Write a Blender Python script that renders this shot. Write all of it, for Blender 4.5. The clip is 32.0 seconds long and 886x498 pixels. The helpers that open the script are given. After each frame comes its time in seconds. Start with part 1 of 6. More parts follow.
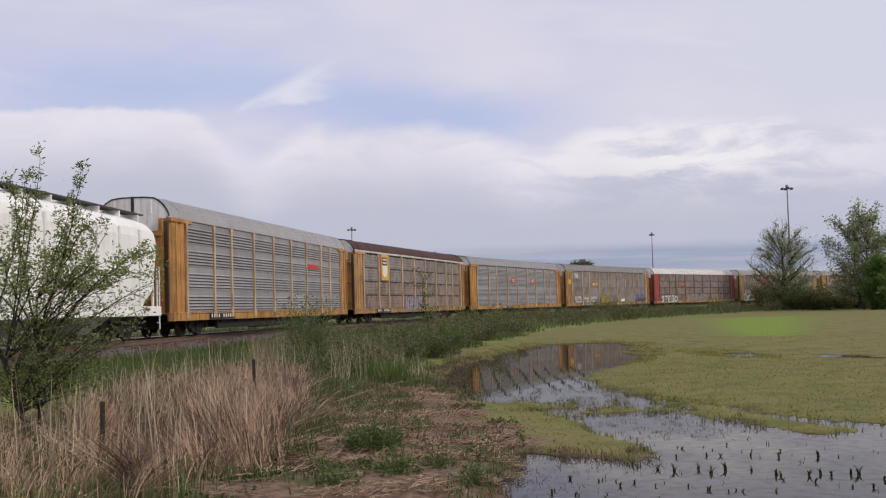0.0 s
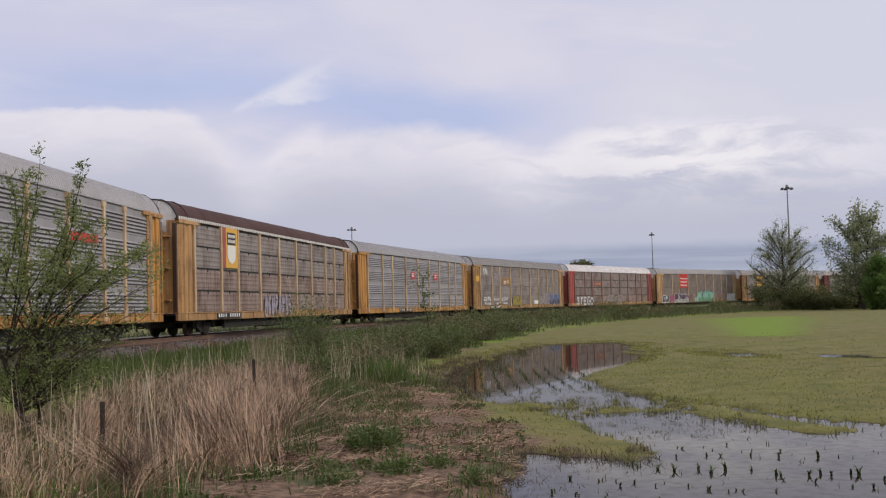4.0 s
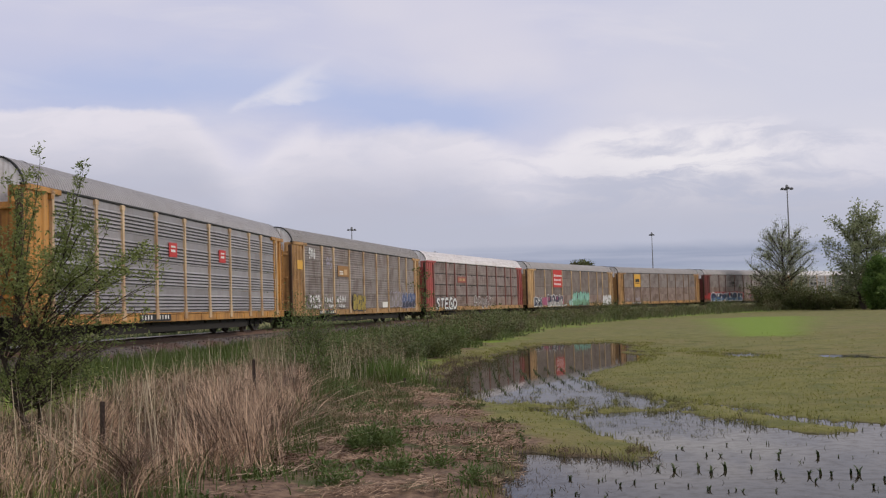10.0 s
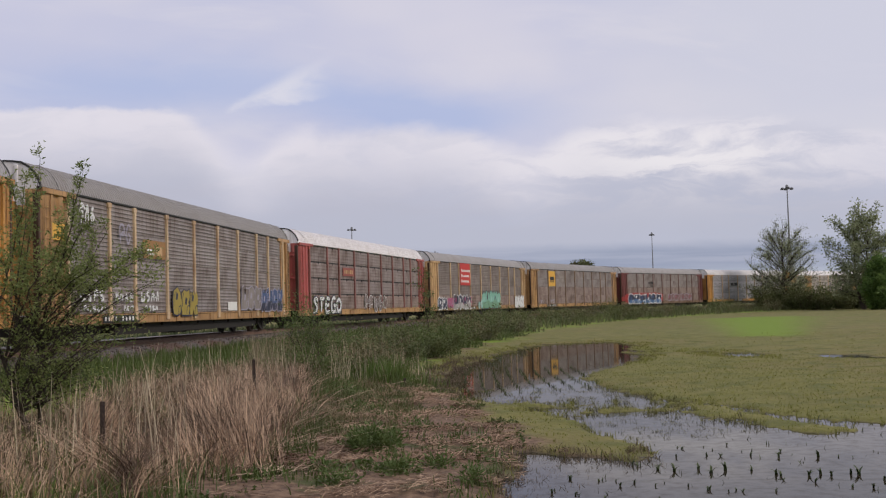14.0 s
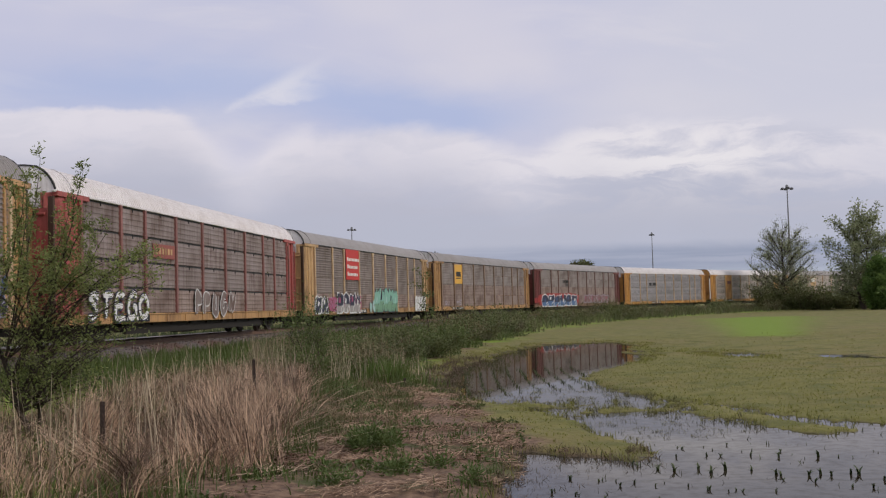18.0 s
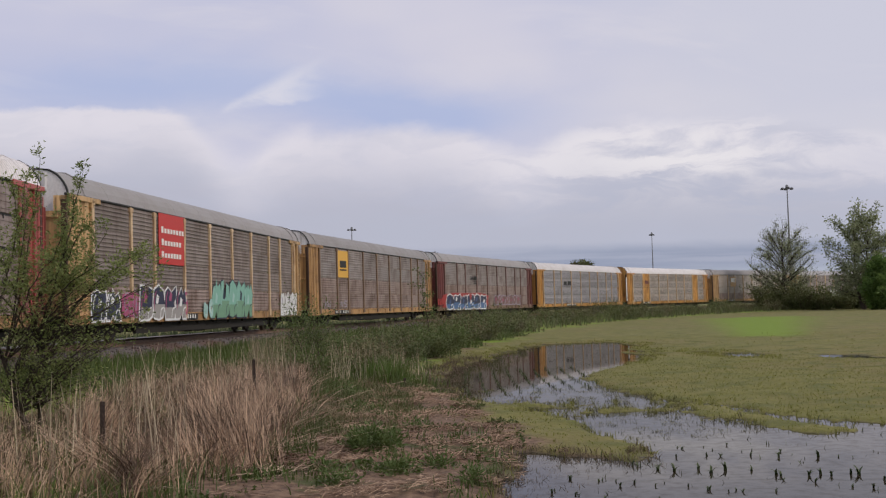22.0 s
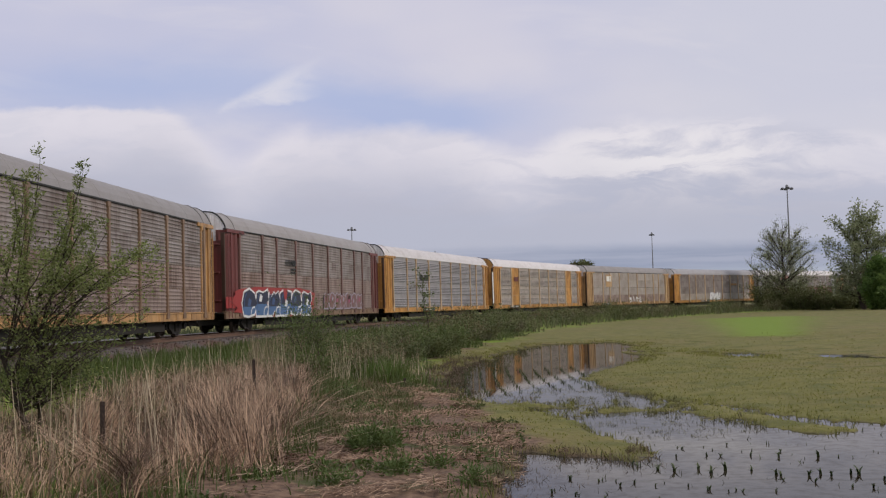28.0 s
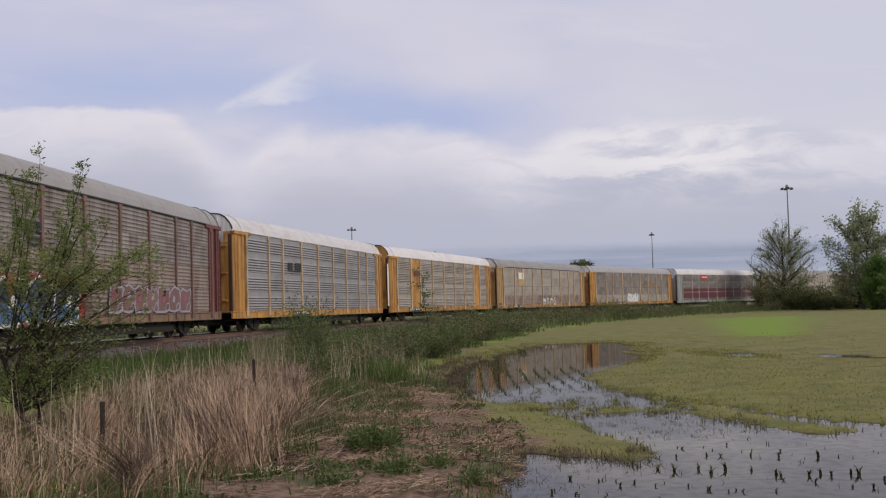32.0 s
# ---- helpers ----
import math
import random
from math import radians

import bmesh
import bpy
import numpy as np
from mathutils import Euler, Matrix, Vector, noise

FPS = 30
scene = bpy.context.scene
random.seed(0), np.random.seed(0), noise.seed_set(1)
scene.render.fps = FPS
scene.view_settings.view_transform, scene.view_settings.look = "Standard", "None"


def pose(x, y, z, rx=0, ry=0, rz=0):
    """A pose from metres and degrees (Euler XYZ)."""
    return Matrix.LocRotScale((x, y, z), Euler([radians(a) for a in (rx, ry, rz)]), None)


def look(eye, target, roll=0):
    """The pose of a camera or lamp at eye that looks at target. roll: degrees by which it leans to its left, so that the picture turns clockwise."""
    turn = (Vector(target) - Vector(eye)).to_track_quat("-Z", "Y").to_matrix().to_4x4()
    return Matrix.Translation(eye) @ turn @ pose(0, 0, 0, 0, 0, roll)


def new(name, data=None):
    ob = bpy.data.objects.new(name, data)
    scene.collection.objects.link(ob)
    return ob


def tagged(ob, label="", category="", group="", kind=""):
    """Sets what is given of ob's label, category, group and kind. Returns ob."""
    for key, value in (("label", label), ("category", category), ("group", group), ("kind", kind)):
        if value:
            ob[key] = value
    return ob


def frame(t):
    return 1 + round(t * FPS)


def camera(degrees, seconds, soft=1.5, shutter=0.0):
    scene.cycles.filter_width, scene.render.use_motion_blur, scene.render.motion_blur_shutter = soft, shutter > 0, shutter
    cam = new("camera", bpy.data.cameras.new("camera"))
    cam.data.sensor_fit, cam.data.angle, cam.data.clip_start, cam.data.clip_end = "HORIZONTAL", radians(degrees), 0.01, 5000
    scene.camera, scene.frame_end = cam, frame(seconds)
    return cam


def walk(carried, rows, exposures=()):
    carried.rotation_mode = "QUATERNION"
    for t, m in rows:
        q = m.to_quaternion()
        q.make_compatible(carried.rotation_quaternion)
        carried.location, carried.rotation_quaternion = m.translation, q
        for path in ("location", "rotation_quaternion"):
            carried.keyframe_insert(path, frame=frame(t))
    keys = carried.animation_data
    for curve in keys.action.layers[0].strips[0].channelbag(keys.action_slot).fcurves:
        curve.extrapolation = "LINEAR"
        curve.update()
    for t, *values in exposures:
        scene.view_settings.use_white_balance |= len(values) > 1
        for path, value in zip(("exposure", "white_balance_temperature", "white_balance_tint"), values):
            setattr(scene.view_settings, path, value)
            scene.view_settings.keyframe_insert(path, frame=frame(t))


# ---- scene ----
# ---------------------------------------------------------------- camera, a fixed stand
EYE = (0.0, 0.0, 1.92)
PITCH_UP, ROLL = 3.099, -1.65
aim = (0.0, math.cos(radians(PITCH_UP)), EYE[2] + math.sin(radians(PITCH_UP)))
cam = camera(44.17, 32.0, soft=1.25)
walk(cam, [(0.0, look(EYE, aim, ROLL)), (32.0, look(EYE, aim, ROLL))], exposures=[(0.0, 0.07), (7.0, 0.04), (13.0, 0.0), (19.0, -0.05), (32.0, -0.05)])

# ---------------------------------------------------------------- light
SUN_AZ, SUN_EL = radians(114), radians(36)      # clockwise from +y, above the ground
SUN_DIR = Vector((math.sin(SUN_AZ) * math.cos(SUN_EL), math.cos(SUN_AZ) * math.cos(SUN_EL), math.sin(SUN_EL)))


class Nodes:
    """Short hand for node trees."""

    def __init__(self, tree):
        self.t = tree
        tree.nodes.clear()

    def add(self, kind, **inputs):
        n = self.t.nodes.new(kind)
        for k, v in inputs.items():
            self.put(n.inputs[k.replace("_", " ")], v)
        return n

    def put(self, socket, v):
        if isinstance(v, bpy.types.NodeSocket):
            self.t.links.new(v, socket)
        else:
            if isinstance(v, tuple) and len(v) == 3 and len(socket.default_value) == 4:
                v = (*v, 1.0)
            socket.default_value = v

    def math(self, op, a, b=0.0, clamp=False):
        n = self.t.nodes.new("ShaderNodeMath")
        n.operation, n.use_clamp = op, clamp
        self.put(n.inputs[0], a), self.put(n.inputs[1], b)
        return n.outputs[0]

    def smooth(self, x, a, b, lo=0.0, hi=1.0):
        n = self.t.nodes.new("ShaderNodeMapRange")
        n.interpolation_type = "SMOOTHSTEP"
        for s, v in zip(n.inputs[:5], (x, a, b, lo, hi)):
            self.put(s, v)
        return n.outputs[0]

    def bell(self, x, mid, width):
        d = self.math("DIVIDE", self.math("SUBTRACT", x, mid), width)
        return self.math("POWER", 2.718, self.math("MULTIPLY", self.math("MULTIPLY", d, d), -1.0))

    def mix(self, fac, a, b, blend="MIX"):
        n = self.t.nodes.new("ShaderNodeMix")
        n.data_type, n.blend_type = "RGBA", blend
        self.put(n.inputs[0], fac), self.put(n.inputs[6], a), self.put(n.inputs[7], b)
        return n.outputs[2]

    def noise(self, vec, scale, detail=3.0, rough=0.55, warp=0.0):
        n = self.t.nodes.new("ShaderNodeTexNoise")
        self.put(n.inputs["Vector"], vec)
        self.put(n.inputs["Scale"], scale), self.put(n.inputs["Detail"], detail)
        self.put(n.inputs["Roughness"], rough), self.put(n.inputs["Distortion"], warp)
        return n.outputs[0]

    def scaled(self, vec, s):
        n = self.t.nodes.new("ShaderNodeVectorMath")
        n.operation = "MULTIPLY"
        self.put(n.inputs[0], vec), self.put(n.inputs[1], s)
        return n.outputs[0]

    def shifted(self, vec, s):
        n = self.t.nodes.new("ShaderNodeVectorMath")
        n.operation = "ADD"
        self.put(n.inputs[0], vec), self.put(n.inputs[1], s)
        return n.outputs[0]

    def xyz(self, vec):
        n = self.t.nodes.new("ShaderNodeSeparateXYZ")
        self.put(n.inputs[0], vec)
        return n.outputs


world = bpy.data.worlds.new("sky")
scene.world = world
world.use_nodes = True
W = Nodes(world.node_tree)
sky = W.add("ShaderNodeTexSky")
sky.sky_type, sky.sun_disc = "NISHITA", False
sky.sun_elevation, sky.sun_rotation = SUN_EL, SUN_AZ
sky_way = W.add("ShaderNodeTexCoord").outputs["Generated"]
cover = W.smooth(W.noise(W.scaled(sky_way, (2.0, 2.0, 5.0)), 1.3, 4.0), 0.30, 0.55, 0.55, 1.0)
cloud_tone = W.mix(W.noise(W.scaled(sky_way, (2.0, 2.0, 6.0)), 2.0, 4.0), (5.4, 5.4, 6.0), (7.6, 7.4, 7.9))
W.t.links.new(W.add("ShaderNodeBackground", Color=W.mix(cover, sky.outputs[0], cloud_tone), Strength=0.1).outputs[0],
              W.add("ShaderNodeOutputWorld").inputs[0])

sun = new("sun", bpy.data.lights.new("sun", "SUN"))
sun.data.energy, sun.data.angle, sun.data.color = 1.74, radians(9), (1.0, 0.90, 0.78)
sun.matrix_basis = look(SUN_DIR * 60, (0, 0, 0))


# ---------------------------------------------------------------- materials
def material(name):
    m = bpy.data.materials.new(name)
    m.use_nodes = True
    return m, Nodes(m.node_tree)


def finish(m, n, colour, rough=0.6, metal=0.0, bump=None, strength=0.3, through_light=0.0, dist=0.02):
    out = n.add("ShaderNodeOutputMaterial")
    p = n.add("ShaderNodeBsdfPrincipled", Base_Color=colour, Roughness=rough, Metallic=metal)
    if bump is not None:
        n.put(p.inputs["Normal"], n.add("ShaderNodeBump", Height=bump, Strength=strength, Distance=dist).outputs[0])
    if through_light:
        tr = n.add("ShaderNodeBsdfTranslucent", Color=colour)
        mx = n.add("ShaderNodeMixShader", Fac=through_light)
        n.t.links.new(p.outputs[0], mx.inputs[1]), n.t.links.new(tr.outputs[0], mx.inputs[2])
        n.t.links.new(mx.outputs[0], out.inputs[0])
    else:
        n.t.links.new(p.outputs[0], out.inputs[0])
    return m


def own_space(n, spread=20.0):
    """Coordinates that travel with the object, shifted by chance from piece to piece."""
    rnd = n.add("ShaderNodeObjectInfo").outputs["Random"]
    off = n.add("ShaderNodeCombineXYZ", X=n.math("MULTIPLY", rnd, spread), Y=n.math("MULTIPLY", rnd, spread * 0.37)).outputs[0]
    return n.shifted(n.add("ShaderNodeTexCoord").outputs["Object"], off), rnd


def painted(name, colour, dirt=(0.09, 0.06, 0.04), wear=0.5, rough=0.55, metal=0.0, streak=1.0):
    """Weathered paint or bare sheet: blotches, runs that hang down, and fine grain."""
    m, n = material(name)
    v, rnd = own_space(n)
    blotch = n.smooth(n.noise(v, 0.9, 5.0), 0.38, 0.72)
    runs = n.smooth(n.noise(n.scaled(v, (5.0, 5.0, 0.35)), 1.6, 4.0), 0.42, 0.75)
    fine = n.noise(v, 14.0, 3.0)
    amount = n.math("MULTIPLY", n.math("ADD", n.math("MULTIPLY", runs, 0.6 * streak), n.math("MULTIPLY", blotch, 0.5)), wear, True)
    col = n.mix(amount, colour, dirt)
    tone = n.math("ADD", n.math("MULTIPLY", rnd, 0.22), n.math("MULTIPLY", fine, 0.30))
    col = n.mix(1.0, col, n.add("ShaderNodeCombineColor", Red=n.math("ADD", tone, 0.74), Green=n.math("ADD", tone, 0.74),
                                Blue=n.math("ADD", tone, 0.74)).outputs[0], "MULTIPLY")
    r = n.math("ADD", n.math("MULTIPLY", blotch, 0.15), rough - 0.07)
    return finish(m, n, col, r, metal, n.noise(v, 6.0, 4.0), 0.12)


def speckled(name, a, b, scale=8.0, rough=0.9, bump=0.4, c=None, big=0.6, glow_through=0.0):
    """Earth, bark, stone, dry stalks: two tones mixed at two scales."""
    m, n = material(name)
    v = n.add("ShaderNodeTexCoord").outputs["Object"]
    f1, f2 = n.noise(v, scale, 5.0), n.noise(v, big, 3.0)
    col = n.mix(n.smooth(f1, 0.35, 0.65), a, b)
    if c:
        col = n.mix(n.smooth(f2, 0.45, 0.62), col, c)
    return finish(m, n, col, rough, 0.0, f1, bump, glow_through)


def leafy(name, a, b, c, back=0.35, rough=0.6, patch=0.8, edge=(0.45, 0.7)):
    """Leaves and blades: each island has a tone of its own."""
    m, n = material(name)
    isl = n.add("ShaderNodeNewGeometry").outputs["Random Per Island"]
    v = n.add("ShaderNodeTexCoord").outputs["Object"]
    col = n.mix(n.smooth(isl, 0.0, 0.7), a, b)
    col = n.mix(n.smooth(n.noise(v, patch, 3.0), *edge), col, c)
    return finish(m, n, col, rough, through_light=back)


def plain(name, colour, rough=0.6, metal=0.0):
    m, n = material(name)
    v = n.add("ShaderNodeTexCoord").outputs["Object"]
    g = n.noise(v, 9.0, 4.0)
    return finish(m, n, n.mix(n.math("MULTIPLY", g, 0.45), colour, tuple(x * 0.55 for x in colour)), rough, metal, g, 0.08)


M = {}
M["yellow"] = painted("yellow_paint", (0.53, 0.265, 0.068), (0.13, 0.06, 0.028), 0.95)
M["faded_yellow"] = painted("faded_yellow_paint", (0.46, 0.262, 0.108), (0.11, 0.055, 0.03), 1.0)
M["tan"] = painted("tan_paint", (0.51, 0.325, 0.16), (0.14, 0.075, 0.035), 0.85)
M["red"] = painted("red_paint", (0.36, 0.075, 0.07), (0.13, 0.05, 0.04), 0.7)
M["maroon"] = painted("maroon_paint", (0.15, 0.035, 0.035), (0.06, 0.03, 0.025), 0.6)
M["grey_frame"] = painted("grey_paint", (0.36, 0.36, 0.38), (0.16, 0.14, 0.13), 0.5)
M["panel_clean"] = painted("galvanised_sheet", (0.295, 0.283, 0.302), (0.19, 0.17, 0.172), 0.5, 0.5, 0.15)
M["post_tan"] = painted("sun_faded_post_paint", (0.57, 0.42, 0.27), (0.24, 0.115, 0.055), 0.95)
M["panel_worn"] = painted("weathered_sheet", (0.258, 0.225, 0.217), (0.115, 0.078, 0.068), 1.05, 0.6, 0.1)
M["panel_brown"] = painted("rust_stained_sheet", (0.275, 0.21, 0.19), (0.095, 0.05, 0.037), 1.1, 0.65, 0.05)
M["rust_frame"] = painted("rust_brown_frame", (0.23, 0.15, 0.10), (0.11, 0.055, 0.035), 0.9)
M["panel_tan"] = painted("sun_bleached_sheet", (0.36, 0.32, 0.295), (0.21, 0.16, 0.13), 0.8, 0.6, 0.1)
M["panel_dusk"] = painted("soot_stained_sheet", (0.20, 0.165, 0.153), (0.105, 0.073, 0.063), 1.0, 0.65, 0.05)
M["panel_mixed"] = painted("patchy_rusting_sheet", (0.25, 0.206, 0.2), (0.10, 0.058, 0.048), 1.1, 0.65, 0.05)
M["faded_red"] = painted("faded_red_paint", (0.26, 0.10, 0.09), (0.10, 0.055, 0.045), 0.8)
M["post_drab"] = painted("drab_post_paint", (0.185, 0.10, 0.09), (0.09, 0.05, 0.042), 0.8)
M["slit"] = plain("dark_louvre_slit", (0.03, 0.03, 0.033), 0.8)
# slot colour holds the shade seen inside the open louvres
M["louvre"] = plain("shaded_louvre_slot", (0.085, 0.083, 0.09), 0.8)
M["track_brown"] = plain("dark_brown_channel", (0.075, 0.04, 0.028), 0.7)
M["roof_silver"] = painted("silver_roof_sheet", (0.325, 0.315, 0.335), (0.235, 0.222, 0.225), 0.5, 0.5, 0.15)
M["roof_grey"] = painted("dull_grey_roof_sheet", (0.27, 0.255, 0.258), (0.22, 0.20, 0.19), 0.5, 0.6, 0.15)
M["roof_white"] = painted("white_roof_sheet", (0.64, 0.615, 0.63), (0.36, 0.31, 0.30), 0.5, 0.5, 0.1)
M["roof_brown"] = painted("dark_brown_roof_paint", (0.062, 0.025, 0.023), (0.04, 0.02, 0.02), 0.4, 0.85)
M["hood_white"] = painted("white_end_hood_paint", (0.86, 0.84, 0.86), (0.24, 0.17, 0.14), 0.6)
M["hopper_white"] = painted("hopper_white_paint", (0.82, 0.81, 0.82), (0.52, 0.46, 0.42), 0.35)
M["black"] = plain("black_paint", (0.018, 0.018, 0.02), 0.6)
M["white"] = plain("white_marking_paint", (0.78, 0.77, 0.76), 0.6)
M["sign_red"] = plain("red_sign_paint", (0.55, 0.035, 0.03), 0.5)
M["sign_faded"] = plain("faded_red_sign_paint", (0.30, 0.085, 0.07), 0.6)
M["sign_yellow"] = plain("yellow_sign_paint", (0.72, 0.40, 0.06), 0.5)
M["sign_orange"] = plain("faded_orange_sign_paint", (0.33, 0.17, 0.06), 0.6)
M["stripe_plum"] = plain("plum_stripe_paint", (0.14, 0.035, 0.05), 0.55)
M["spray_white"] = plain("white_spray_paint", (0.72, 0.72, 0.74), 0.5)
M["spray_blue"] = plain("blue_spray_paint", (0.05, 0.09, 0.22), 0.5)
M["spray_sky"] = plain("bright_blue_spray_paint", (0.07, 0.15, 0.32), 0.5)
M["spray_grey"] = plain("faint_grey_spray_paint", (0.33, 0.31, 0.31), 0.6)
M["spray_navy"] = plain("navy_spray_paint", (0.02, 0.025, 0.06), 0.5)
M["spray_mint"] = plain("mint_spray_paint", (0.22, 0.46, 0.38), 0.5)
M["spray_aqua"] = plain("aqua_spray_paint", (0.36, 0.56, 0.54), 0.5)
M["spray_green"] = plain("green_spray_paint", (0.17, 0.33, 0.22), 0.5)
M["spray_yellow"] = plain("yellow_spray_paint", (0.36, 0.27, 0.05), 0.5)
M["spray_pink"] = plain("pink_spray_paint", (0.38, 0.07, 0.17), 0.5)
M["spray_red"] = plain("red_spray_paint", (0.34, 0.03, 0.03), 0.5)
M["spray_lilac"] = plain("lilac_spray_paint", (0.36, 0.33, 0.42), 0.5)
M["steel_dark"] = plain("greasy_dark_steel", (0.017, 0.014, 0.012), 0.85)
M["wheel"] = plain("wheel_steel", (0.07, 0.05, 0.04), 0.5, 0.6)
M["rail"] = speckled("rusty_rail_steel", (0.11, 0.06, 0.04), (0.17, 0.10, 0.07), 12.0, 0.6, 0.2)
M["rail_head"] = plain("polished_rail_head", (0.55, 0.53, 0.5), 0.25, 0.9)
M["tie"] = speckled("weathered_tie_wood", (0.07, 0.055, 0.045), (0.12, 0.10, 0.085), 10.0)
M["ballast"] = speckled("crushed_stone", (0.06, 0.047, 0.046), (0.145, 0.122, 0.122), 14.0, 0.95, 1.0, (0.095, 0.055, 0.042), 0.5)
M["gravel"] = speckled("pale_gravel", (0.17, 0.158, 0.155), (0.29, 0.27, 0.265), 11.0, 0.95, 0.8, (0.13, 0.11, 0.10), 0.5)
M["bark"] = speckled("grey_brown_bark", (0.032, 0.024, 0.019), (0.065, 0.05, 0.04), 18.0)
M["post_steel"] = speckled("rusty_post_steel", (0.022, 0.014, 0.012), (0.05, 0.03, 0.024), 20.0, 0.8)
M["scrub_leaf"] = leafy("dry_scrub_leaves", (0.13, 0.115, 0.055), (0.19, 0.165, 0.085), (0.10, 0.11, 0.045), 0.3)
M["walk_grey"] = plain("dark_grey_walkway_steel", (0.06, 0.058, 0.06), 0.7)
M["mast"] = plain("grey_mast_steel", (0.22, 0.225, 0.25), 0.6, 0.3)
M["lamp_head"] = plain("dark_lamp_housing", (0.06, 0.06, 0.065), 0.5)
M["sapling_leaf"] = leafy("young_willow_leaves", (0.16, 0.205, 0.066), (0.305, 0.355, 0.13), (0.145, 0.185, 0.062), 0.58)
M["tree_leaf"] = leafy("spring_tree_leaves", (0.235, 0.27, 0.145), (0.37, 0.40, 0.245), (0.19, 0.22, 0.12), 0.58)
M["bright_leaf"] = leafy("fresh_green_leaves", (0.10, 0.18, 0.045), (0.17, 0.26, 0.07), (0.085, 0.15, 0.04), 0.5)
M["bush_leaf"] = leafy("hedge_leaves", (0.085, 0.108, 0.034), (0.145, 0.165, 0.062), (0.125, 0.112, 0.055), 0.35)
M["brush_leaf"] = leafy("ditch_brush_leaves", (0.085, 0.115, 0.04), (0.15, 0.175, 0.07), (0.15, 0.13, 0.075), 0.35)
# dark patches put the self-shadow of the reed hollows into the colour
M["dry_blade"] = leafy("dead_reed_stalks", (0.125, 0.082, 0.058), (0.58, 0.41, 0.295), (0.095, 0.06, 0.042), 0.10, 0.7, 1.5, (0.47, 0.62))
M["weed_stalk"] = leafy("dry_weed_stalks", (0.13, 0.095, 0.065), (0.36, 0.285, 0.20), (0.10, 0.115, 0.045), 0.15, 0.7, 1.0, (0.45, 0.62))
M["rough_blade"] = leafy("rough_mixed_grass", (0.085, 0.10, 0.03), (0.24, 0.19, 0.11), (0.07, 0.095, 0.026), 0.25, 0.7, 1.2, (0.42, 0.6))
M["drowned_stalk"] = leafy("drowned_brown_stalks", (0.07, 0.05, 0.036), (0.17, 0.125, 0.085), (0.09, 0.075, 0.04), 0.1, 0.8)
M["bank_leaf"] = leafy("ditch_bank_leaves", (0.075, 0.115, 0.032), (0.14, 0.185, 0.06), (0.12, 0.125, 0.05), 0.4)
M["shoot_leaf"] = leafy("bush_shoot_leaves", (0.095, 0.14, 0.045), (0.17, 0.215, 0.08), (0.12, 0.14, 0.055), 0.45)
M["vivid_blade"] = leafy("vivid_marsh_grass", (0.07, 0.135, 0.024), (0.115, 0.18, 0.04), (0.11, 0.12, 0.04), 0.45)
M["clump_leaf"] = leafy("broad_weed_leaves", (0.075, 0.125, 0.032), (0.135, 0.19, 0.06), (0.10, 0.13, 0.04), 0.4)
M["pale_stalk"] = leafy("bleached_tall_stalks", (0.42, 0.35, 0.25), (0.52, 0.44, 0.33), (0.34, 0.27, 0.19), 0.2, 0.7)
M["pale_straw"] = leafy("bleached_straw", (0.26, 0.18, 0.13), (0.50, 0.38, 0.28), (0.20, 0.13, 0.09), 0.1, 0.8)
M["litter"] = leafy("fallen_straw", (0.18, 0.108, 0.076), (0.43, 0.30, 0.21), (0.125, 0.068, 0.048), 0.1, 0.8)
M["green_blade"] = leafy("lush_grass_blades", (0.058, 0.092, 0.024), (0.10, 0.138, 0.040), (0.088, 0.105, 0.034), 0.4)
M["olive_blade"] = leafy("olive_field_grass_blades", (0.17, 0.18, 0.038), (0.25, 0.25, 0.065), (0.20, 0.20, 0.05), 0.5)
M["shallow_blade"] = leafy("drowned_shallow_grass", (0.05, 0.048, 0.022), (0.13, 0.12, 0.05), (0.15, 0.15, 0.045), 0.3, 0.7, 1.1, (0.42, 0.6))
M["corn"] = leafy("young_crop_leaves", (0.035, 0.052, 0.02), (0.065, 0.09, 0.03), (0.04, 0.055, 0.02), 0.2)


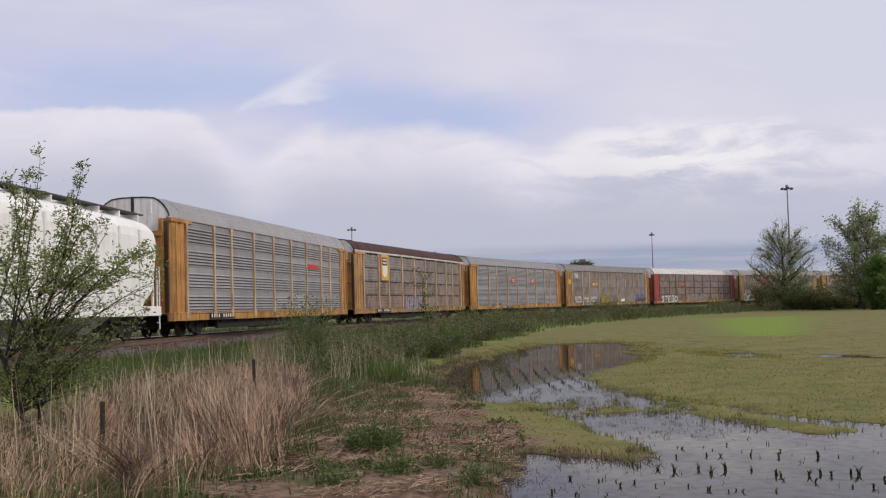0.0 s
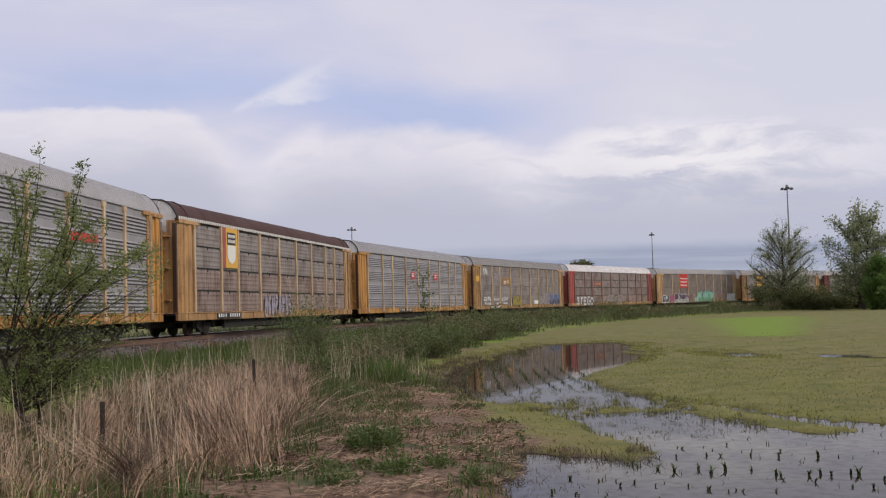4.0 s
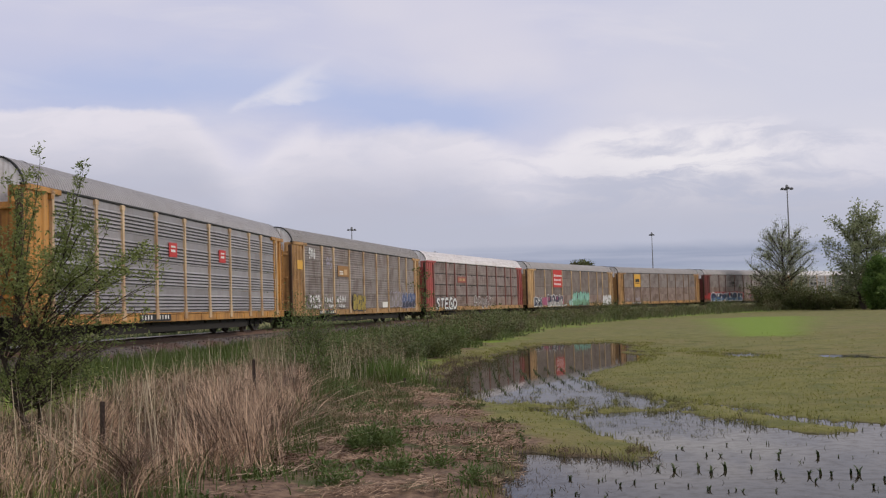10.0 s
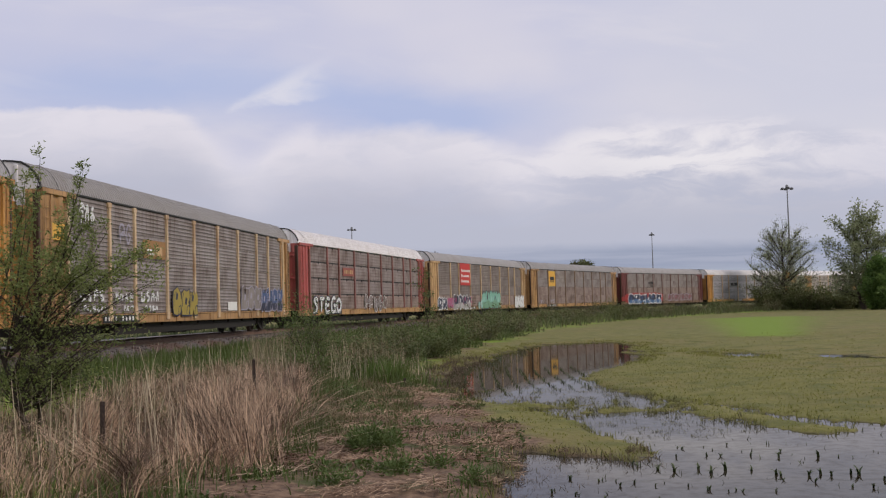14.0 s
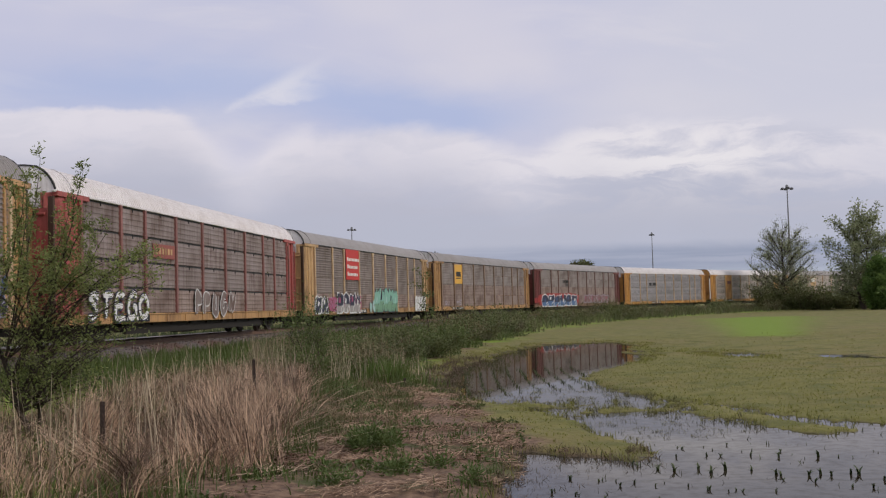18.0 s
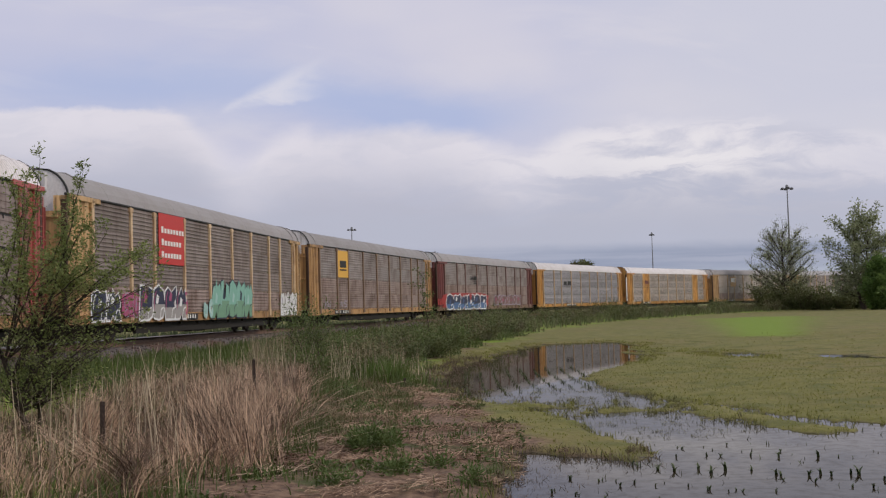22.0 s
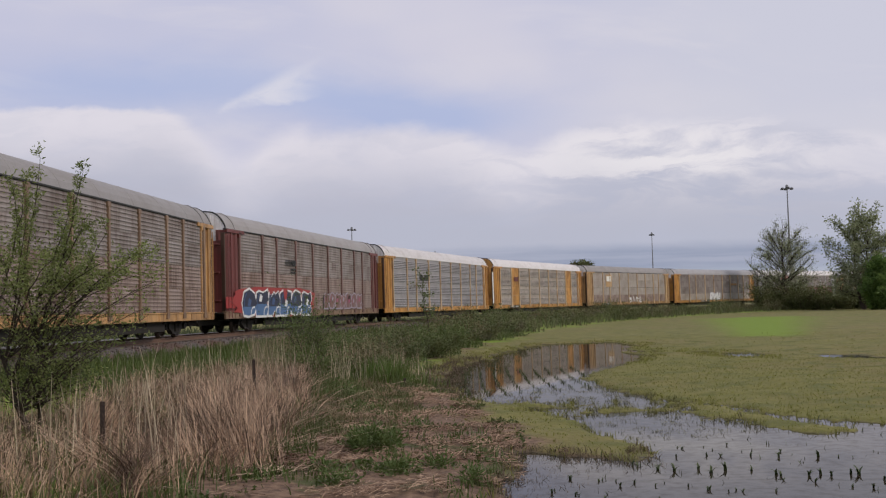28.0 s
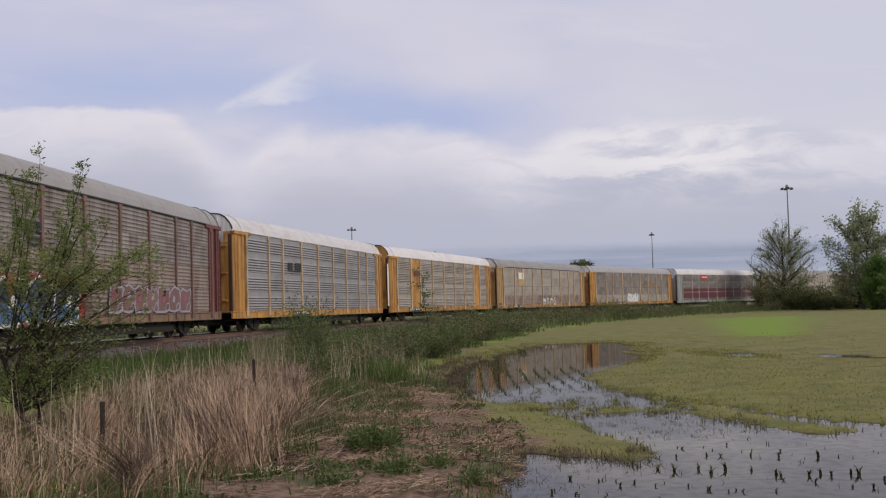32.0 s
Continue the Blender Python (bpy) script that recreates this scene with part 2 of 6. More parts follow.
def ground_material():
    m, n = material("field_ground")
    pos = n.add("ShaderNodeTexCoord").outputs["Object"]
    plan = n.add("ShaderNodeAttribute")
    plan.attribute_name = "cover"
    straw, lush, wet = n.add("ShaderNodeSeparateColor", Color=plan.outputs["Color"]).outputs
    fine, mid, big = n.noise(pos, 9.0, 5.0), n.noise(pos, 1.1, 4.0), n.noise(pos, 0.11, 4.0)
    olive = n.mix(n.smooth(fine, 0.3, 0.7), (0.118, 0.118, 0.024), (0.178, 0.167, 0.042))
    olive = n.mix(n.smooth(big, 0.42, 0.62), olive, (0.165, 0.140, 0.046))
    olive = n.mix(n.math("MULTIPLY", n.smooth(mid, 0.47, 0.62), 0.85), olive, (0.098, 0.106, 0.022))
    olive = n.mix(n.math("MULTIPLY", n.smooth(n.noise(pos, 0.45, 5.0, 0.65), 0.5, 0.65), 0.6), olive, (0.19, 0.17, 0.05))
    green = n.mix(n.smooth(fine, 0.3, 0.7), (0.115, 0.19, 0.008), (0.175, 0.255, 0.014))
    brown = n.mix(n.smooth(fine, 0.32, 0.66), (0.085, 0.050, 0.034), (0.205, 0.13, 0.088))
    brown = n.mix(n.smooth(mid, 0.53, 0.68), brown, (0.060, 0.072, 0.020))
    mud = n.mix(n.smooth(fine, 0.3, 0.7), (0.055, 0.042, 0.032), (0.10, 0.08, 0.06))
    jitter = n.math("MULTIPLY", n.math("SUBTRACT", mid, 0.5), 0.5)
    col = n.mix(n.smooth(n.math("ADD", lush, jitter), 0.2, 0.95), olive, green)
    col = n.mix(n.smooth(n.math("ADD", straw, jitter), 0.3, 0.7), col, brown)
    col = n.mix(n.smooth(n.math("ADD", wet, n.math("MULTIPLY", jitter, 0.7)), 0.35, 0.75), col, mud)
    return finish(m, n, col, 0.95, 0.0, n.math("ADD", fine, mid), 0.7, dist=0.05)


def water_material():
    m, n = material("still_flood_water")
    pos = n.add("ShaderNodeTexCoord").outputs["Object"]
    ripple = n.noise(n.scaled(pos, (1.0, 0.5, 1.0)), 5.0, 3.0)
    out = n.add("ShaderNodeOutputMaterial")
    p = n.add("ShaderNodeBsdfPrincipled", Base_Color=(0.022, 0.018, 0.015), Roughness=0.03, IOR=1.33)
    n.put(p.inputs["Normal"], n.add("ShaderNodeBump", Height=ripple, Strength=0.004, Distance=0.01).outputs[0])
    scum = n.add("ShaderNodeBsdfDiffuse", Color=(0.050, 0.040, 0.028))
    film = n.smooth(n.noise(pos, 5.5, 6.0, 0.7), 0.40, 0.75, 0.30, 0.56)
    mx = n.add("ShaderNodeMixShader", Fac=film)
    n.t.links.new(p.outputs[0], mx.inputs[1]), n.t.links.new(scum.outputs[0], mx.inputs[2])
    n.t.links.new(mx.outputs[0], out.inputs[0])
    return m


def cloud_material():
    """The clouded sky ahead. Its own space: x across, y away, z up, seen from the middle."""
    m, n = material("cloud_bank")
    x, y, z = n.xyz(n.add("ShaderNodeTexCoord").outputs["Object"])
    u = n.math("MULTIPLY", n.math("DIVIDE", x, y), 10.0)
    v = n.math("MULTIPLY", n.math("DIVIDE", z, y), 10.0)
    flat = n.add("ShaderNodeCombineXYZ", X=u, Y=n.math("MULTIPLY", v, 2.2)).outputs[0]
    wisps, soft, fine = n.noise(flat, 0.55, 6.0, 0.55, 0.6), n.noise(flat, 0.28, 3.0), n.noise(flat, 2.2, 5.0, 0.6, 0.4)
    ju = n.math("ADD", u, n.math("MULTIPLY", n.math("SUBTRACT", soft, 0.5), 0.9))
    stir = n.math("ADD", n.math("MULTIPLY", n.math("SUBTRACT", wisps, 0.5), 0.24), n.math("MULTIPLY", n.math("SUBTRACT", fine, 0.5), 0.17))
    jv = n.math("ADD", v, stir)
    grey, blue, white, slate = (0.495, 0.50, 0.60), (0.43, 0.50, 0.735), (0.745, 0.715, 0.79), (0.285, 0.325, 0.445)
    # high veil with blue showing through it
    streak = n.noise(n.add("ShaderNodeCombineXYZ", X=n.math("MULTIPLY", u, 0.5), Y=n.math("ADD", n.math("MULTIPLY", v, 2.6), n.math("MULTIPLY", u, 0.35))).outputs[0], 0.8, 6.0, 0.6, 0.6)
    col = n.mix(n.smooth(soft, 0.38, 0.62), (0.56, 0.57, 0.73), (0.655, 0.64, 0.745))
    col = n.mix(n.smooth(u, 0.5, 3.2, 0.0, 0.55), col, (0.665, 0.665, 0.735))
    col = n.mix(n.math("MULTIPLY", n.smooth(streak, 0.48, 0.68), 0.45), col, (0.70, 0.68, 0.76))
    sag = n.math("ADD", jv, n.math("MULTIPLY", n.smooth(u, -1.8, 0.6), 0.30))
    hole = n.math("ADD", n.math("MULTIPLY", n.bell(sag, 2.12, 0.31), n.bell(ju, -2.6, 1.9)),
                  n.math("MULTIPLY", n.bell(sag, 2.03, 0.22), n.bell(ju, 0.0, 1.15)), True)
    col = n.mix(n.math("MULTIPLY", hole, 0.88), col, blue)
    # two long banks with bright upper rims
    rim = n.math("ADD", n.smooth(u, -1.55, -2.45, 1.70, 1.93), n.smooth(u, 2.9, 4.4, 0.0, -0.20))
    rim = n.math("SUBTRACT", rim, n.math("ADD", n.math("MULTIPLY", n.bell(u, -1.72, 0.34), 0.22), n.math("MULTIPLY", n.bell(u, 0.88, 0.44), 0.27)))
    under = n.math("SUBTRACT", rim, jv)
    bank = n.smooth(under, n.smooth(u, -2.2, -1.8, -0.02, -0.07), n.math("ADD", n.smooth(u, -2.2, -1.8, 0.06, 0.15), n.math("MULTIPLY", n.bell(u, -1.95, 0.35), 0.22)))
    body = n.mix(n.smooth(under, 0.08, 0.80), white, grey)
    body = n.mix(n.math("MULTIPLY", n.smooth(wisps, 0.46, 0.68), 0.45), body, (0.52, 0.535, 0.665))
    band = n.noise(n.add("ShaderNodeCombineXYZ", X=n.math("MULTIPLY", u, 0.75), Y=n.math("MULTIPLY", jv, 3.4), Z=3.0).outputs[0], 1.0, 6.0, 0.58, 0.7)
    lit = n.math("MULTIPLY", n.bell(ju, 2.4, 1.5), n.bell(v, 1.36, 0.36))
    body = n.mix(n.math("MULTIPLY", lit, n.smooth(band, 0.34, 0.62)), body, (0.83, 0.80, 0.835))
    body = n.mix(n.math("MULTIPLY", n.smooth(band, 0.56, 0.36), n.smooth(ju, 0.0, 2.0, 0.2, 0.55)), body, (0.49, 0.515, 0.635))
    col = n.mix(bank, col, body)
    run = n.math("ADD", u, 1.81)
    feather = n.math("MULTIPLY", n.smooth(n.math("SUBTRACT", jv, n.math("MULTIPLY", run, 0.11)), 1.83, 1.885), n.smooth(n.math("SUBTRACT", jv, n.math("MULTIPLY", run, 0.50)), 2.00, 1.87))
    feather = n.math("MULTIPLY", feather, n.math("MULTIPLY", n.smooth(u, -0.8, -1.4), n.smooth(u, -1.92, -1.78)))
    col = n.mix(n.math("MULTIPLY", feather, n.smooth(n.math("ADD", fine, n.math("MULTIPLY", wisps, 0.5)), 0.50, 0.85, 0.2, 0.78)), col, (0.75, 0.735, 0.805))
    # slate band low over the land, in thin layers
    top = n.math("ADD", v, n.math("MULTIPLY", stir, 0.30))
    layers = n.noise(n.add("ShaderNodeCombineXYZ", X=n.math("MULTIPLY", u, 0.35), Y=n.math("MULTIPLY", top, 9.0), Z=7.0).outputs[0], 1.0, 3.0)
    col = n.mix(n.math("MULTIPLY", n.smooth(top, 1.05, 0.58), 0.5), col, (0.47, 0.495, 0.60))
    low = n.math("MULTIPLY", n.smooth(top, 0.58, 0.44), n.smooth(ju, -1.6, 0.3))
    col = n.mix(n.math("MULTIPLY", low, n.smooth(layers, 0.36, 0.58, 0.45, 0.85)), col, slate)
    col = n.mix(n.smooth(v, 0.36, 0.22, 0.0, 0.7), col, (0.50, 0.535, 0.62))
    edge = n.math("MULTIPLY", n.smooth(n.math("ABSOLUTE", u), 9.0, 5.5), n.smooth(v, 7.0, 4.0))
    em = n.add("ShaderNodeEmission", Color=col, Strength=1.0)
    mx = n.add("ShaderNodeMixShader", Fac=edge)
    n.t.links.new(n.add("ShaderNodeBsdfTransparent").outputs[0], mx.inputs[1])
    n.t.links.new(em.outputs[0], mx.inputs[2])
    n.t.links.new(mx.outputs[0], n.add("ShaderNodeOutputMaterial").inputs[0])
    return m


M["ground"], M["water"], M["cloud"] = ground_material(), water_material(), cloud_material()

# ---------------------------------------------------------------- mesh building
class Build:
    """Collects plain faces, each with a material slot."""

    def __init__(self):
        self.v, self.f, self.s = [], [], []

    def face(self, pts, slot=0):
        k = len(self.v)
        self.v.extend(tuple(p) for p in pts)
        self.f.append(tuple(range(k, k + len(pts))))
        self.s.append(slot)

    def grid(self, rows, slot=0, close=False):
        """Rows of equally many points, joined to a skin."""
        k, w = len(self.v), len(rows[0])
        for r in rows:
            self.v.extend(tuple(p) for p in r)
        for i in range(len(rows) - 1):
            for j in range(w if close else w - 1):
                a, b = k + i * w + j, k + i * w + (j + 1) % w
                self.f.append((a, b, b + w, a + w))
                self.s.append(slot)

    def box(self, x0, x1, y0, y1, z0, z1, c=0.012, slot=0):
        """A block with its long edges chamfered."""
        c = min(c, 0.45 * min(x1 - x0, y1 - y0, z1 - z0))
        ring = [(x0 + c, y0), (x1 - c, y0), (x1, y0 + c), (x1, y1 - c), (x1 - c, y1), (x0 + c, y1), (x0, y1 - c), (x0, y0 + c)]
        inner = [(x0 + c, y0 + c), (x1 - c, y0 + c), (x1 - c, y0 + c), (x1 - c, y1 - c), (x1 - c, y1 - c), (x0 + c, y1 - c), (x0 + c, y1 - c), (x0 + c, y0 + c)]
        rows = [[(x, y, z0) for x, y in inner], [(x, y, z0 + c) for x, y in ring], [(x, y, z1 - c) for x, y in ring], [(x, y, z1) for x, y in inner]]
        self.grid(rows, slot, True)
        for z, o in ((z0, -1), (z1, 1)):
            q = [(x0 + c, y0 + c, z), (x1 - c, y0 + c, z), (x1 - c, y1 - c, z), (x0 + c, y1 - c, z)]
            self.face(q[::o], slot)

    def tube(self, pts, radii, n=6, slot=0):
        rows = []
        for i, p in enumerate(pts):
            p = Vector(p)
            way = (Vector(pts[min(i + 1, len(pts) - 1)]) - Vector(pts[max(i - 1, 0)])).normalized()
            a = way.cross(Vector((0.31, 0.92, 0.2))).normalized()
            b = way.cross(a)
            rows.append([tuple(p + radii[i] * (math.cos(2 * math.pi * k / n) * a + math.sin(2 * math.pi * k / n) * b)) for k in range(n)])
        self.grid(rows, slot, True)
        self.face(rows[0][::-1], slot), self.face(rows[-1], slot)

    def lathe(self, profile, axis="y", n=20, slot=0):
        """Turns (radius, along) pairs round an axis."""
        rows = []
        for r, h in profile:
            ring = [(r * math.cos(2 * math.pi * k / n), r * math.sin(2 * math.pi * k / n)) for k in range(n)]
            rows.append([(a, h, b) if axis == "y" else (a, b, h) for a, b in ring])
        self.grid(rows, slot, True)

    def mesh(self, name, mats, smooth=False):
        me = bpy.data.meshes.new(name)
        me.from_pydata(self.v, [], self.f)
        for m in mats if isinstance(mats, (list, tuple)) else [mats]:
            me.materials.append(M[m])
        me.polygons.foreach_set("material_index", self.s)
        if smooth:
            me.polygons.foreach_set("use_smooth", [True] * len(self.f))
        me.update()
        return me


def hang(name, me, parent, at=None, label=""):
    """A mesh as a part under a thing, or under another part."""
    ob = new(name, me)
    ob.parent = parent
    if at is not None:
        ob.matrix_basis = at
    return tagged(ob, label)


def thing(name, label, category, group="", kind="", at=None, me=None):
    ob = new(name, me)
    if at is not None:
        ob.matrix_basis = at
    return tagged(ob, label, category, group, kind)


def soup(name, verts, faces, mat):
    """A mesh from arrays of points and equal-sided faces."""
    me = bpy.data.meshes.new(name)
    verts, faces = np.asarray(verts, np.float32), np.asarray(faces, np.int32)
    n, k = faces.shape
    me.vertices.add(len(verts)), me.loops.add(n * k), me.polygons.add(n)
    me.vertices.foreach_set("co", verts.ravel())
    me.loops.foreach_set("vertex_index", faces.ravel())
    me.polygons.foreach_set("loop_start", np.arange(0, n * k, k, dtype=np.int32))
    me.materials.append(M[mat])
    me.update(calc_edges=True)
    return me


# ---------------------------------------------------------------- plan of the track
RAIL_TOP = 1.06                    # the train's own space starts 7 cm lower
TRAIN_Z = 0.99
STEP = 1.0
S_MIN, S_MAX = -320.0, 620.0


def heading(s):
    w = np.clip(s, -40, 290) / 100
    return 1.628796 - 0.259353 * w - 0.103539 * w ** 2 + 0.000905 * w ** 3 + 0.008773 * w ** 4


LINE_S = np.arange(S_MIN, S_MAX + STEP, STEP)
line_h = heading(LINE_S)
LINE_X = np.concatenate([[0], np.cumsum((np.cos(line_h[1:]) + np.cos(line_h[:-1])) / 2 * STEP)])
LINE_Y = np.concatenate([[0], np.cumsum((np.sin(line_h[1:]) + np.sin(line_h[:-1])) / 2 * STEP)])
zero = int(round(-S_MIN / STEP))
LINE_X += -13.204 - LINE_X[zero]
LINE_Y += -12.941 - LINE_Y[zero]


def on_line(s, side=0.0):
    """A place on the track, s metres along it, side metres towards the field."""
    a = float(heading(np.array([s]))[0])
    return float(np.interp(s, LINE_S, LINE_X)) + side * math.sin(a), float(np.interp(s, LINE_S, LINE_Y)) - side * math.cos(a), a


def off_track(x, y):
    """Distance from the track's middle."""
    out = np.empty(x.shape)
    px, py = LINE_X[::3], LINE_Y[::3]
    for i in range(0, len(x), 4000):
        out[i:i + 4000] = np.sqrt(((x[i:i + 4000, None] - px) ** 2 + (y[i:i + 4000, None] - py) ** 2).min(1))
    return out


# ---------------------------------------------------------------- ground and flood water
SHORE = [(0.5, 10.6), (0.72, 12.6), (1.05, 14.4), (2.2, 13.2), (2.6, 14.6), (2.0, 18.0), (0.3, 22.6), (-0.05, 25.6), (-0.3, 30.0),
         (0.2, 36.0), (1.9, 45.0), (4.2, 53.5), (8.0, 55.0), (9.0, 49.5), (6.8, 36.5), (4.7, 32.0), (3.6, 28.5), (3.6, 25.5), (4.05, 22.5),
         (4.35, 19.8), (4.15, 18.4), (5.15, 15.5), (6.3, 15.8), (9.5, 15.0), (9.5, 8.0), (0.6, 8.0)]


def inside(x, y, outline):
    """Signed distance to an outline, positive inside it."""
    best, odd = np.full(x.shape, 1e9), np.zeros(x.shape, bool)
    for (ax, ay), (bx, by) in zip(outline, outline[1:] + outline[:1]):
        ex, ey = bx - ax, by - ay
        k = np.clip(((x - ax) * ex + (y - ay) * ey) / (ex * ex + ey * ey), 0, 1)
        best = np.minimum(best, (x - ax - k * ex) ** 2 + (y - ay - k * ey) ** 2)
        odd ^= ((ay > y) != (by > y)) & (x < ex * (y - ay) / (ey if ey else 1e-9) + ax)
    return np.where(odd, 1, -1) * np.sqrt(best)


def waves(x, y, scale, seed):
    """Cheap smooth noise from a few crossed sines, about -1 to 1."""
    r = np.random.RandomState(seed)
    out = np.zeros(x.shape)
    for i in range(6):
        a, k, p = r.uniform(0, 6.3), r.uniform(0.6, 1.8) / scale, r.uniform(0, 6.3)
        out += np.sin((x * math.cos(a) + y * math.sin(a)) * k * 6.3 + p + 1.3 * np.sin(y * k * 2.1 + x * k * 1.7 + p))
    return out / 3.2


def flood(x, y):
    d = inside(x, y, SHORE)
    for ax, ay, bx, by, r0, r1 in ((4.75, 20.9, 5.4, 18.0, 0.10, 0.24), (5.4, 18.0, 6.5, 15.4, 0.24, 0.50)):
        k = np.clip(((x - ax) * (bx - ax) + (y - ay) * (by - ay)) / ((bx - ax) ** 2 + (by - ay) ** 2), 0, 1)
        d = np.maximum(d, r0 + (r1 - r0) * k - np.hypot(x - ax - (bx - ax) * k, y - ay - (by - ay) * k))
    for cx, cy, rx, ry in ((3.1, 19.5, 0.75, 0.32), (1.5, 20.8, 0.8, 0.45)):
        d = np.minimum(d, 0.20 * (np.hypot((x - cx) / rx, (y - cy) / ry) - 1))
    far = np.clip((y - 33) / 8, 0, 1)
    d = d + far * (0.55 * waves(x, y / 5, 0.9, 171) + 0.25 * waves(x, y / 4, 0.3, 172) - 0.15)
    for cx, cy, rx, ry in ((10.2, 38.0, 0.8, 1.6), (9.6, 41.0, 0.5, 0.8), (12.9, 35.5, 0.8, 1.3), (13.6, 33.6, 0.5, 0.6)):
        d = np.maximum(d, 0.45 * (1 - np.hypot((x - cx) / rx, (y - cy) / ry)))
    shallow = np.clip((y - 15) / 3, 0, 1) * np.clip((27 - y) / 3, 0, 1)
    return d + 0.16 * waves(x, y, 1.3, 3) + (0.07 + 0.12 * shallow) * waves(x, y, 0.5, 4) + (0.03 + 0.08 * shallow) * waves(x, y, 0.17, 7)


def ground_z(x, y):
    x, y = np.atleast_1d(np.asarray(x, float)), np.atleast_1d(np.asarray(y, float))
    d, w = off_track(x, y), flood(x, y)
    bank = np.interp(d, [0, 3.4, 4.6, 8.0, 12.0, 16.0], [0.46, 0.46, 0.34, 0.20, 0.06, 0.0])
    land = 0.03 + 0.05 * np.clip(-w / 1.5, 0, 1) + 0.012 * waves(x, y, 1.1, 5) + np.clip(-w, 0, 1) * (0.03 * waves(x, y, 6.0, 6) + 0.022 * waves(x, y, 2.1, 24))
    left = np.clip((0.2 - x) / 3.0, 0, 1) * np.clip((34 - y) / 8, 0, 1) * 0.10
    near = np.clip((8.0 - y) / 6.0, 0, 1) * np.clip((12.0 - d) / 4.0, 0, 1) * 0.2
    sea = np.clip(w / 0.25, -1, 1)
    return np.where(sea > 0, -0.06 * sea, np.maximum(0.012, (land + left + near) * np.clip(-sea * 1.2, 0.2, 1)) + bank)


def spaced(parts):
    out = []
    for a, b, n in parts:
        out.extend(np.linspace(a, b, n, endpoint=False))
    return np.array(out + [parts[-1][1]])


def build_ground():
    gx = spaced([(-2600, -200, 14), (-200, -40, 20), (-40, -12, 50), (-12, 12, 200), (12, 80, 90), (80, 300, 40), (300, 2600, 14)])
    gy = spaced([(-2600, -100, 12), (-100, 4, 30), (4, 60, 400), (60, 180, 120), (180, 400, 40), (400, 4200, 24)])
    xx, yy = np.meshgrid(gx, gy)
    x, y = xx.ravel(), yy.ravel()
    z = ground_z(x, y)
    w, h = len(gx), len(gy)
    idx = np.arange(w * h).reshape(h, w)
    faces = np.stack([idx[:-1, :-1], idx[:-1, 1:], idx[1:, 1:], idx[1:, :-1]], -1).reshape(-1, 4)
    me = soup("ground", np.stack([x, y, z], -1), faces, "ground")
    d, wet = off_track(x, y), flood(x, y)
    bare = inside(x, y, [(-3.6, 9.5), (-4.2, 24.0), (-1.2, 25.5), (0.4, 21.5), (0.9, 15.6), (1.5, 13.8), (0.9, 12.4), (0.7, 9.5)])
    straw = np.clip(0.55 + bare * 0.7 + 0.25 * waves(x, y, 2.6, 8), 0, 1) * np.clip((30 - y) / 3, 0, 1)
    rough = np.clip(1 - np.abs(d - 11.5) / 3.0, 0, 1) * np.clip((y - 24) / 4, 0, 1) * np.clip((75 - y) / 25, 0, 1)
    straw = np.maximum(straw, rough * (0.52 + 0.35 * waves(x, y, 3.0, 28)))
    k = np.clip(((x - 16.5) * 14.5 + (y - 55.0) * 53.0) / 3019.0, 0, 1)
    patch = 1.05 - 0.55 * np.hypot(x - 16.2 - 14.5 * k, y - 55.0 - 53.0 * k) / (1.7 + 3.6 * k)
    verge = np.clip((13.5 - d + 1.5 * waves(x, y, 7.0, 9)) / 3, 0, 1)
    lush = np.clip(np.maximum(patch, 0.85 * verge), 0, 1)
    damp = np.clip(np.maximum(0.55 + wet * 1.6, 0.55 - 0.35 * np.hypot((x + 0.2) / 1.4, (y - 31.0) / 7.0) ** 2), 0, 1)
    col = me.color_attributes.new("cover", "FLOAT_COLOR", "POINT")
    col.data.foreach_set("color", np.stack([straw, lush, damp, np.ones_like(x)], -1).astype(np.float32).ravel())
    me.polygons.foreach_set("use_smooth", [True] * len(me.polygons))
    return thing("ground", "flat olive-green field with bare straw and mud beside flood water", "ground", kind="structure", me=me)


build_ground()
pool = Build()
pool.face([(-3.5, 4, 0), (16, 4, 0), (16, 60, 0), (-3.5, 60, 0)])
thing("water", "still grey flood water lying in the low part of the field", "water", kind="structure", me=pool.mesh("water", "water"))


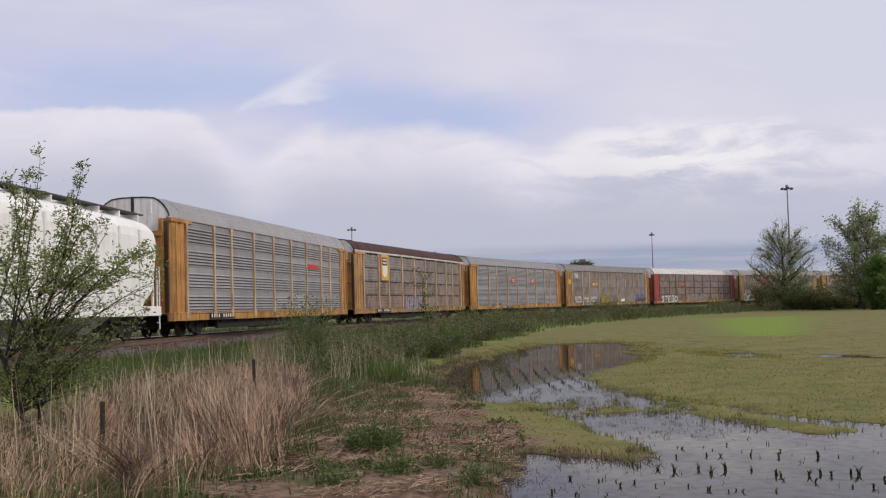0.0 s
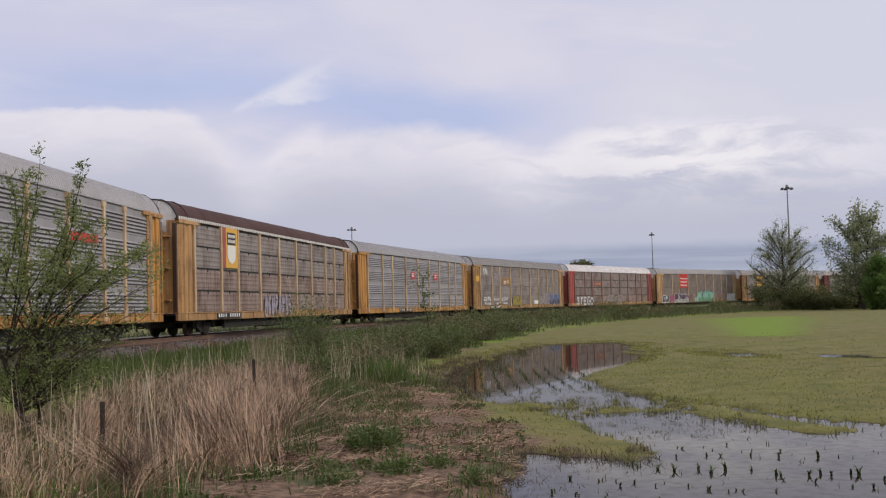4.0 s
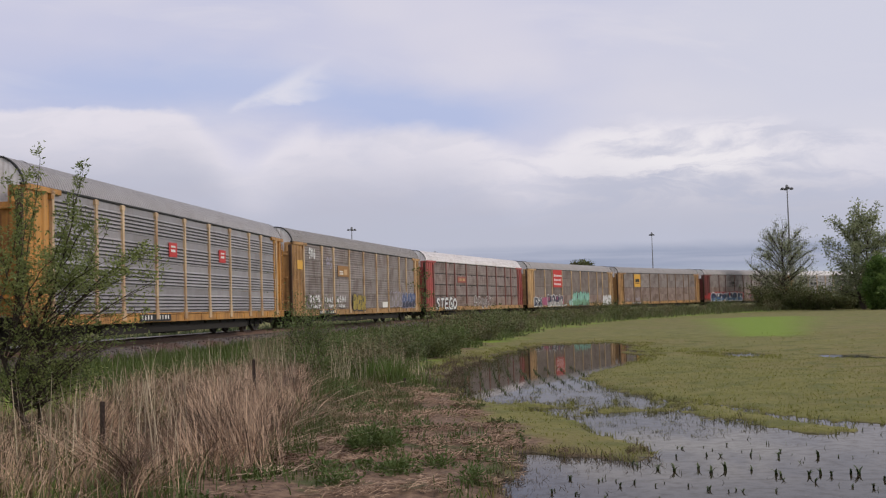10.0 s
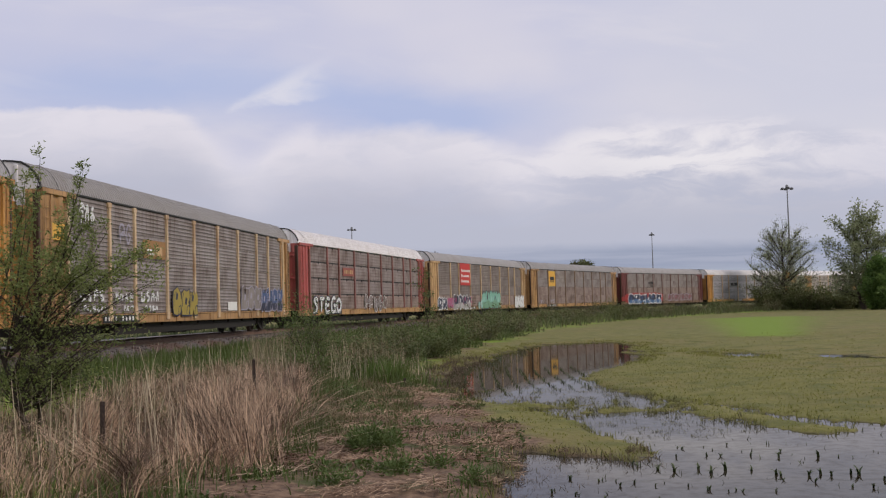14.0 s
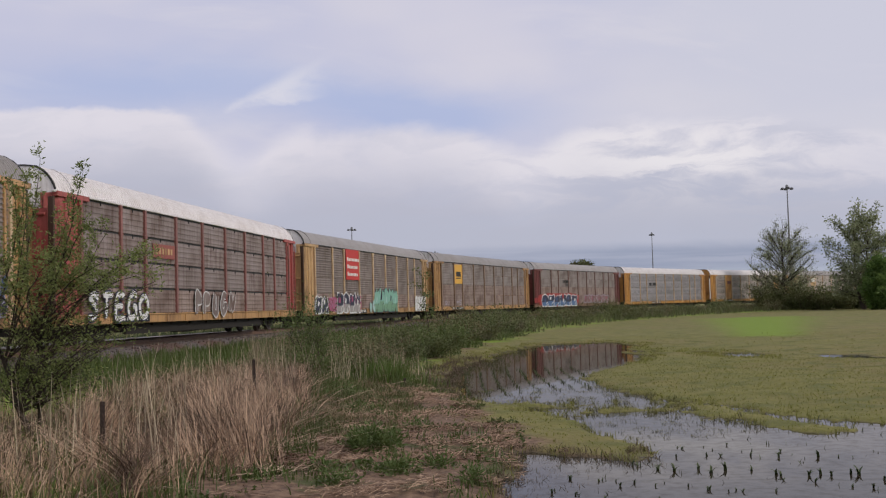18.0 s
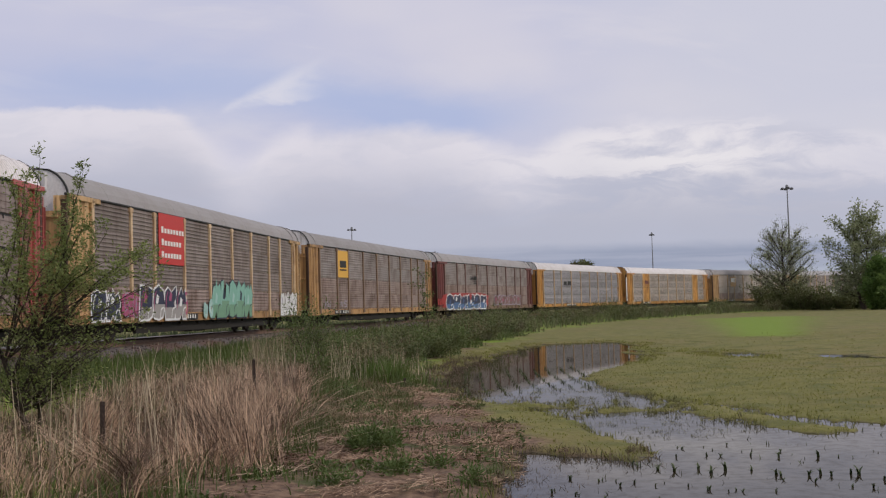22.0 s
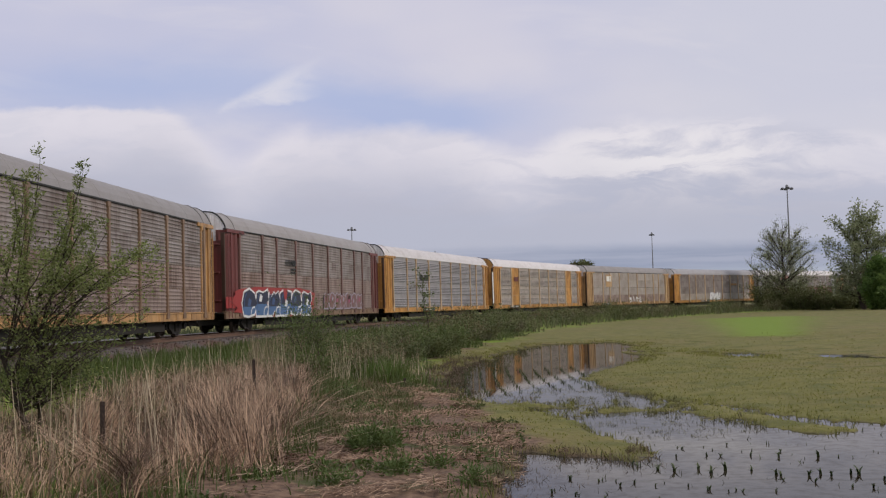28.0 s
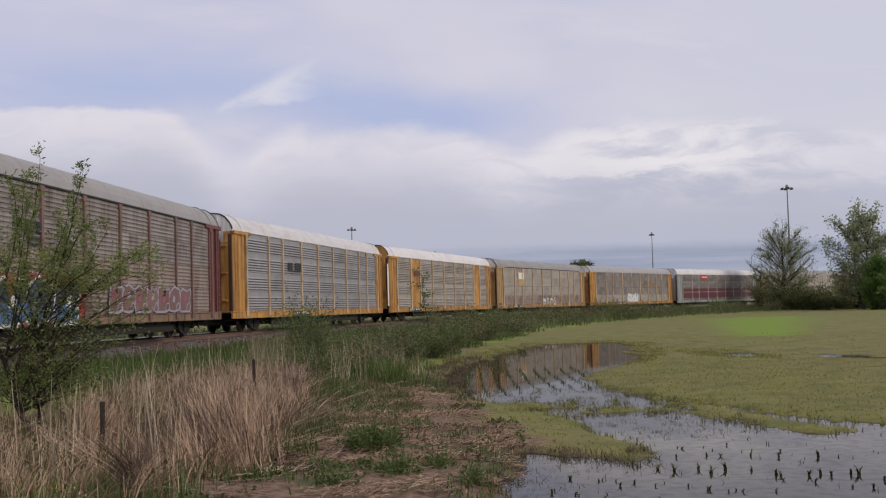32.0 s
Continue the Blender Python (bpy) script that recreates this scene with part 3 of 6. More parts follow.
def build_track():
    """Ballast bed, ties and the two rails of the curved line."""
    root = thing("railway_track", "curved single railway track on a low grey ballast bed", "railway track", kind="structure")
    s_all = np.concatenate([np.arange(-60, 0, 6.0), np.arange(0, 330, 3.0), np.arange(330, 560, 10.0)])

    def sweep(name, profile, mat, label):
        b = Build()
        rows = []
        for s in s_all:
            rows.append([(*on_line(s, o)[:2], z) for o, z in profile])
        b.grid(rows, 0)
        return hang(name, b.mesh(name, mat), root, None, label)

    t = RAIL_TOP
    sweep("ballast", [(2.9, t - 0.62), (2.05, t - 0.24), (1.5, t - 0.17), (-1.5, t - 0.17), (-2.05, t - 0.24), (-2.9, t - 0.62)], "ballast",
          "grey crushed-stone ballast shoulder")
    for o in (0.7525, -0.7525):
        rail = sweep("rail", [(o - 0.07, t - 0.16), (o - 0.07, t - 0.145), (o - 0.015, t - 0.13), (o - 0.015, t - 0.045), (o - 0.036, t - 0.035),
                              (o - 0.036, t - 0.005), (o - 0.028, t), (o + 0.028, t), (o + 0.036, t - 0.005), (o + 0.036, t - 0.035),
                              (o + 0.015, t - 0.045), (o + 0.015, t - 0.13), (o + 0.07, t - 0.145), (o + 0.07, t - 0.16)], "rail", "rusty steel rail")
        head = sweep("rail_head", [(o - 0.022, t + 0.003), (o + 0.022, t + 0.003)], "rail_head", "bright worn running surface")
        head.parent = rail
    tie = Build()
    tie.box(-0.11, 0.11, -1.3, 1.3, -0.17, 0.0, 0.015)
    me = tie.mesh("tie", "tie")
    for i in range(170):
        x, y, a = on_line(28 + i * 0.56)
        hang("tie", me, root, pose(x, y, t - 0.155, 0, 0, math.degrees(a)))
    sweep("gravel_bank", [(-3.3, t - 0.62), (-4.8, t - 0.36), (-5.6, t - 0.29), (-8.6, t - 0.29), (-10.4, t - 0.75)], "gravel", "pale gravel bank beyond the track")
    # loose stones on the near shoulder
    r = np.random.RandomState(5)
    n = 2600
    s, o = r.uniform(26, 120, n), 1.5 + 2.0 * r.uniform(0, 1, n) ** 1.5
    px = np.array([on_line(a, b) for a, b in zip(s, o)])
    z = np.interp(o, [1.5, 2.05, 2.9, 4.0], [t - 0.17, t - 0.24, t - 0.6, 0.42])
    size = r.uniform(0.02, 0.055, n)
    oct_ = np.array([(1, 0, 0), (-1, 0, 0), (0, 1, 0), (0, -1, 0), (0, 0, 1), (0, 0, -1)], float)
    v = np.stack([px[:, 0], px[:, 1], z + size * 0.3], -1)[:, None] + oct_[None] * size[:, None, None] * r.uniform(0.6, 1.3, (n, 6, 1))
    fc = np.array([(0, 2, 4), (2, 1, 4), (1, 3, 4), (3, 0, 4), (2, 0, 5), (1, 2, 5), (3, 1, 5), (0, 3, 5)])
    f = (np.arange(n)[:, None, None] * 6 + fc[None]).reshape(-1, 3)
    tagged(hang("loose_stones", soup("loose_stones", v.reshape(-1, 3), f, "ballast"), root), kind="stuff")


build_track()


def build_clouds():
    """A far shell of cloud that drifts across the view."""
    b = Build()
    rows = []
    for i in range(25):
        el = radians(-1.0 + 43.0 * i / 24)
        rows.append([(3600 * math.sin(a) * math.cos(el), 3600 * math.cos(a) * math.cos(el), 3600 * math.sin(el)) for a in [radians(-46 + 92 * k / 48) for k in range(49)]])
    b.grid(rows, 0)
    ob = thing("backdrop", "pale lilac and blue sky with a long bank of white cloud", "sky", kind="structure", at=pose(*EYE), me=b.mesh("backdrop", "cloud", True))
    return ob


clouds = build_clouds()

# ---------------------------------------------------------------- the train
CAR_PITCH = 28.65                  # coupler to coupler
HALF = 13.60                       # half a body, over the bowed end doors
ROOF = 13.30                       # half the roof
POSTS = [2.55, 5.5, 7.55, 10.5, 13.4, 16.25, 19.0, 21.85, 23.75, 26.4]   # from the coupling point at the leading end
PANEL_Z0, TIER = 1.07, 0.913
EAVE = 4.77                        # where the roof meets the sides, above the rail
WHEEL_R = 0.42
FACE = 1.50                        # half the body's width
keyed_cars, keyed_wheels = [], []
MESHES = {}


def cached(key, make):
    if key not in MESHES:
        MESHES[key] = make()
    return MESHES[key]


def panel_mesh(kind, width, skin):
    """One sheet of the side screen, a tier high, with pressed ribs; outside is -y."""
    b = Build()
    h = TIER - 0.012
    if kind == "louvre":
        ribs, deep = [(0.06 + 0.125 * i, 0.115) for i in range(5)], 0.045
    elif kind == "fine":
        ribs, deep = [(0.05 + 0.14 * i, 0.105) for i in range(6)], 0.026
    elif kind == "flat":
        ribs, deep = [], 0.0
    else:
        ribs, deep = [(0.08 + 0.195 * i, 0.12) for i in range(4)], 0.014
    prof, slots = [(0.0, 0.0)], []
    for z, t in ribs:
        # louvre cuts get dark faces in place of shaded openings
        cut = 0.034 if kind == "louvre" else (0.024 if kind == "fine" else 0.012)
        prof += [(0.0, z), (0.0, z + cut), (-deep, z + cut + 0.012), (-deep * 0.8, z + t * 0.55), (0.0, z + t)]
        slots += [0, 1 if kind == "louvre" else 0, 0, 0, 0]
    if kind == "seam":
        prof += [(0.0, h - 0.07), (0.02, h - 0.066), (0.02, h - 0.004)]
        slots += [0, 1, 1]
    prof.append((0.0, h))
    slots.append(0)
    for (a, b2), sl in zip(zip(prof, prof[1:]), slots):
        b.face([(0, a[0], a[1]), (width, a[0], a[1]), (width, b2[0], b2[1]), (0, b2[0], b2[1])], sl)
    if kind == "seam":
        b.box(width / 2 - 0.02, width / 2 + 0.02, -0.03, 0.0, h - 0.15, h - 0.02, 0.004, 1)
    b.face([(0, 0.03, 0), (0, 0.03, h), (width, 0.03, h), (width, 0.03, 0)])
    b.face([(0, 0, h), (width, 0, h), (width, 0.03, h), (0, 0.03, h)])
    b.face([(0, 0.03, 0), (width, 0.03, 0), (width, 0, 0), (0, 0, 0)])
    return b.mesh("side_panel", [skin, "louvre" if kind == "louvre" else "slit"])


def post_mesh(mat, kind):
    """A side post with its tapered foot and small head plate."""
    b = Build()
    b.box(-0.075, 0.075, -0.085, 0.03, 0.0, EAVE - 1.09)
    if kind != "seam":
        b.grid([[(-0.15, -0.08, -0.22), (0.15, -0.08, -0.22)], [(-0.13, -0.085, 0.05), (0.13, -0.085, 0.05)], [(-0.056, -0.08, 0.55), (0.056, -0.08, 0.55)]])
        b.grid([[(-0.15, -0.02, -0.22), (-0.13, -0.02, 0.05), (-0.056, -0.02, 0.55)], [(-0.15, -0.08, -0.22), (-0.13, -0.085, 0.05), (-0.056, -0.08, 0.55)]])
        b.grid([[(0.15, -0.08, -0.22), (0.13, -0.085, 0.05), (0.056, -0.08, 0.55)], [(0.15, -0.02, -0.22), (0.13, -0.02, 0.05), (0.056, -0.02, 0.55)]])
        b.box(-0.13, 0.13, -0.09, 0.02, EAVE - 1.26, EAVE - 1.10)
    else:
        for z in (0.89, 1.80, 2.72):
            b.box(-0.10, 0.10, -0.09, 0.0, z - 0.06, z + 0.06)
    return b.mesh("post", mat)


ARCH_T, ARCH_Y, ARCH_Z = (0, 0.3, 0.5, 0.65, 0.8, 0.92, 1.0), (0, 0.5, 0.88, 1.11, 1.32, 1.45, 1.5), tuple(EAVE + h for h in (0.80, 0.795, 0.745, 0.62, 0.41, 0.17, 0.0))


def roof_section(t):
    """The arched roof: t from -1 (one eave) to 1, as (y, z)."""
    a = abs(t)
    y = float(np.interp(a, ARCH_T, ARCH_Y))
    return math.copysign(y, t), float(np.interp(a, ARCH_T, ARCH_Z))


def roof_mesh(mat, ribbed):
    b = Build()
    ts = [-1 + i / 8 for i in range(17)]
    step = 0.17 if ribbed else 2.95
    xs, x = [], -ROOF
    while x < ROOF - step * 0.5:
        xs += [(x, 0.0), (x + step * 0.55, 0.0), (x + step * 0.62, 0.022), (x + step * 0.93, 0.022)] if ribbed else [(x, 0.0), (x + step - 0.08, 0.0), (x + step - 0.07, 0.007), (x + step - 0.01, 0.007)]
        x += step
    rows = []
    for x, up in xs:
        rows.append([(x, y * (1 + up * 0.4), z + up) for y, z in (roof_section(t) for t in ts)])
    b.grid(rows)
    low = [[(x, y * 0.985, z - 0.05) for y, z in (roof_section(t) for t in ts)] for x in (-ROOF, xs[-1][0])]
    b.grid(low[::-1])
    for i in (0, 1):
        b.grid([rows[0] if i == 0 else low[1], low[0] if i == 0 else rows[-1]])
    return b.mesh("roof", mat)


def hood_mesh(mat):
    """The end wall over the doors, under the roof's arch; faces -x."""
    b = Build()
    ts = [-1 + i / 10 for i in range(21)]
    arc = [roof_section(t) for t in ts]
    for x, o in ((0.0, 1), (0.12, -1)):
        for (y0, z0), (y1, z1) in zip(arc, arc[1:]):
            b.face([(x, y0 * 0.98, z0 - 0.02), (x, y0 * 0.98, EAVE - 0.57), (x, y1 * 0.98, EAVE - 0.57), (x, y1 * 0.98, z1 - 0.02)][::o])
    b.grid([[(0.0, y * 0.98, z - 0.02) for y, z in arc], [(0.12, y * 0.98, z - 0.02) for y, z in arc]])
    b.face([(0, -1.47, EAVE - 0.57), (0.12, -1.47, EAVE - 0.57), (0.12, 1.47, EAVE - 0.57), (0, 1.47, EAVE - 0.57)])
    for y in (-0.75, 0.78):
        b.box(-0.03, 0.0, y - 0.05, y + 0.05, EAVE + 0.13, EAVE + 0.68)
    return b.mesh("end_hood", mat)


def hood_rim_mesh(wide):
    """The black edging along the arch at the car's end."""
    b = Build()
    arc = [roof_section(-1 + i / 12) for i in range(25)]
    b.grid([[(-0.02, y, z + 0.03) for y, z in arc], [(wide, y * 1.012, z + 0.035) for y, z in arc]])
    b.grid([[(-0.02, y * 0.985, z - 0.02) for y, z in arc], [(-0.02, y, z + 0.03) for y, z in arc]])
    return b.mesh("roof_edge", "black")


def hood_bar_mesh():
    b = Build()
    b.box(-0.05, 0.0, -0.06, 0.06, EAVE - 0.4, EAVE + 0.84)
    return b.mesh("hood_bar", "slit")


def seam_mesh(mat):
    b = Build()
    arc = [roof_section(-1 + i / 12) for i in range(25)]
    b.grid([[(x, y * 1.003, z + up) for y, z in arc] for x, up in ((-0.03, 0.0), (-0.03, 0.045), (0.03, 0.045), (0.03, 0.0))])
    return b.mesh("roof_seam", mat)


def end_post_mesh(mat, side):
    """The solid corner bay: a bowed sheet, upright bars, top bracket. Runs from x=0 (the end) to x=1.95; outside is side*y."""
    b = Build()
    y = side * FACE
    prof = [(-0.12, y - side * 0.30), (0.0, y - side * 0.10), (0.2, y + side * 0.02), (0.62, y + side * 0.03), (0.66, y - side * 0.02),
            (1.05, y - side * 0.02), (1.09, y + side * 0.04), (1.30, y + side * 0.05), (1.35, y - side * 0.03), (1.62, y - side * 0.03)]
    b.grid([[(x, yy, 1.0) for x, yy in prof], [(x, yy, EAVE - 0.06) for x, yy in prof]])
    b.grid([[(x, yy - side * 0.10, 1.0) for x, yy in prof], [(x, yy - side * 0.10, EAVE - 0.06) for x, yy in prof]])
    return b.mesh("corner_sheet", mat)


def bracket_mesh(mat, side):
    b = Build()
    y0, y1 = sorted((side * (FACE - 0.1), side * (FACE + 0.09)))
    b.box(0.0, 2.1, y0, y1, EAVE - 0.17, EAVE - 0.01)
    b.box(1.45, 1.62, y0, y1, EAVE - 0.33, EAVE - 0.15)
    return b.mesh("eave_bracket", mat)


def corner_bar_mesh(mat, side):
    b = Build()
    y0, y1 = sorted((side * (FACE - 0.06), side * (FACE + 0.06)))
    b.box(-0.06, 0.06, y0, y1, 1.02, EAVE - 0.12)
    return b.mesh("corner_bar", mat)


def corner_gap_mesh(side):
    """A dark strip added at the corner, standing for the shaded gap there."""
    b = Build()
    y0, y1 = sorted((side * (FACE - 0.22), side * (FACE - 0.02)))
    b.box(-0.06, 0.05, y0, y1, 1.0, EAVE - 0.18)
    return b.mesh("door_track", "track_brown")


def ladder_mesh(mat, side):
    b = Build()
    y = side * (FACE + 0.075)
    for x in (0.0, 0.36):
        b.tube([(x, y, 0.75), (x, y, EAVE - 0.3)], [0.016, 0.016], 5)
    for i in range(12):
        b.tube([(0, y, 0.9 + i * 0.3), (0.36, y, 0.9 + i * 0.3)], [0.012, 0.012], 5)
    return b.mesh("ladder", mat)


def door_mesh(mat):
    """One leaf of the radial end doors, bowed outward, faces -x; y from 0 to 1.4."""
    b = Build()
    cols = []
    for i in range(9):
        t = i / 8
        y = 1.40 * t
        x = -0.22 * (1 - t ** 2.2) + (0.02 if i % 2 else 0.0)
        cols.append((x, y))
    b.grid([[(x, y, 1.05) for x, y in cols], [(x, y, EAVE - 0.56) for x, y in cols]])
    b.grid([[(x + 0.06, y, 1.05) for x, y in cols], [(x + 0.06, y, EAVE - 0.56) for x, y in cols]])
    for z in (1.5, 2.75, 4.0):
        b.box(-0.27, -0.16, 0.05, 0.75, z, z + 0.08)
    return b.mesh("end_door", mat)


def sill_mesh(mat, side):
    b = Build()
    y0, y1 = sorted((side * (FACE - 0.08), side * (FACE + 0.02)))
    b.box(-HALF + 0.15, HALF - 0.15, y0, y1, 0.72, 1.04)
    y0, y1 = sorted((side * (FACE - 0.16), side * (FACE + 0.055)))
    b.box(-HALF + 0.15, HALF - 0.15, y0, y1, 1.0, 1.055)
    for i in range(14):
        x = -12.4 + i * 1.9
        y0, y1 = sorted((side * FACE, side * (FACE + 0.05)))
        b.box(x - 0.03, x + 0.03, y0, y1, 0.74, 1.0)
    return b.mesh("side_sill", mat)


def underframe_mesh():
    """Centre sill, cross bearers, drooping side channel and piping."""
    b = Build()
    b.box(-HALF, HALF, -0.28, 0.28, 0.45, 0.95)
    for i in range(13):
        x = -11.5 + i * 1.92
        b.box(x - 0.06, x + 0.06, -1.38, 1.38, 0.62, 0.95)
    b.box(-HALF + 0.1, HALF - 0.1, -1.4, 1.4, 0.94, 1.02)
    for y in (-1.28, 1.14):
        b.box(-7.9, 7.9, y, y + 0.14, 0.34, 0.74)
    b.box(-1.6, -0.3, -0.95, -0.35, 0.28, 0.62)
    b.tube([(0.4, -0.75, 0.48), (1.9, -0.75, 0.48)], [0.19, 0.19], 10)
    b.tube([(-13.0, -0.9, 0.66), (13.0, -0.9, 0.66)], [0.03, 0.03], 5)
    return b.mesh("underframe", "steel_dark")


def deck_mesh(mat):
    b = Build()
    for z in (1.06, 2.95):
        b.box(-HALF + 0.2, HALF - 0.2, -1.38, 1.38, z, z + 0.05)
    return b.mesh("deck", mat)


def side_frame_mesh():
    b = Build()
    prof = [(-1.25, 0.40), (-1.15, 0.58), (-0.75, 0.60), (-0.45, 0.78), (0.45, 0.78), (0.75, 0.60), (1.15, 0.58), (1.25, 0.40),
            (1.0, 0.32), (0.72, 0.36), (0.42, 0.16), (-0.42, 0.16), (-0.72, 0.36), (-1.0, 0.32)]
    for y, o in ((-0.09, 1), (0.09, -1)):
        b.face([(x, y, z) for x, z in prof][::o])
    b.grid([[(x, -0.09, z) for x, z in prof], [(x, 0.09, z) for x, z in prof]], 0, True)
    for x in (-0.89, 0.89):
        b.tube([(x, -0.16, 0.46), (x, 0.1, 0.46)], [0.13, 0.15], 10)
    for x in (-0.15, 0.0, 0.15):
        b.tube([(x, -0.11, 0.25), (x, -0.11, 0.62)], [0.06, 0.06], 8)
    return b.mesh("side_frame", "steel_dark")


def wheelset_mesh():
    b = Build()
    b.lathe([(0.075, -1.0), (0.075, 1.0)], n=10)
    for sgn in (-1, 1):
        p = [(0.10, 0.64), (0.17, 0.66), (0.33, 0.70), (0.37, 0.67), (0.455, 0.665), (0.455, 0.70), (WHEEL_R, 0.715), (WHEEL_R - 0.006, 0.81), (0.36, 0.81), (0.33, 0.76), (0.17, 0.78), (0.10, 0.80)]
        b.lathe([(r, sgn * h) for r, h in p], n=22)
        for k in range(3):
            a = k * 2.094
            b.box(0.2 * math.cos(a) - 0.03, 0.2 * math.cos(a) + 0.03, *sorted((sgn * 0.78, sgn * 0.80)), 0.2 * math.sin(a) - 0.03, 0.2 * math.sin(a) + 0.03)
    return b.mesh("wheelset", "wheel", True)


def add_truck(car, x):
    root = new("truck")
    root.parent, root.matrix_basis = car, pose(x, 0, 0.07)
    tagged(root, "dark greasy two-axle railway truck")
    for y in (-1.0, 1.0):
        hang("side_frame", cached("side_frame", side_frame_mesh), root, pose(0, y, 0, 0, 0, 0 if y < 0 else 180))
    b = Build()
    b.box(-0.24, 0.24, -1.05, 1.05, 0.38, 0.66)
    hang("bolster", cached("bolster", lambda: b.mesh("bolster", "steel_dark")), root)
    for wx in (-0.89, 0.89):
        ws = hang("wheelset", cached("wheelset", wheelset_mesh), root, pose(wx, 0, 0.42))
        keyed_wheels.append((ws, wx))


def coupler_mesh():
    b = Build()
    b.box(-0.62, 0.1, -0.07, 0.07, 0.72, 0.88)
    b.box(-0.80, -0.55, -0.16, 0.14, 0.66, 0.94)
    b.tube([(-0.05, 0.3, 0.62), (-0.35, 0.32, 0.36), (-0.72, 0.2, 0.5)], [0.025, 0.025, 0.025], 5)
    return b.mesh("coupler", "steel_dark")


# ---- marks on the sides: flat paint, a few millimetres proud of the ribs; x from the leading end, z above the rail
def mark_frame(x):
    """Along the wagon, from the tape's reading along the curve to the straight body."""
    return float(np.interp(x, (0, 2.55, 5.7, 7.9, 11.1, 14.1, 17.0, 19.7, 22.4, 24.1, 26.4, 28.6), [0] + POSTS + [28.6])) - CAR_PITCH / 2


def mark_z(z):
    """Up the wagon's side: readings above the sill are drawn in to the panels' true height."""
    return z if z < 1.05 else 1.05 + (z - 1.05) * 0.937


def plate(b, x0, x1, z0, z1, slot=0, y=-FACE - 0.062):
    b.box(mark_frame(x0), mark_frame(x1), y, y + 0.02, mark_z(z0), mark_z(z1), 0.004, slot)


def sign(car, name, rects, label):
    """Rectangles (x0, x1, z0, z1, paint), the later ones proud of the earlier."""
    first = None
    for i, (x0, x1, z0, z1, m) in enumerate(rects):
        b = Build()
        plate(b, x0, x1, z0, z1, 0, -FACE - 0.062 - 0.005 * min(i, 3))
        ob = hang(name if first is None else "painted_bar", b.mesh(name, m), first or car, None, label if first is None else "")
        first = first or ob
    return first


SKELETONS = [[(0.2, 0.0), (0.12, 0.95), (0.8, 0.92), (0.86, 0.55), (0.25, 0.5)], [(0.92, 0.9), (0.25, 0.95), (0.12, 0.6), (0.8, 0.48), (0.85, 0.1), (0.1, 0.05)],
             [(0.08, 0.0), (0.3, 0.95), (0.6, 0.9), (0.92, 0.0)], [(0.12, 1.0), (0.1, 0.15), (0.5, 0.0), (0.85, 0.12), (0.9, 0.95)],
             [(0.1, 0.05), (0.15, 0.95), (0.75, 0.1), (0.9, 1.0)], [(0.9, 0.85), (0.35, 1.0), (0.1, 0.5), (0.3, 0.04), (0.9, 0.15), (0.85, 0.5), (0.5, 0.45)]]
TAG_FORMS = [[[(0.9, 0.85), (0.55, 1.0), (0.2, 0.8), (0.75, 0.42), (0.6, 0.08), (0.05, 0.05)]], [[(0.05, 0.95), (0.95, 0.95)], [(0.5, 0.9), (0.45, 0.0)]],
             [[(0.9, 0.95), (0.2, 0.92), (0.15, 0.05), (0.9, 0.05)], [(0.2, 0.5), (0.75, 0.5)]], [[(0.9, 0.85), (0.5, 1.0), (0.12, 0.6), (0.3, 0.05), (0.85, 0.1), (0.85, 0.45), (0.55, 0.45)]],
             [[(0.5, 1.0), (0.1, 0.6), (0.3, 0.05), (0.8, 0.1), (0.92, 0.6), (0.5, 1.0)]]]
BLOCKS = [[(0.05, 0), (0.0, 0.55), (0.12, 0.92), (0.3, 0.78), (0.45, 1.0), (0.62, 0.8), (0.85, 0.96), (1.0, 0.6), (0.92, 0.3), (1.0, 0), (0.62, 0), (0.5, 0.2), (0.38, 0)],
          [(0.08, 0), (0.0, 0.4), (0.05, 0.85), (0.3, 1.0), (0.6, 0.88), (0.95, 1.0), (1.0, 0.65), (0.85, 0.5), (1.0, 0.25), (0.9, 0)],
          [(0.1, 0.05), (0.0, 0.5), (0.15, 0.9), (0.5, 1.02), (0.9, 0.88), (1.0, 0.5), (0.88, 0.08), (0.5, 0.0)],
          [(0.0, 0), (0.05, 0.95), (0.35, 1.05), (0.42, 0.55), (0.6, 0.55), (0.65, 0.95), (1.0, 0.9), (0.95, 0.1), (0.7, 0)]]
PAINT_Y = -FACE - 0.089


def ribbon(pts, wd, y):
    """One sprayed stroke: a smooth band along a bent line."""
    fine = []
    for k in range(len(pts) - 1):
        p0, p1, p2, p3 = pts[max(0, k - 1)], pts[k], pts[k + 1], pts[min(len(pts) - 1, k + 2)]
        for t in (0.0, 0.25, 0.5, 0.75):
            fine.append(tuple(0.5 * (2 * b + (c - a) * t + (2 * a - 5 * b + 4 * c - d) * t * t + (3 * b - a - 3 * c + d) * t ** 3) for a, b, c, d in zip(p0, p1, p2, p3)))
    fine.append(tuple(pts[-1]))
    b, rows = Build(), []
    for k, (x, z) in enumerate(fine):
        ax, az = fine[max(0, k - 1)]
        bx, bz = fine[min(len(fine) - 1, k + 1)]
        d = math.hypot(bx - ax, bz - az) or 1
        w = wd / 2 * (0.55 if k in (0, len(fine) - 1) else 1.0)
        nx, nz = -(bz - az) / d * w, (bx - ax) / d * w
        rows.append([(mark_frame(x - nx), y, z - nz), (mark_frame(x + nx), y, z + nz)])
    b.grid(rows)
    return b


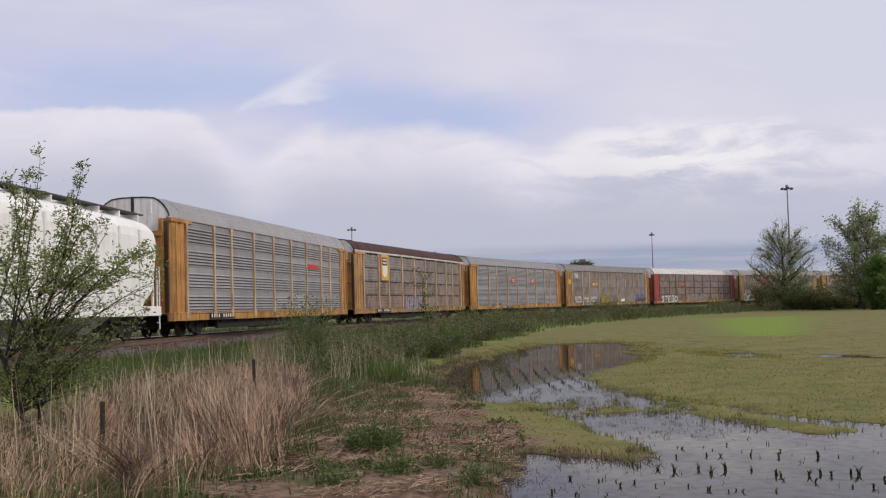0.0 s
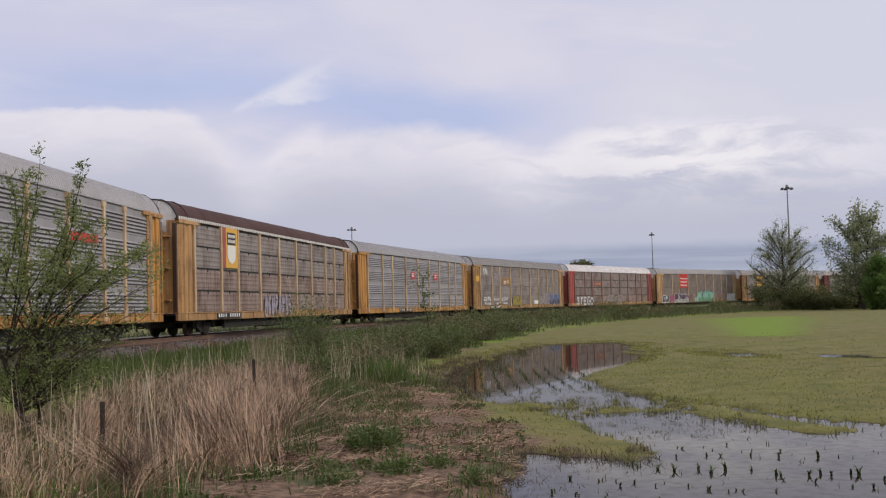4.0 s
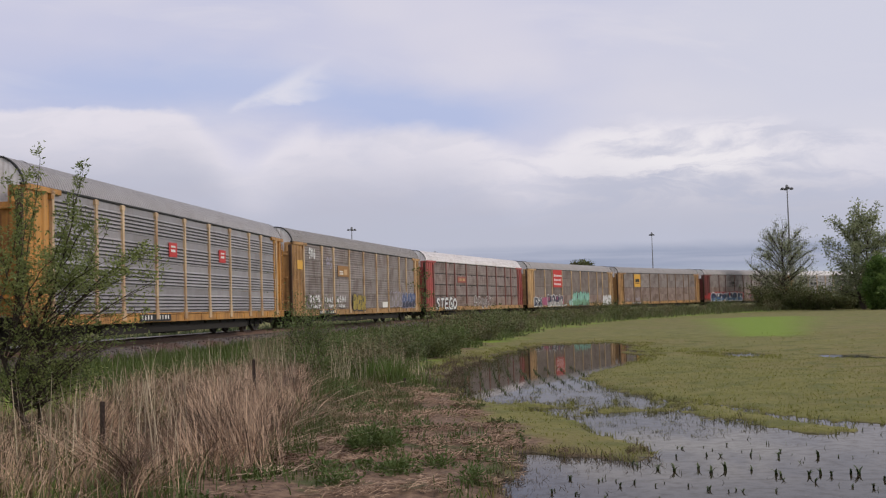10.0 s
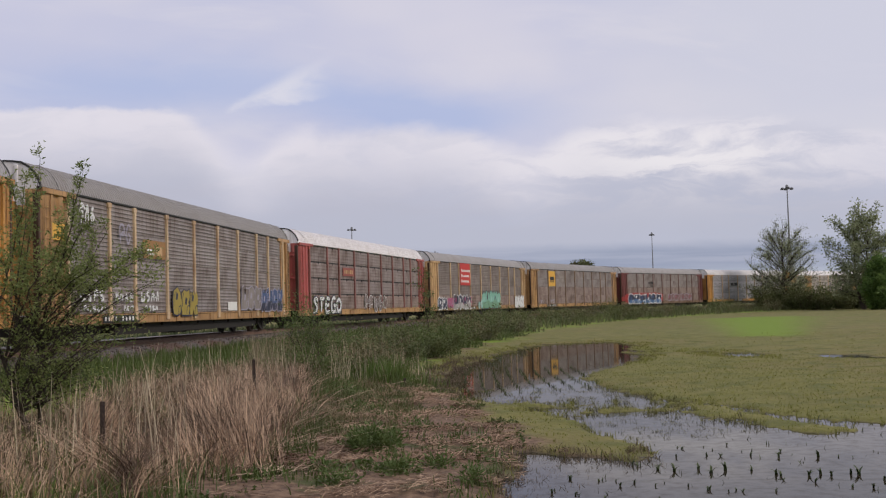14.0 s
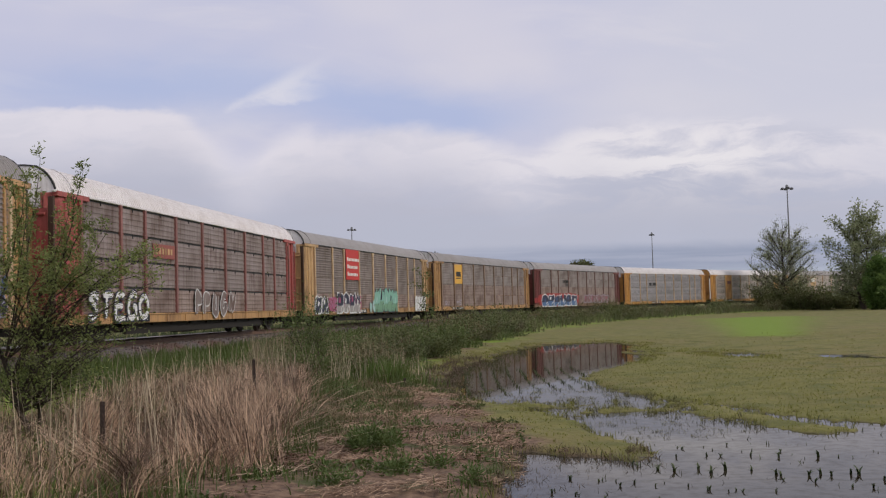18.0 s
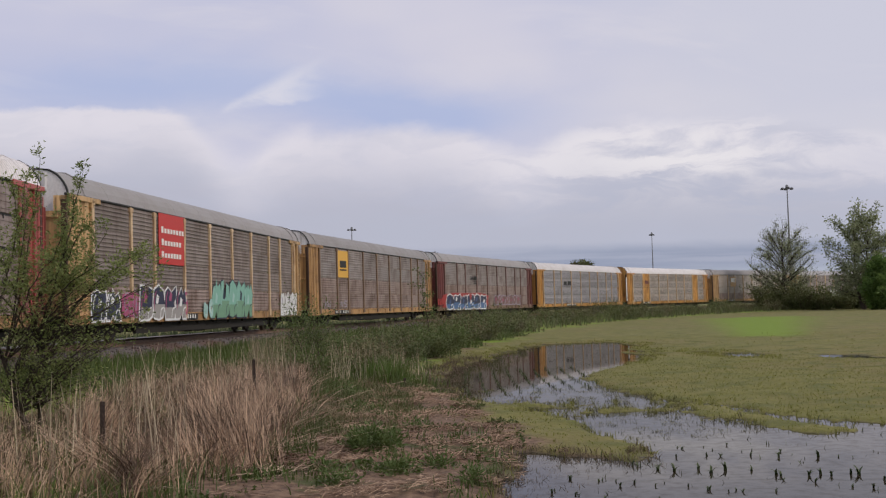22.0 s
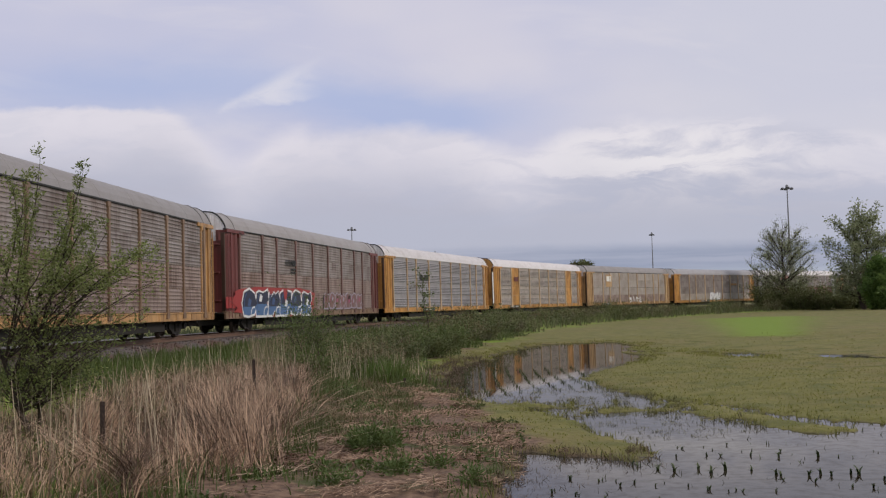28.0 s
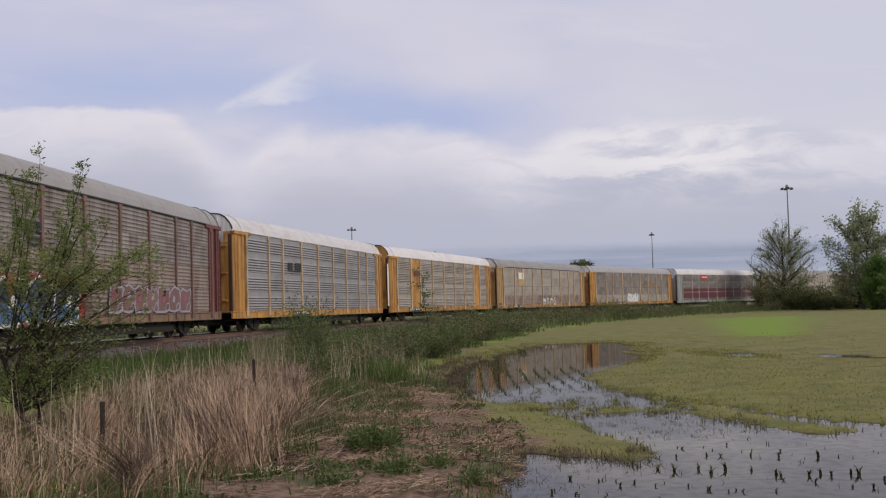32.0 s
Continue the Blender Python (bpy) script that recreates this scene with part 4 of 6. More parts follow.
def patch(pts, y):
    b = Build()
    b.face([(mark_frame(x), y, z) for x, z in pts])
    return b


def spray(car, label):
    """Gives a function that lays one painted form after another under one graffiti part."""
    first = []

    def lay(b, mat):
        ob = hang("sprayed_form" if first else "graffiti", b.mesh("graffiti", mat), first[0] if first else car, None, "" if first else label)
        first.append(ob)
    return lay


def ragged(x0, x1, z0, z1, r):
    """An uneven sprayed ground."""
    cx, cz, out = (x0 + x1) / 2, (z0 + z1) / 2, []
    for k in range(30):
        g = 2 * math.pi * k / 30
        c, q = math.cos(g), math.sin(g)
        out.append((cx + (x1 - x0) / 2 * math.copysign(abs(c) ** 0.5, c) * r.uniform(0.93, 1.05), cz + (z1 - z0) / 2 * math.copysign(abs(q) ** 0.5, q) * r.uniform(0.86, 1.0)))
    return out


def graffiti(car, x0, x1, z0, z1, n, fill, edge, seed, label, stroke=0.07, inner=None, cloud=None, forms=None):
    """A sprayed tag: a row of leaning strokes, with a painted edge where they are filled. No word is meant unless its forms are given."""
    r = random.Random(seed)
    z0, z1 = mark_z(z0), mark_z(z1)
    w, tall = (x1 - x0) / n, z1 - z0
    lay = spray(car, label)
    if cloud:
        lay(patch(ragged(x0 - 0.1, x1 + 0.1, z0, z1, r), PAINT_Y + 0.003), cloud)
    for i in range(n):
        ya = PAINT_Y - 0.0012 * (i % 2)
        cell = w * (1.14 if forms else 0.96 if fill else 0.80)
        wd = (0.17 if forms else 0.22) * min(w * 1.3, tall) if fill else stroke
        pad = wd / 2 + (stroke if fill else 0)
        hz, low = (tall - 2 * pad) * r.uniform(0.88, 1.0), z0 + pad
        ways = forms[i] if forms else [r.choice(SKELETONS)]
        shake = 0.04 if forms else 0.16
        for k, way in enumerate(ways):
            pts = [(x0 + w * i + pad + max(0.12, cell - 2 * pad) * min(1, max(0, u + r.uniform(-shake, shake))) + 0.08 * tall * (v - 0.5),
                    low + hz * min(1, max(0, v + r.uniform(-shake, shake) * 0.7))) for u, v in way]
            if fill:
                lay(ribbon(pts, wd + 2 * stroke, ya - 0.0002 * k), edge)
                lay(ribbon(pts, wd, ya - 0.004 - 0.0002 * k), fill)
                if inner:
                    j = r.randrange(max(1, len(pts) - 2))
                    lay(ribbon([(p[0] + 0.2 * wd, p[1] - 0.15 * wd) for p in pts[j:j + 3]], stroke * 0.7, ya - 0.006), inner)
            else:
                lay(ribbon(pts, wd, ya - 0.0002 * k), edge)
        if not fill and not forms and i % 2 == 0:
            a, h = x0 + w * (i + r.uniform(0, 0.3)), z0 + tall * r.uniform(0.1, 0.7)
            lay(ribbon([(a, h), (a + w * 0.4, h + 0.12 * tall), (a + w * 0.8, h - 0.05 * tall)], wd * 0.8, ya - 0.003), edge)


def block_piece(car, x0, x1, z0, z1, n, fill, low_fill, edge, seed, label, line=0.09, inner=None, ground=None, lap=1.12):
    """A big sprayed piece: crowded block forms with a bold edge, two-tone fill, small marks inside. No word is meant."""
    r = random.Random(seed)
    z0, z1 = mark_z(z0), mark_z(z1)
    w, tall = (x1 - x0) / n, z1 - z0
    lay = spray(car, label)
    if ground:
        lay(patch(ragged(x0 - 0.9, x1 + 0.9, z0, z1 + 0.1, r), PAINT_Y + 0.003), ground)
    for i in range(n):
        ya = PAINT_Y - 0.0006 * (i % 3)
        form = [(u + r.uniform(-0.05, 0.05), v if v < 0.02 else v * r.uniform(0.9, 1.02)) for u, v in BLOCKS[(i * 3 + seed) % 4]]
        ax, wide = x0 + w * i, w * lap
        place = lambda grow_by, cap=1.0: [(ax + wide * 0.5 + (wide + 2 * grow_by) * (u - 0.5) + 0.06 * tall * v, z0 + tall * 0.5 + (tall + 2 * grow_by) * (min(v, cap) - 0.5)) for u, v in form]
        lay(patch(place(0.0), ya), edge)
        lay(patch(place(-line), ya - 0.003), fill)
        if low_fill:
            lay(patch(place(-line, 0.34 + 0.1 * (i % 2)), ya - 0.0045), low_fill)
        cx, cz = ax + wide * r.uniform(0.40, 0.60), z0 + tall * r.uniform(0.48, 0.68)
        lay(patch([(cx - 0.13 * wide, cz - 0.12 * tall), (cx + 0.05 * wide, cz - 0.14 * tall), (cx + 0.14 * wide, cz + 0.05 * tall), (cx - 0.03 * wide, cz + 0.13 * tall)], ya - 0.006), edge if i % 2 else inner or edge)
        lay(ribbon([(ax + 0.62 * wide, z0 + 0.06 * tall), (ax + 0.70 * wide, z0 + 0.30 * tall), (ax + 0.90 * wide, z0 + 0.36 * tall)], line * 0.7, ya - 0.007), edge)
        if inner:
            lay(ribbon([(ax + 0.18 * wide, z0 + 0.3 * tall), (ax + 0.22 * wide, z0 + 0.62 * tall), (ax + 0.36 * wide, z0 + 0.8 * tall)], line * 0.7, ya - 0.008), inner)


def letters_mark(car, x, seed=0, mat="white", size=0.20, z=0.78, n=10):
    """The reporting mark on the sill: a black plate with plain white bars."""
    r = random.Random(seed)
    b = Build()
    b.box(mark_frame(x) - 0.12, mark_frame(x) + n * 0.27 + 0.08, -FACE - 0.066, -FACE - 0.05, z - 0.02, z + size + 0.03, 0.003)
    back = hang("reporting_mark", b.mesh("reporting_mark", "black"), car, None, "black plate with white stencilled bars on the sill")
    for i in range(n):
        if i == 4:
            continue
        b = Build()
        b.box(mark_frame(x) + i * 0.27, mark_frame(x) + i * 0.27 + r.uniform(0.09, 0.14), -FACE - 0.074, -FACE - 0.06, z + 0.04, z + size - 0.01, 0.003)
        hang("stencil_bar", b.mesh("stencil_bar", mat), back)


STYLES = {
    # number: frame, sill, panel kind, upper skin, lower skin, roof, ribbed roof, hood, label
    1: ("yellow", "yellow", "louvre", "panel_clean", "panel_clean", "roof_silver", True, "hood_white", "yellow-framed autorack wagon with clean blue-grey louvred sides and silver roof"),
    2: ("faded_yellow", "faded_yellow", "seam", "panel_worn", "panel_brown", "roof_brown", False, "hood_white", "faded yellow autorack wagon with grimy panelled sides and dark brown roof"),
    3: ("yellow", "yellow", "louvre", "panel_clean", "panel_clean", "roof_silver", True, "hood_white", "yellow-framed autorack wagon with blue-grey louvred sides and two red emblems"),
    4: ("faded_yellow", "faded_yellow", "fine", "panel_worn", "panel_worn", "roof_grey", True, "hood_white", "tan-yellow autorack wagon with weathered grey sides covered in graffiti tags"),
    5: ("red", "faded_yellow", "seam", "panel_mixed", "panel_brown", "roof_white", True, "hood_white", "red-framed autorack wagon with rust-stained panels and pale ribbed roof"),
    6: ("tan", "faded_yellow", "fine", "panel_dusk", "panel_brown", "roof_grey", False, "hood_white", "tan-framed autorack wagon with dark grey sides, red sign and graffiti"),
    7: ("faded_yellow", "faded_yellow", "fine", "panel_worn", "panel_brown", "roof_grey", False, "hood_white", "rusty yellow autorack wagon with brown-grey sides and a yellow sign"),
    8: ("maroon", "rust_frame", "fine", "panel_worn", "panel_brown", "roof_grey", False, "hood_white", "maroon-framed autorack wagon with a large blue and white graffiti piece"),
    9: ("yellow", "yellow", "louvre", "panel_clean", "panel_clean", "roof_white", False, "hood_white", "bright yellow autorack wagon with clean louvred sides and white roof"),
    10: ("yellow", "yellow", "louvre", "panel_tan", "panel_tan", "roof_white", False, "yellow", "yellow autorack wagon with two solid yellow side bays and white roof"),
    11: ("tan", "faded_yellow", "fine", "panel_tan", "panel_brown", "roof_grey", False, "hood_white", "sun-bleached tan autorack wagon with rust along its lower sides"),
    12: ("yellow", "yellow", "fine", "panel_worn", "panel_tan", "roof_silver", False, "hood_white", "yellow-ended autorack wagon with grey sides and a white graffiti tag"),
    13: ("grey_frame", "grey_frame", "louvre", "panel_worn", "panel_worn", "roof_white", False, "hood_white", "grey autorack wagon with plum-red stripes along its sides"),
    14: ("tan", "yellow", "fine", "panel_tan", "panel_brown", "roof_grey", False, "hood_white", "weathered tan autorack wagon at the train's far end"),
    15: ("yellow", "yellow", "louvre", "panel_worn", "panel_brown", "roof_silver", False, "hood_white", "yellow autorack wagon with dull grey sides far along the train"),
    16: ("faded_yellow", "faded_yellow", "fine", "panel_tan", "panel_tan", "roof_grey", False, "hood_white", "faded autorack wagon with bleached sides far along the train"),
}


def autorack(n):
    frame_m, sill_m, kind, skin, skin_low, roof_m, ribbed, hood_m, label = STYLES[n]
    post_m = {5: "faded_red", 7: "rust_frame", 8: "post_drab"}[n] if n in (5, 7, 8) else ("post_tan" if frame_m in ("yellow", "tan", "faded_yellow") else frame_m)
    car = thing("autorack_wagon", label, "railway wagon", "wagons of the moving train")
    hang("roof", cached(("roof", roof_m, ribbed), lambda: roof_mesh(roof_m, ribbed)), car)
    hang("underframe", cached("underframe", underframe_mesh), car)
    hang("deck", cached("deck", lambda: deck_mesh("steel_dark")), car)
    for x, turn in ((-HALF, 0), (HALF, 180)):
        e = pose(x, 0, 0, 0, 0, turn)
        hang("end_hood", cached(("hood", hood_m), lambda: hood_mesh(hood_m)), car, pose(math.copysign(ROOF + 0.02, x), 0, 0, 0, 0, turn), "pale rounded end wall over the doors")
        hang("roof_edge", cached(("rim", turn), lambda: hood_rim_mesh(0.10 if turn else 0.025)), car, pose(math.copysign(ROOF + 0.02, x), 0, 0, 0, 0, turn), "black edging round the roof's end")
        hang("hood_bar", cached("hood_bar", hood_bar_mesh), car, pose(math.copysign(ROOF + 0.02, x), 0, 0, 0, 0, turn), "dark upright bar on the end wall")
        hang("roof_seam", cached(("seam", roof_m), lambda: seam_mesh(roof_m)), car, pose(math.copysign(ROOF - 1.1, x), 0, 0))
        for y, flip in ((-1.44, 0), (1.44, 1)):
            leaf = hang("end_door", cached(("door", frame_m), lambda: door_mesh(frame_m)), car, e @ (pose(0.05, y, 0) if not flip else pose(0.05, y, 0) @ Matrix.Diagonal((1, -1, 1, 1))))
        hang("coupler", cached("coupler", coupler_mesh), car, e)
        add_truck(car, math.copysign(9.75, x))
    for side in (-1, 1):
        hang("side_sill", cached(("sill", sill_m, side), lambda: sill_mesh(sill_m, side)), car)
        for x, turn in ((-HALF + 0.24, 0), (HALF - 0.24, 180)):
            e, sd = pose(x, 0, 0, 0, 0, turn), (side if turn == 0 else -side)
            corner = hang("corner_sheet", cached(("corner", frame_m, sd), lambda: end_post_mesh(frame_m, sd)), car, e)
            hang("eave_bracket", cached(("bracket", frame_m, sd), lambda: bracket_mesh(frame_m, sd)), corner)
            for bx in (0.6, 1.6):
                hang("corner_bar", cached(("bar", frame_m, sd), lambda: corner_bar_mesh(frame_m, sd)), corner, pose(bx, 0, 0))
            hang("door_track", cached(("track", sd), lambda: corner_gap_mesh(sd)), corner, None, "dark recessed door channel")
            hang("ladder", cached(("ladder", frame_m, sd), lambda: ladder_mesh(frame_m, sd)), corner, pose(0.12, 0, 0))
        for p in POSTS:
            x = (p - CAR_PITCH / 2) * (1 if side < 0 else -1)
            hang("post", cached(("post", post_m, kind), lambda: post_mesh(post_m, kind)), car, pose(x, side * FACE, 1.04, 0, 0, 0 if side < 0 else 180))
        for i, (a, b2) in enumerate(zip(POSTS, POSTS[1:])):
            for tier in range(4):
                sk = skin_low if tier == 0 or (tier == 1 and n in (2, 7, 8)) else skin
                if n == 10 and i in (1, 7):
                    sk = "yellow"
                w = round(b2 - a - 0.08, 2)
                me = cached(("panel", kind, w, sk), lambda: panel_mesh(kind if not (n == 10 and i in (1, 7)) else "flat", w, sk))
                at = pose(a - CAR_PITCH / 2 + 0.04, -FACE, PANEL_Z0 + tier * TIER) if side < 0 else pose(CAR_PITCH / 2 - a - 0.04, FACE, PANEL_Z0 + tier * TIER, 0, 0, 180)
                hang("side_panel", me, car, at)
        b = Build()
        y0, y1 = sorted((side * (FACE - 0.05), side * (FACE + 0.05)))
        b.box(-HALF + 0.1, HALF - 0.1, y0, y1, EAVE - 0.055, EAVE + 0.01)
        # some wagons carry the shadow under the eave in the rail's dark colour
        eave_m = "slit" if n in (3, 4, 6, 7, 8, 11) else roof_m
        hang("eave_rail", cached(("eave", eave_m, side), lambda: b.mesh("eave_rail", eave_m)), car)
    keyed_cars.append((car, (n - 1.5) * CAR_PITCH, 9.75))
    return car


def covered_hopper():
    """White covered hopper with sloped ends, roof walk, outlet row and open end platforms."""
    car = thing("hopper_wagon", "clean white covered hopper wagon with a dark roof walkway", "railway wagon", "wagons of the moving train")
    L = 8.9
    b = Build()
    prof = [(-1.56, 1.15), (-1.60, 1.5), (-1.60, 3.75), (-1.52, 4.05), (-1.25, 4.35), (-0.7, 4.55), (0.0, 4.62)]
    prof = prof + [(-y, z) for y, z in prof[-2::-1]]
    rows = []
    for x, cut in ((-L + 0.5, 1.0), (-L + 1.0, 0.35), (-L + 2.2, 0.0), (L - 2.2, 0.0), (L - 1.0, 0.35), (L - 0.5, 1.0)):
        rows.append([(x, y * (1 - 0.02 * cut), max(z, 1.15 + (2.0 * cut)) if z < 3 else z - 0.06 * cut) for y, z in prof])
    b.grid(rows)
    b.face(rows[0][::-1]), b.face(rows[-1])
    hang("body", b.mesh("body", "hopper_white"), car)
    b = Build()
    b.box(-L, L, -1.42, 1.42, 1.0, 1.08)
    hang("floor_plate", b.mesh("floor_plate", "hopper_white"), car)
    for y0, y1 in ((-1.58, -1.42), (1.42, 1.58)):
        b = Build()
        b.box(-L, L, y0, y1, 0.95, 1.3)
        hang("side_sill", b.mesh("side_sill", "hopper_white"), car)
    for k in range(8):
        x = -L + 2.3 + k * (2 * L - 4.6) / 7
        for side in (-1, 1):
            b = Build()
            b.box(x - 0.05, x + 0.05, *sorted((side * 1.59, side * 1.66)), 1.3, 4.0)
            hang("side_stake", b.mesh("side_stake", "hopper_white"), car)
    b = Build()
    for y in (-0.72, 0.72):
        b.box(-L + 0.2, L - 0.2, y - 0.3, y + 0.3, 4.68, 4.73)
    hang("roof_walk", b.mesh("roof_walk", "walk_grey"), car, None, "dark grated walkway on the roof")
    for k in range(10):
        b = Build()
        x = -L + 0.7 + k * (2 * L - 1.4) / 9
        b.box(x - 0.04, x + 0.04, -1.0, 1.0, 4.42, 4.70)
        hang("walk_support", b.mesh("walk_support", "hopper_white"), car)
    for k in range(4):
        b = Build()
        x = -6 + k * 4.0
        b.lathe([(0.02, 4.78), (0.36, 4.76), (0.38, 4.66), (0.38, 4.55)], "z", 16)
        hang("hatch", b.mesh("hatch", "hopper_white"), car, pose(x, 0, 0.02))
    for sx in (-1, 1):
        for side in (-1, 1):
            b = Build()
            y = side * 1.52
            for x in (L - 0.28, L - 0.02):
                b.tube([(sx * x, y, 0.45 if x > L - 0.1 else 1.0), (sx * x, y, 2.75)], [0.025, 0.025], 6)
            for k in range(8):
                b.tube([(sx * (L - 0.28), y, 0.7 + 0.27 * k), (sx * (L - 0.02), y, 0.7 + 0.27 * k)], [0.016, 0.016], 5)
            hang("ladder", b.mesh("ladder", "hopper_white"), car)
            b = Build()
            b.tube([(sx * (L - 0.55), side * 1.45, 1.3), (sx * (L - 0.55), side * 1.45, 3.9)], [0.05, 0.05], 6)
            hang("end_post", b.mesh("end_post", "hopper_white"), car)
        b = Build()
        b.face([(sx * (L - 0.52), -1.5, 3.2), (sx * (L - 2.4), -1.5, 1.1), (sx * (L - 2.4), 1.5, 1.1), (sx * (L - 0.52), 1.5, 3.2)])
        b.face([(sx * (L - 0.55), 1.5, 3.15), (sx * (L - 2.43), 1.5, 1.05), (sx * (L - 2.43), -1.5, 1.05), (sx * (L - 0.55), -1.5, 3.15)])
        hang("slope_sheet", b.mesh("slope_sheet", "tan"), car, None, "rust-brown sloping end sheet")
        hang("coupler", cached("coupler", coupler_mesh), car, pose(sx * L, 0, 0, 0, 0, 0 if sx < 0 else 180))
        add_truck(car, sx * 6.6)
    for k in range(3):
        b = Build()
        x = -4.2 + k * 4.2
        b.grid([[(x - 1.6, -1.1, 1.1), (x + 1.6, -1.1, 1.1), (x + 1.6, 1.1, 1.1), (x - 1.6, 1.1, 1.1)], [(x - 0.4, -0.5, 0.4), (x + 0.4, -0.5, 0.4), (x + 0.4, 0.5, 0.4), (x - 0.4, 0.5, 0.4)]], 0, True)
        b.face([(x - 0.4, -0.5, 0.4), (x - 0.4, 0.5, 0.4), (x + 0.4, 0.5, 0.4), (x + 0.4, -0.5, 0.4)])
        hang("outlet_hopper", b.mesh("outlet_hopper", "hopper_white"), car)
    keyed_cars.append((car, -CAR_PITCH - 9.45, 6.6))
    return car


covered_hopper()
CARS = {n: autorack(n) for n in STYLES}

# ---- what is painted on each wagon
for n, car in CARS.items():
    letters_mark(car, 5.2 if n % 3 else 9.5, n)
sign(CARS[1], "emblem", [(19.9, 21.9, 3.45, 3.74, "sign_red")], "red painted name bar")
sign(CARS[2], "emblem", [(5.85, 6.2, 3.1, 5.0, "red"), (6.25, 7.8, 3.1, 5.0, "sign_yellow"), (6.42, 7.5, 4.2, 4.78, "black")] + [(6.55 + k * 0.15, 6.65 + k * 0.15, z, z + 0.15, "white") for z in (4.54, 4.30) for k in range(6)],
     "yellow panel with a black and white shield")
shield = Build()
shield.face([(mark_frame(6.97 + 0.53 * u), -FACE - 0.079, mark_z(v)) for u, v in ((-1, 4.17), (1, 4.17), (1.02, 3.7), (0.85, 3.5), (0.5, 3.38), (0, 3.3), (-0.5, 3.38), (-0.85, 3.5), (-1.02, 3.7))])
hang("shield", shield.mesh("shield", "white"), CARS[2], None, "white shield on the yellow panel")
dash = Build()
dash.box(0, 0.12, -FACE - 0.066, -FACE - 0.045, EAVE - 0.02, EAVE + 0.10, 0.003)
dash_me = dash.mesh("eave_dash", "white")
for k in range(126):
    hang("eave_dash", dash_me, CARS[2], pose(-ROOF + k * 0.21, 0, 0), "white painted dash" if k == 0 else "")
graffiti(CARS[2], 11.6, 15.9, 0.75, 1.95, 8, None, "spray_lilac", 21, "faint white sprayed tag", 0.15)
for x in (12.35, 18.2):
    sign(CARS[3], "emblem", [(x, x + 0.85, 3.3, 3.88, "sign_red"), (x + 0.2, x + 0.65, 3.5, 3.6, "white"), (x + 0.2, x + 0.65, 3.68, 3.76, "white")], "small red and white emblem")
c4 = CARS[4]
graffiti(c4, 3.3, 4.5, 4.1, 4.8, 3, None, "spray_white", 41, "white sprayed scrawl", 0.10)
graffiti(c4, 6.4, 7.6, 3.55, 4.35, 2, None, "spray_lilac", 42, "pale sprayed scrawl", 0.08)
graffiti(c4, 3.3, 5.2, 1.45, 1.95, 4, None, "spray_white", 43, "white sprayed tag", 0.10)
graffiti(c4, 3.5, 5.2, 1.12, 1.36, 5, None, "spray_white", 141, "small white sprayed scrawl", 0.07)
graffiti(c4, 6.0, 7.6, 1.45, 1.85, 4, None, "spray_white", 44, "white sprayed tag", 0.085)
graffiti(c4, 6.7, 7.6, 1.15, 1.36, 3, None, "spray_white", 142, "small white sprayed scrawl", 0.06)
graffiti(c4, 8.3, 10.2, 1.45, 1.95, 4, None, "spray_white", 45, "pale sprayed tag", 0.09)
graffiti(c4, 8.7, 10.0, 1.14, 1.36, 4, None, "spray_white", 143, "small white sprayed scrawl", 0.06)
block_piece(c4, 11.4, 14.2, 0.9, 2.15, 3, "spray_yellow", None, "spray_navy", 46, "olive-yellow graffiti piece", 0.06, "spray_navy")
block_piece(c4, 19.9, 22.7, 1.1, 2.35, 3, "panel_worn", None, "spray_lilac", 47, "lilac outlined tag", 0.06)
block_piece(c4, 22.8, 26.0, 1.0, 2.3, 4, "spray_blue", "spray_navy", "spray_lilac", 48, "blue graffiti piece", 0.05, "spray_lilac")
sign(c4, "placard", [(18.2, 19.4, 1.1, 1.5, "white")], "white placard")
sign(c4, "emblem", [(8.65, 10.9, 3.15, 3.85, "sign_orange"), (9.0, 9.7, 3.42, 3.5, "white"), (9.0, 9.7, 3.28, 3.36, "white"), (9.9, 10.5, 3.28, 3.62, "tan")], "orange emblem with pale bars")
sign(c4, "placard", [(1.55, 2.35, 3.42, 3.95, "sign_yellow")], "yellow safety placard")
c5 = CARS[5]
graffiti(c5, 2.7, 8.0, 0.74, 2.0, 5, "spray_white", "spray_navy", 51, "large white tag with dark edges", 0.06, None, None, TAG_FORMS)
graffiti(c5, 12.8, 18.2, 0.80, 2.1, 5, "panel_mixed", "spray_white", 52, "pale outlined tag", 0.05)
sign(c5, "emblem", [(8.6, 10.9, 3.2, 3.75, "sign_faded")] + [(8.9 + k * 0.3, 9.08 + k * 0.3, 3.36, 3.6, "tan") for k in range(6)], "faded red emblem")
c6 = CARS[6]
sign(c6, "sign", [(8.3, 11.15, 2.98, 5.0, "sign_red"), ] + [(8.56 + k * 0.31, 8.77 + k * 0.31, z + 0.16, z + 0.16 + (0.26 if k == 0 else 0.19), "white") for z, m in ((4.06, 8), (3.57, 7), (3.08, 7)) for k in range(m)],
     "red sign with three white lines of lettering")
block_piece(c6, 2.2, 4.5, 0.78, 2.0, 2, "spray_navy", None, "spray_white", 61, "black and white graffiti", 0.09, "spray_white")
graffiti(c6, 4.8, 6.3, 0.9, 1.85, 2, "spray_pink", "spray_lilac", 62, "pink graffiti", 0.04, "spray_navy", "spray_pink")
block_piece(c6, 6.2, 11.0, 0.76, 2.2, 4, "spray_navy", "spray_grey", "spray_white", 63, "black graffiti piece with white and pink edges", 0.08, "spray_pink")
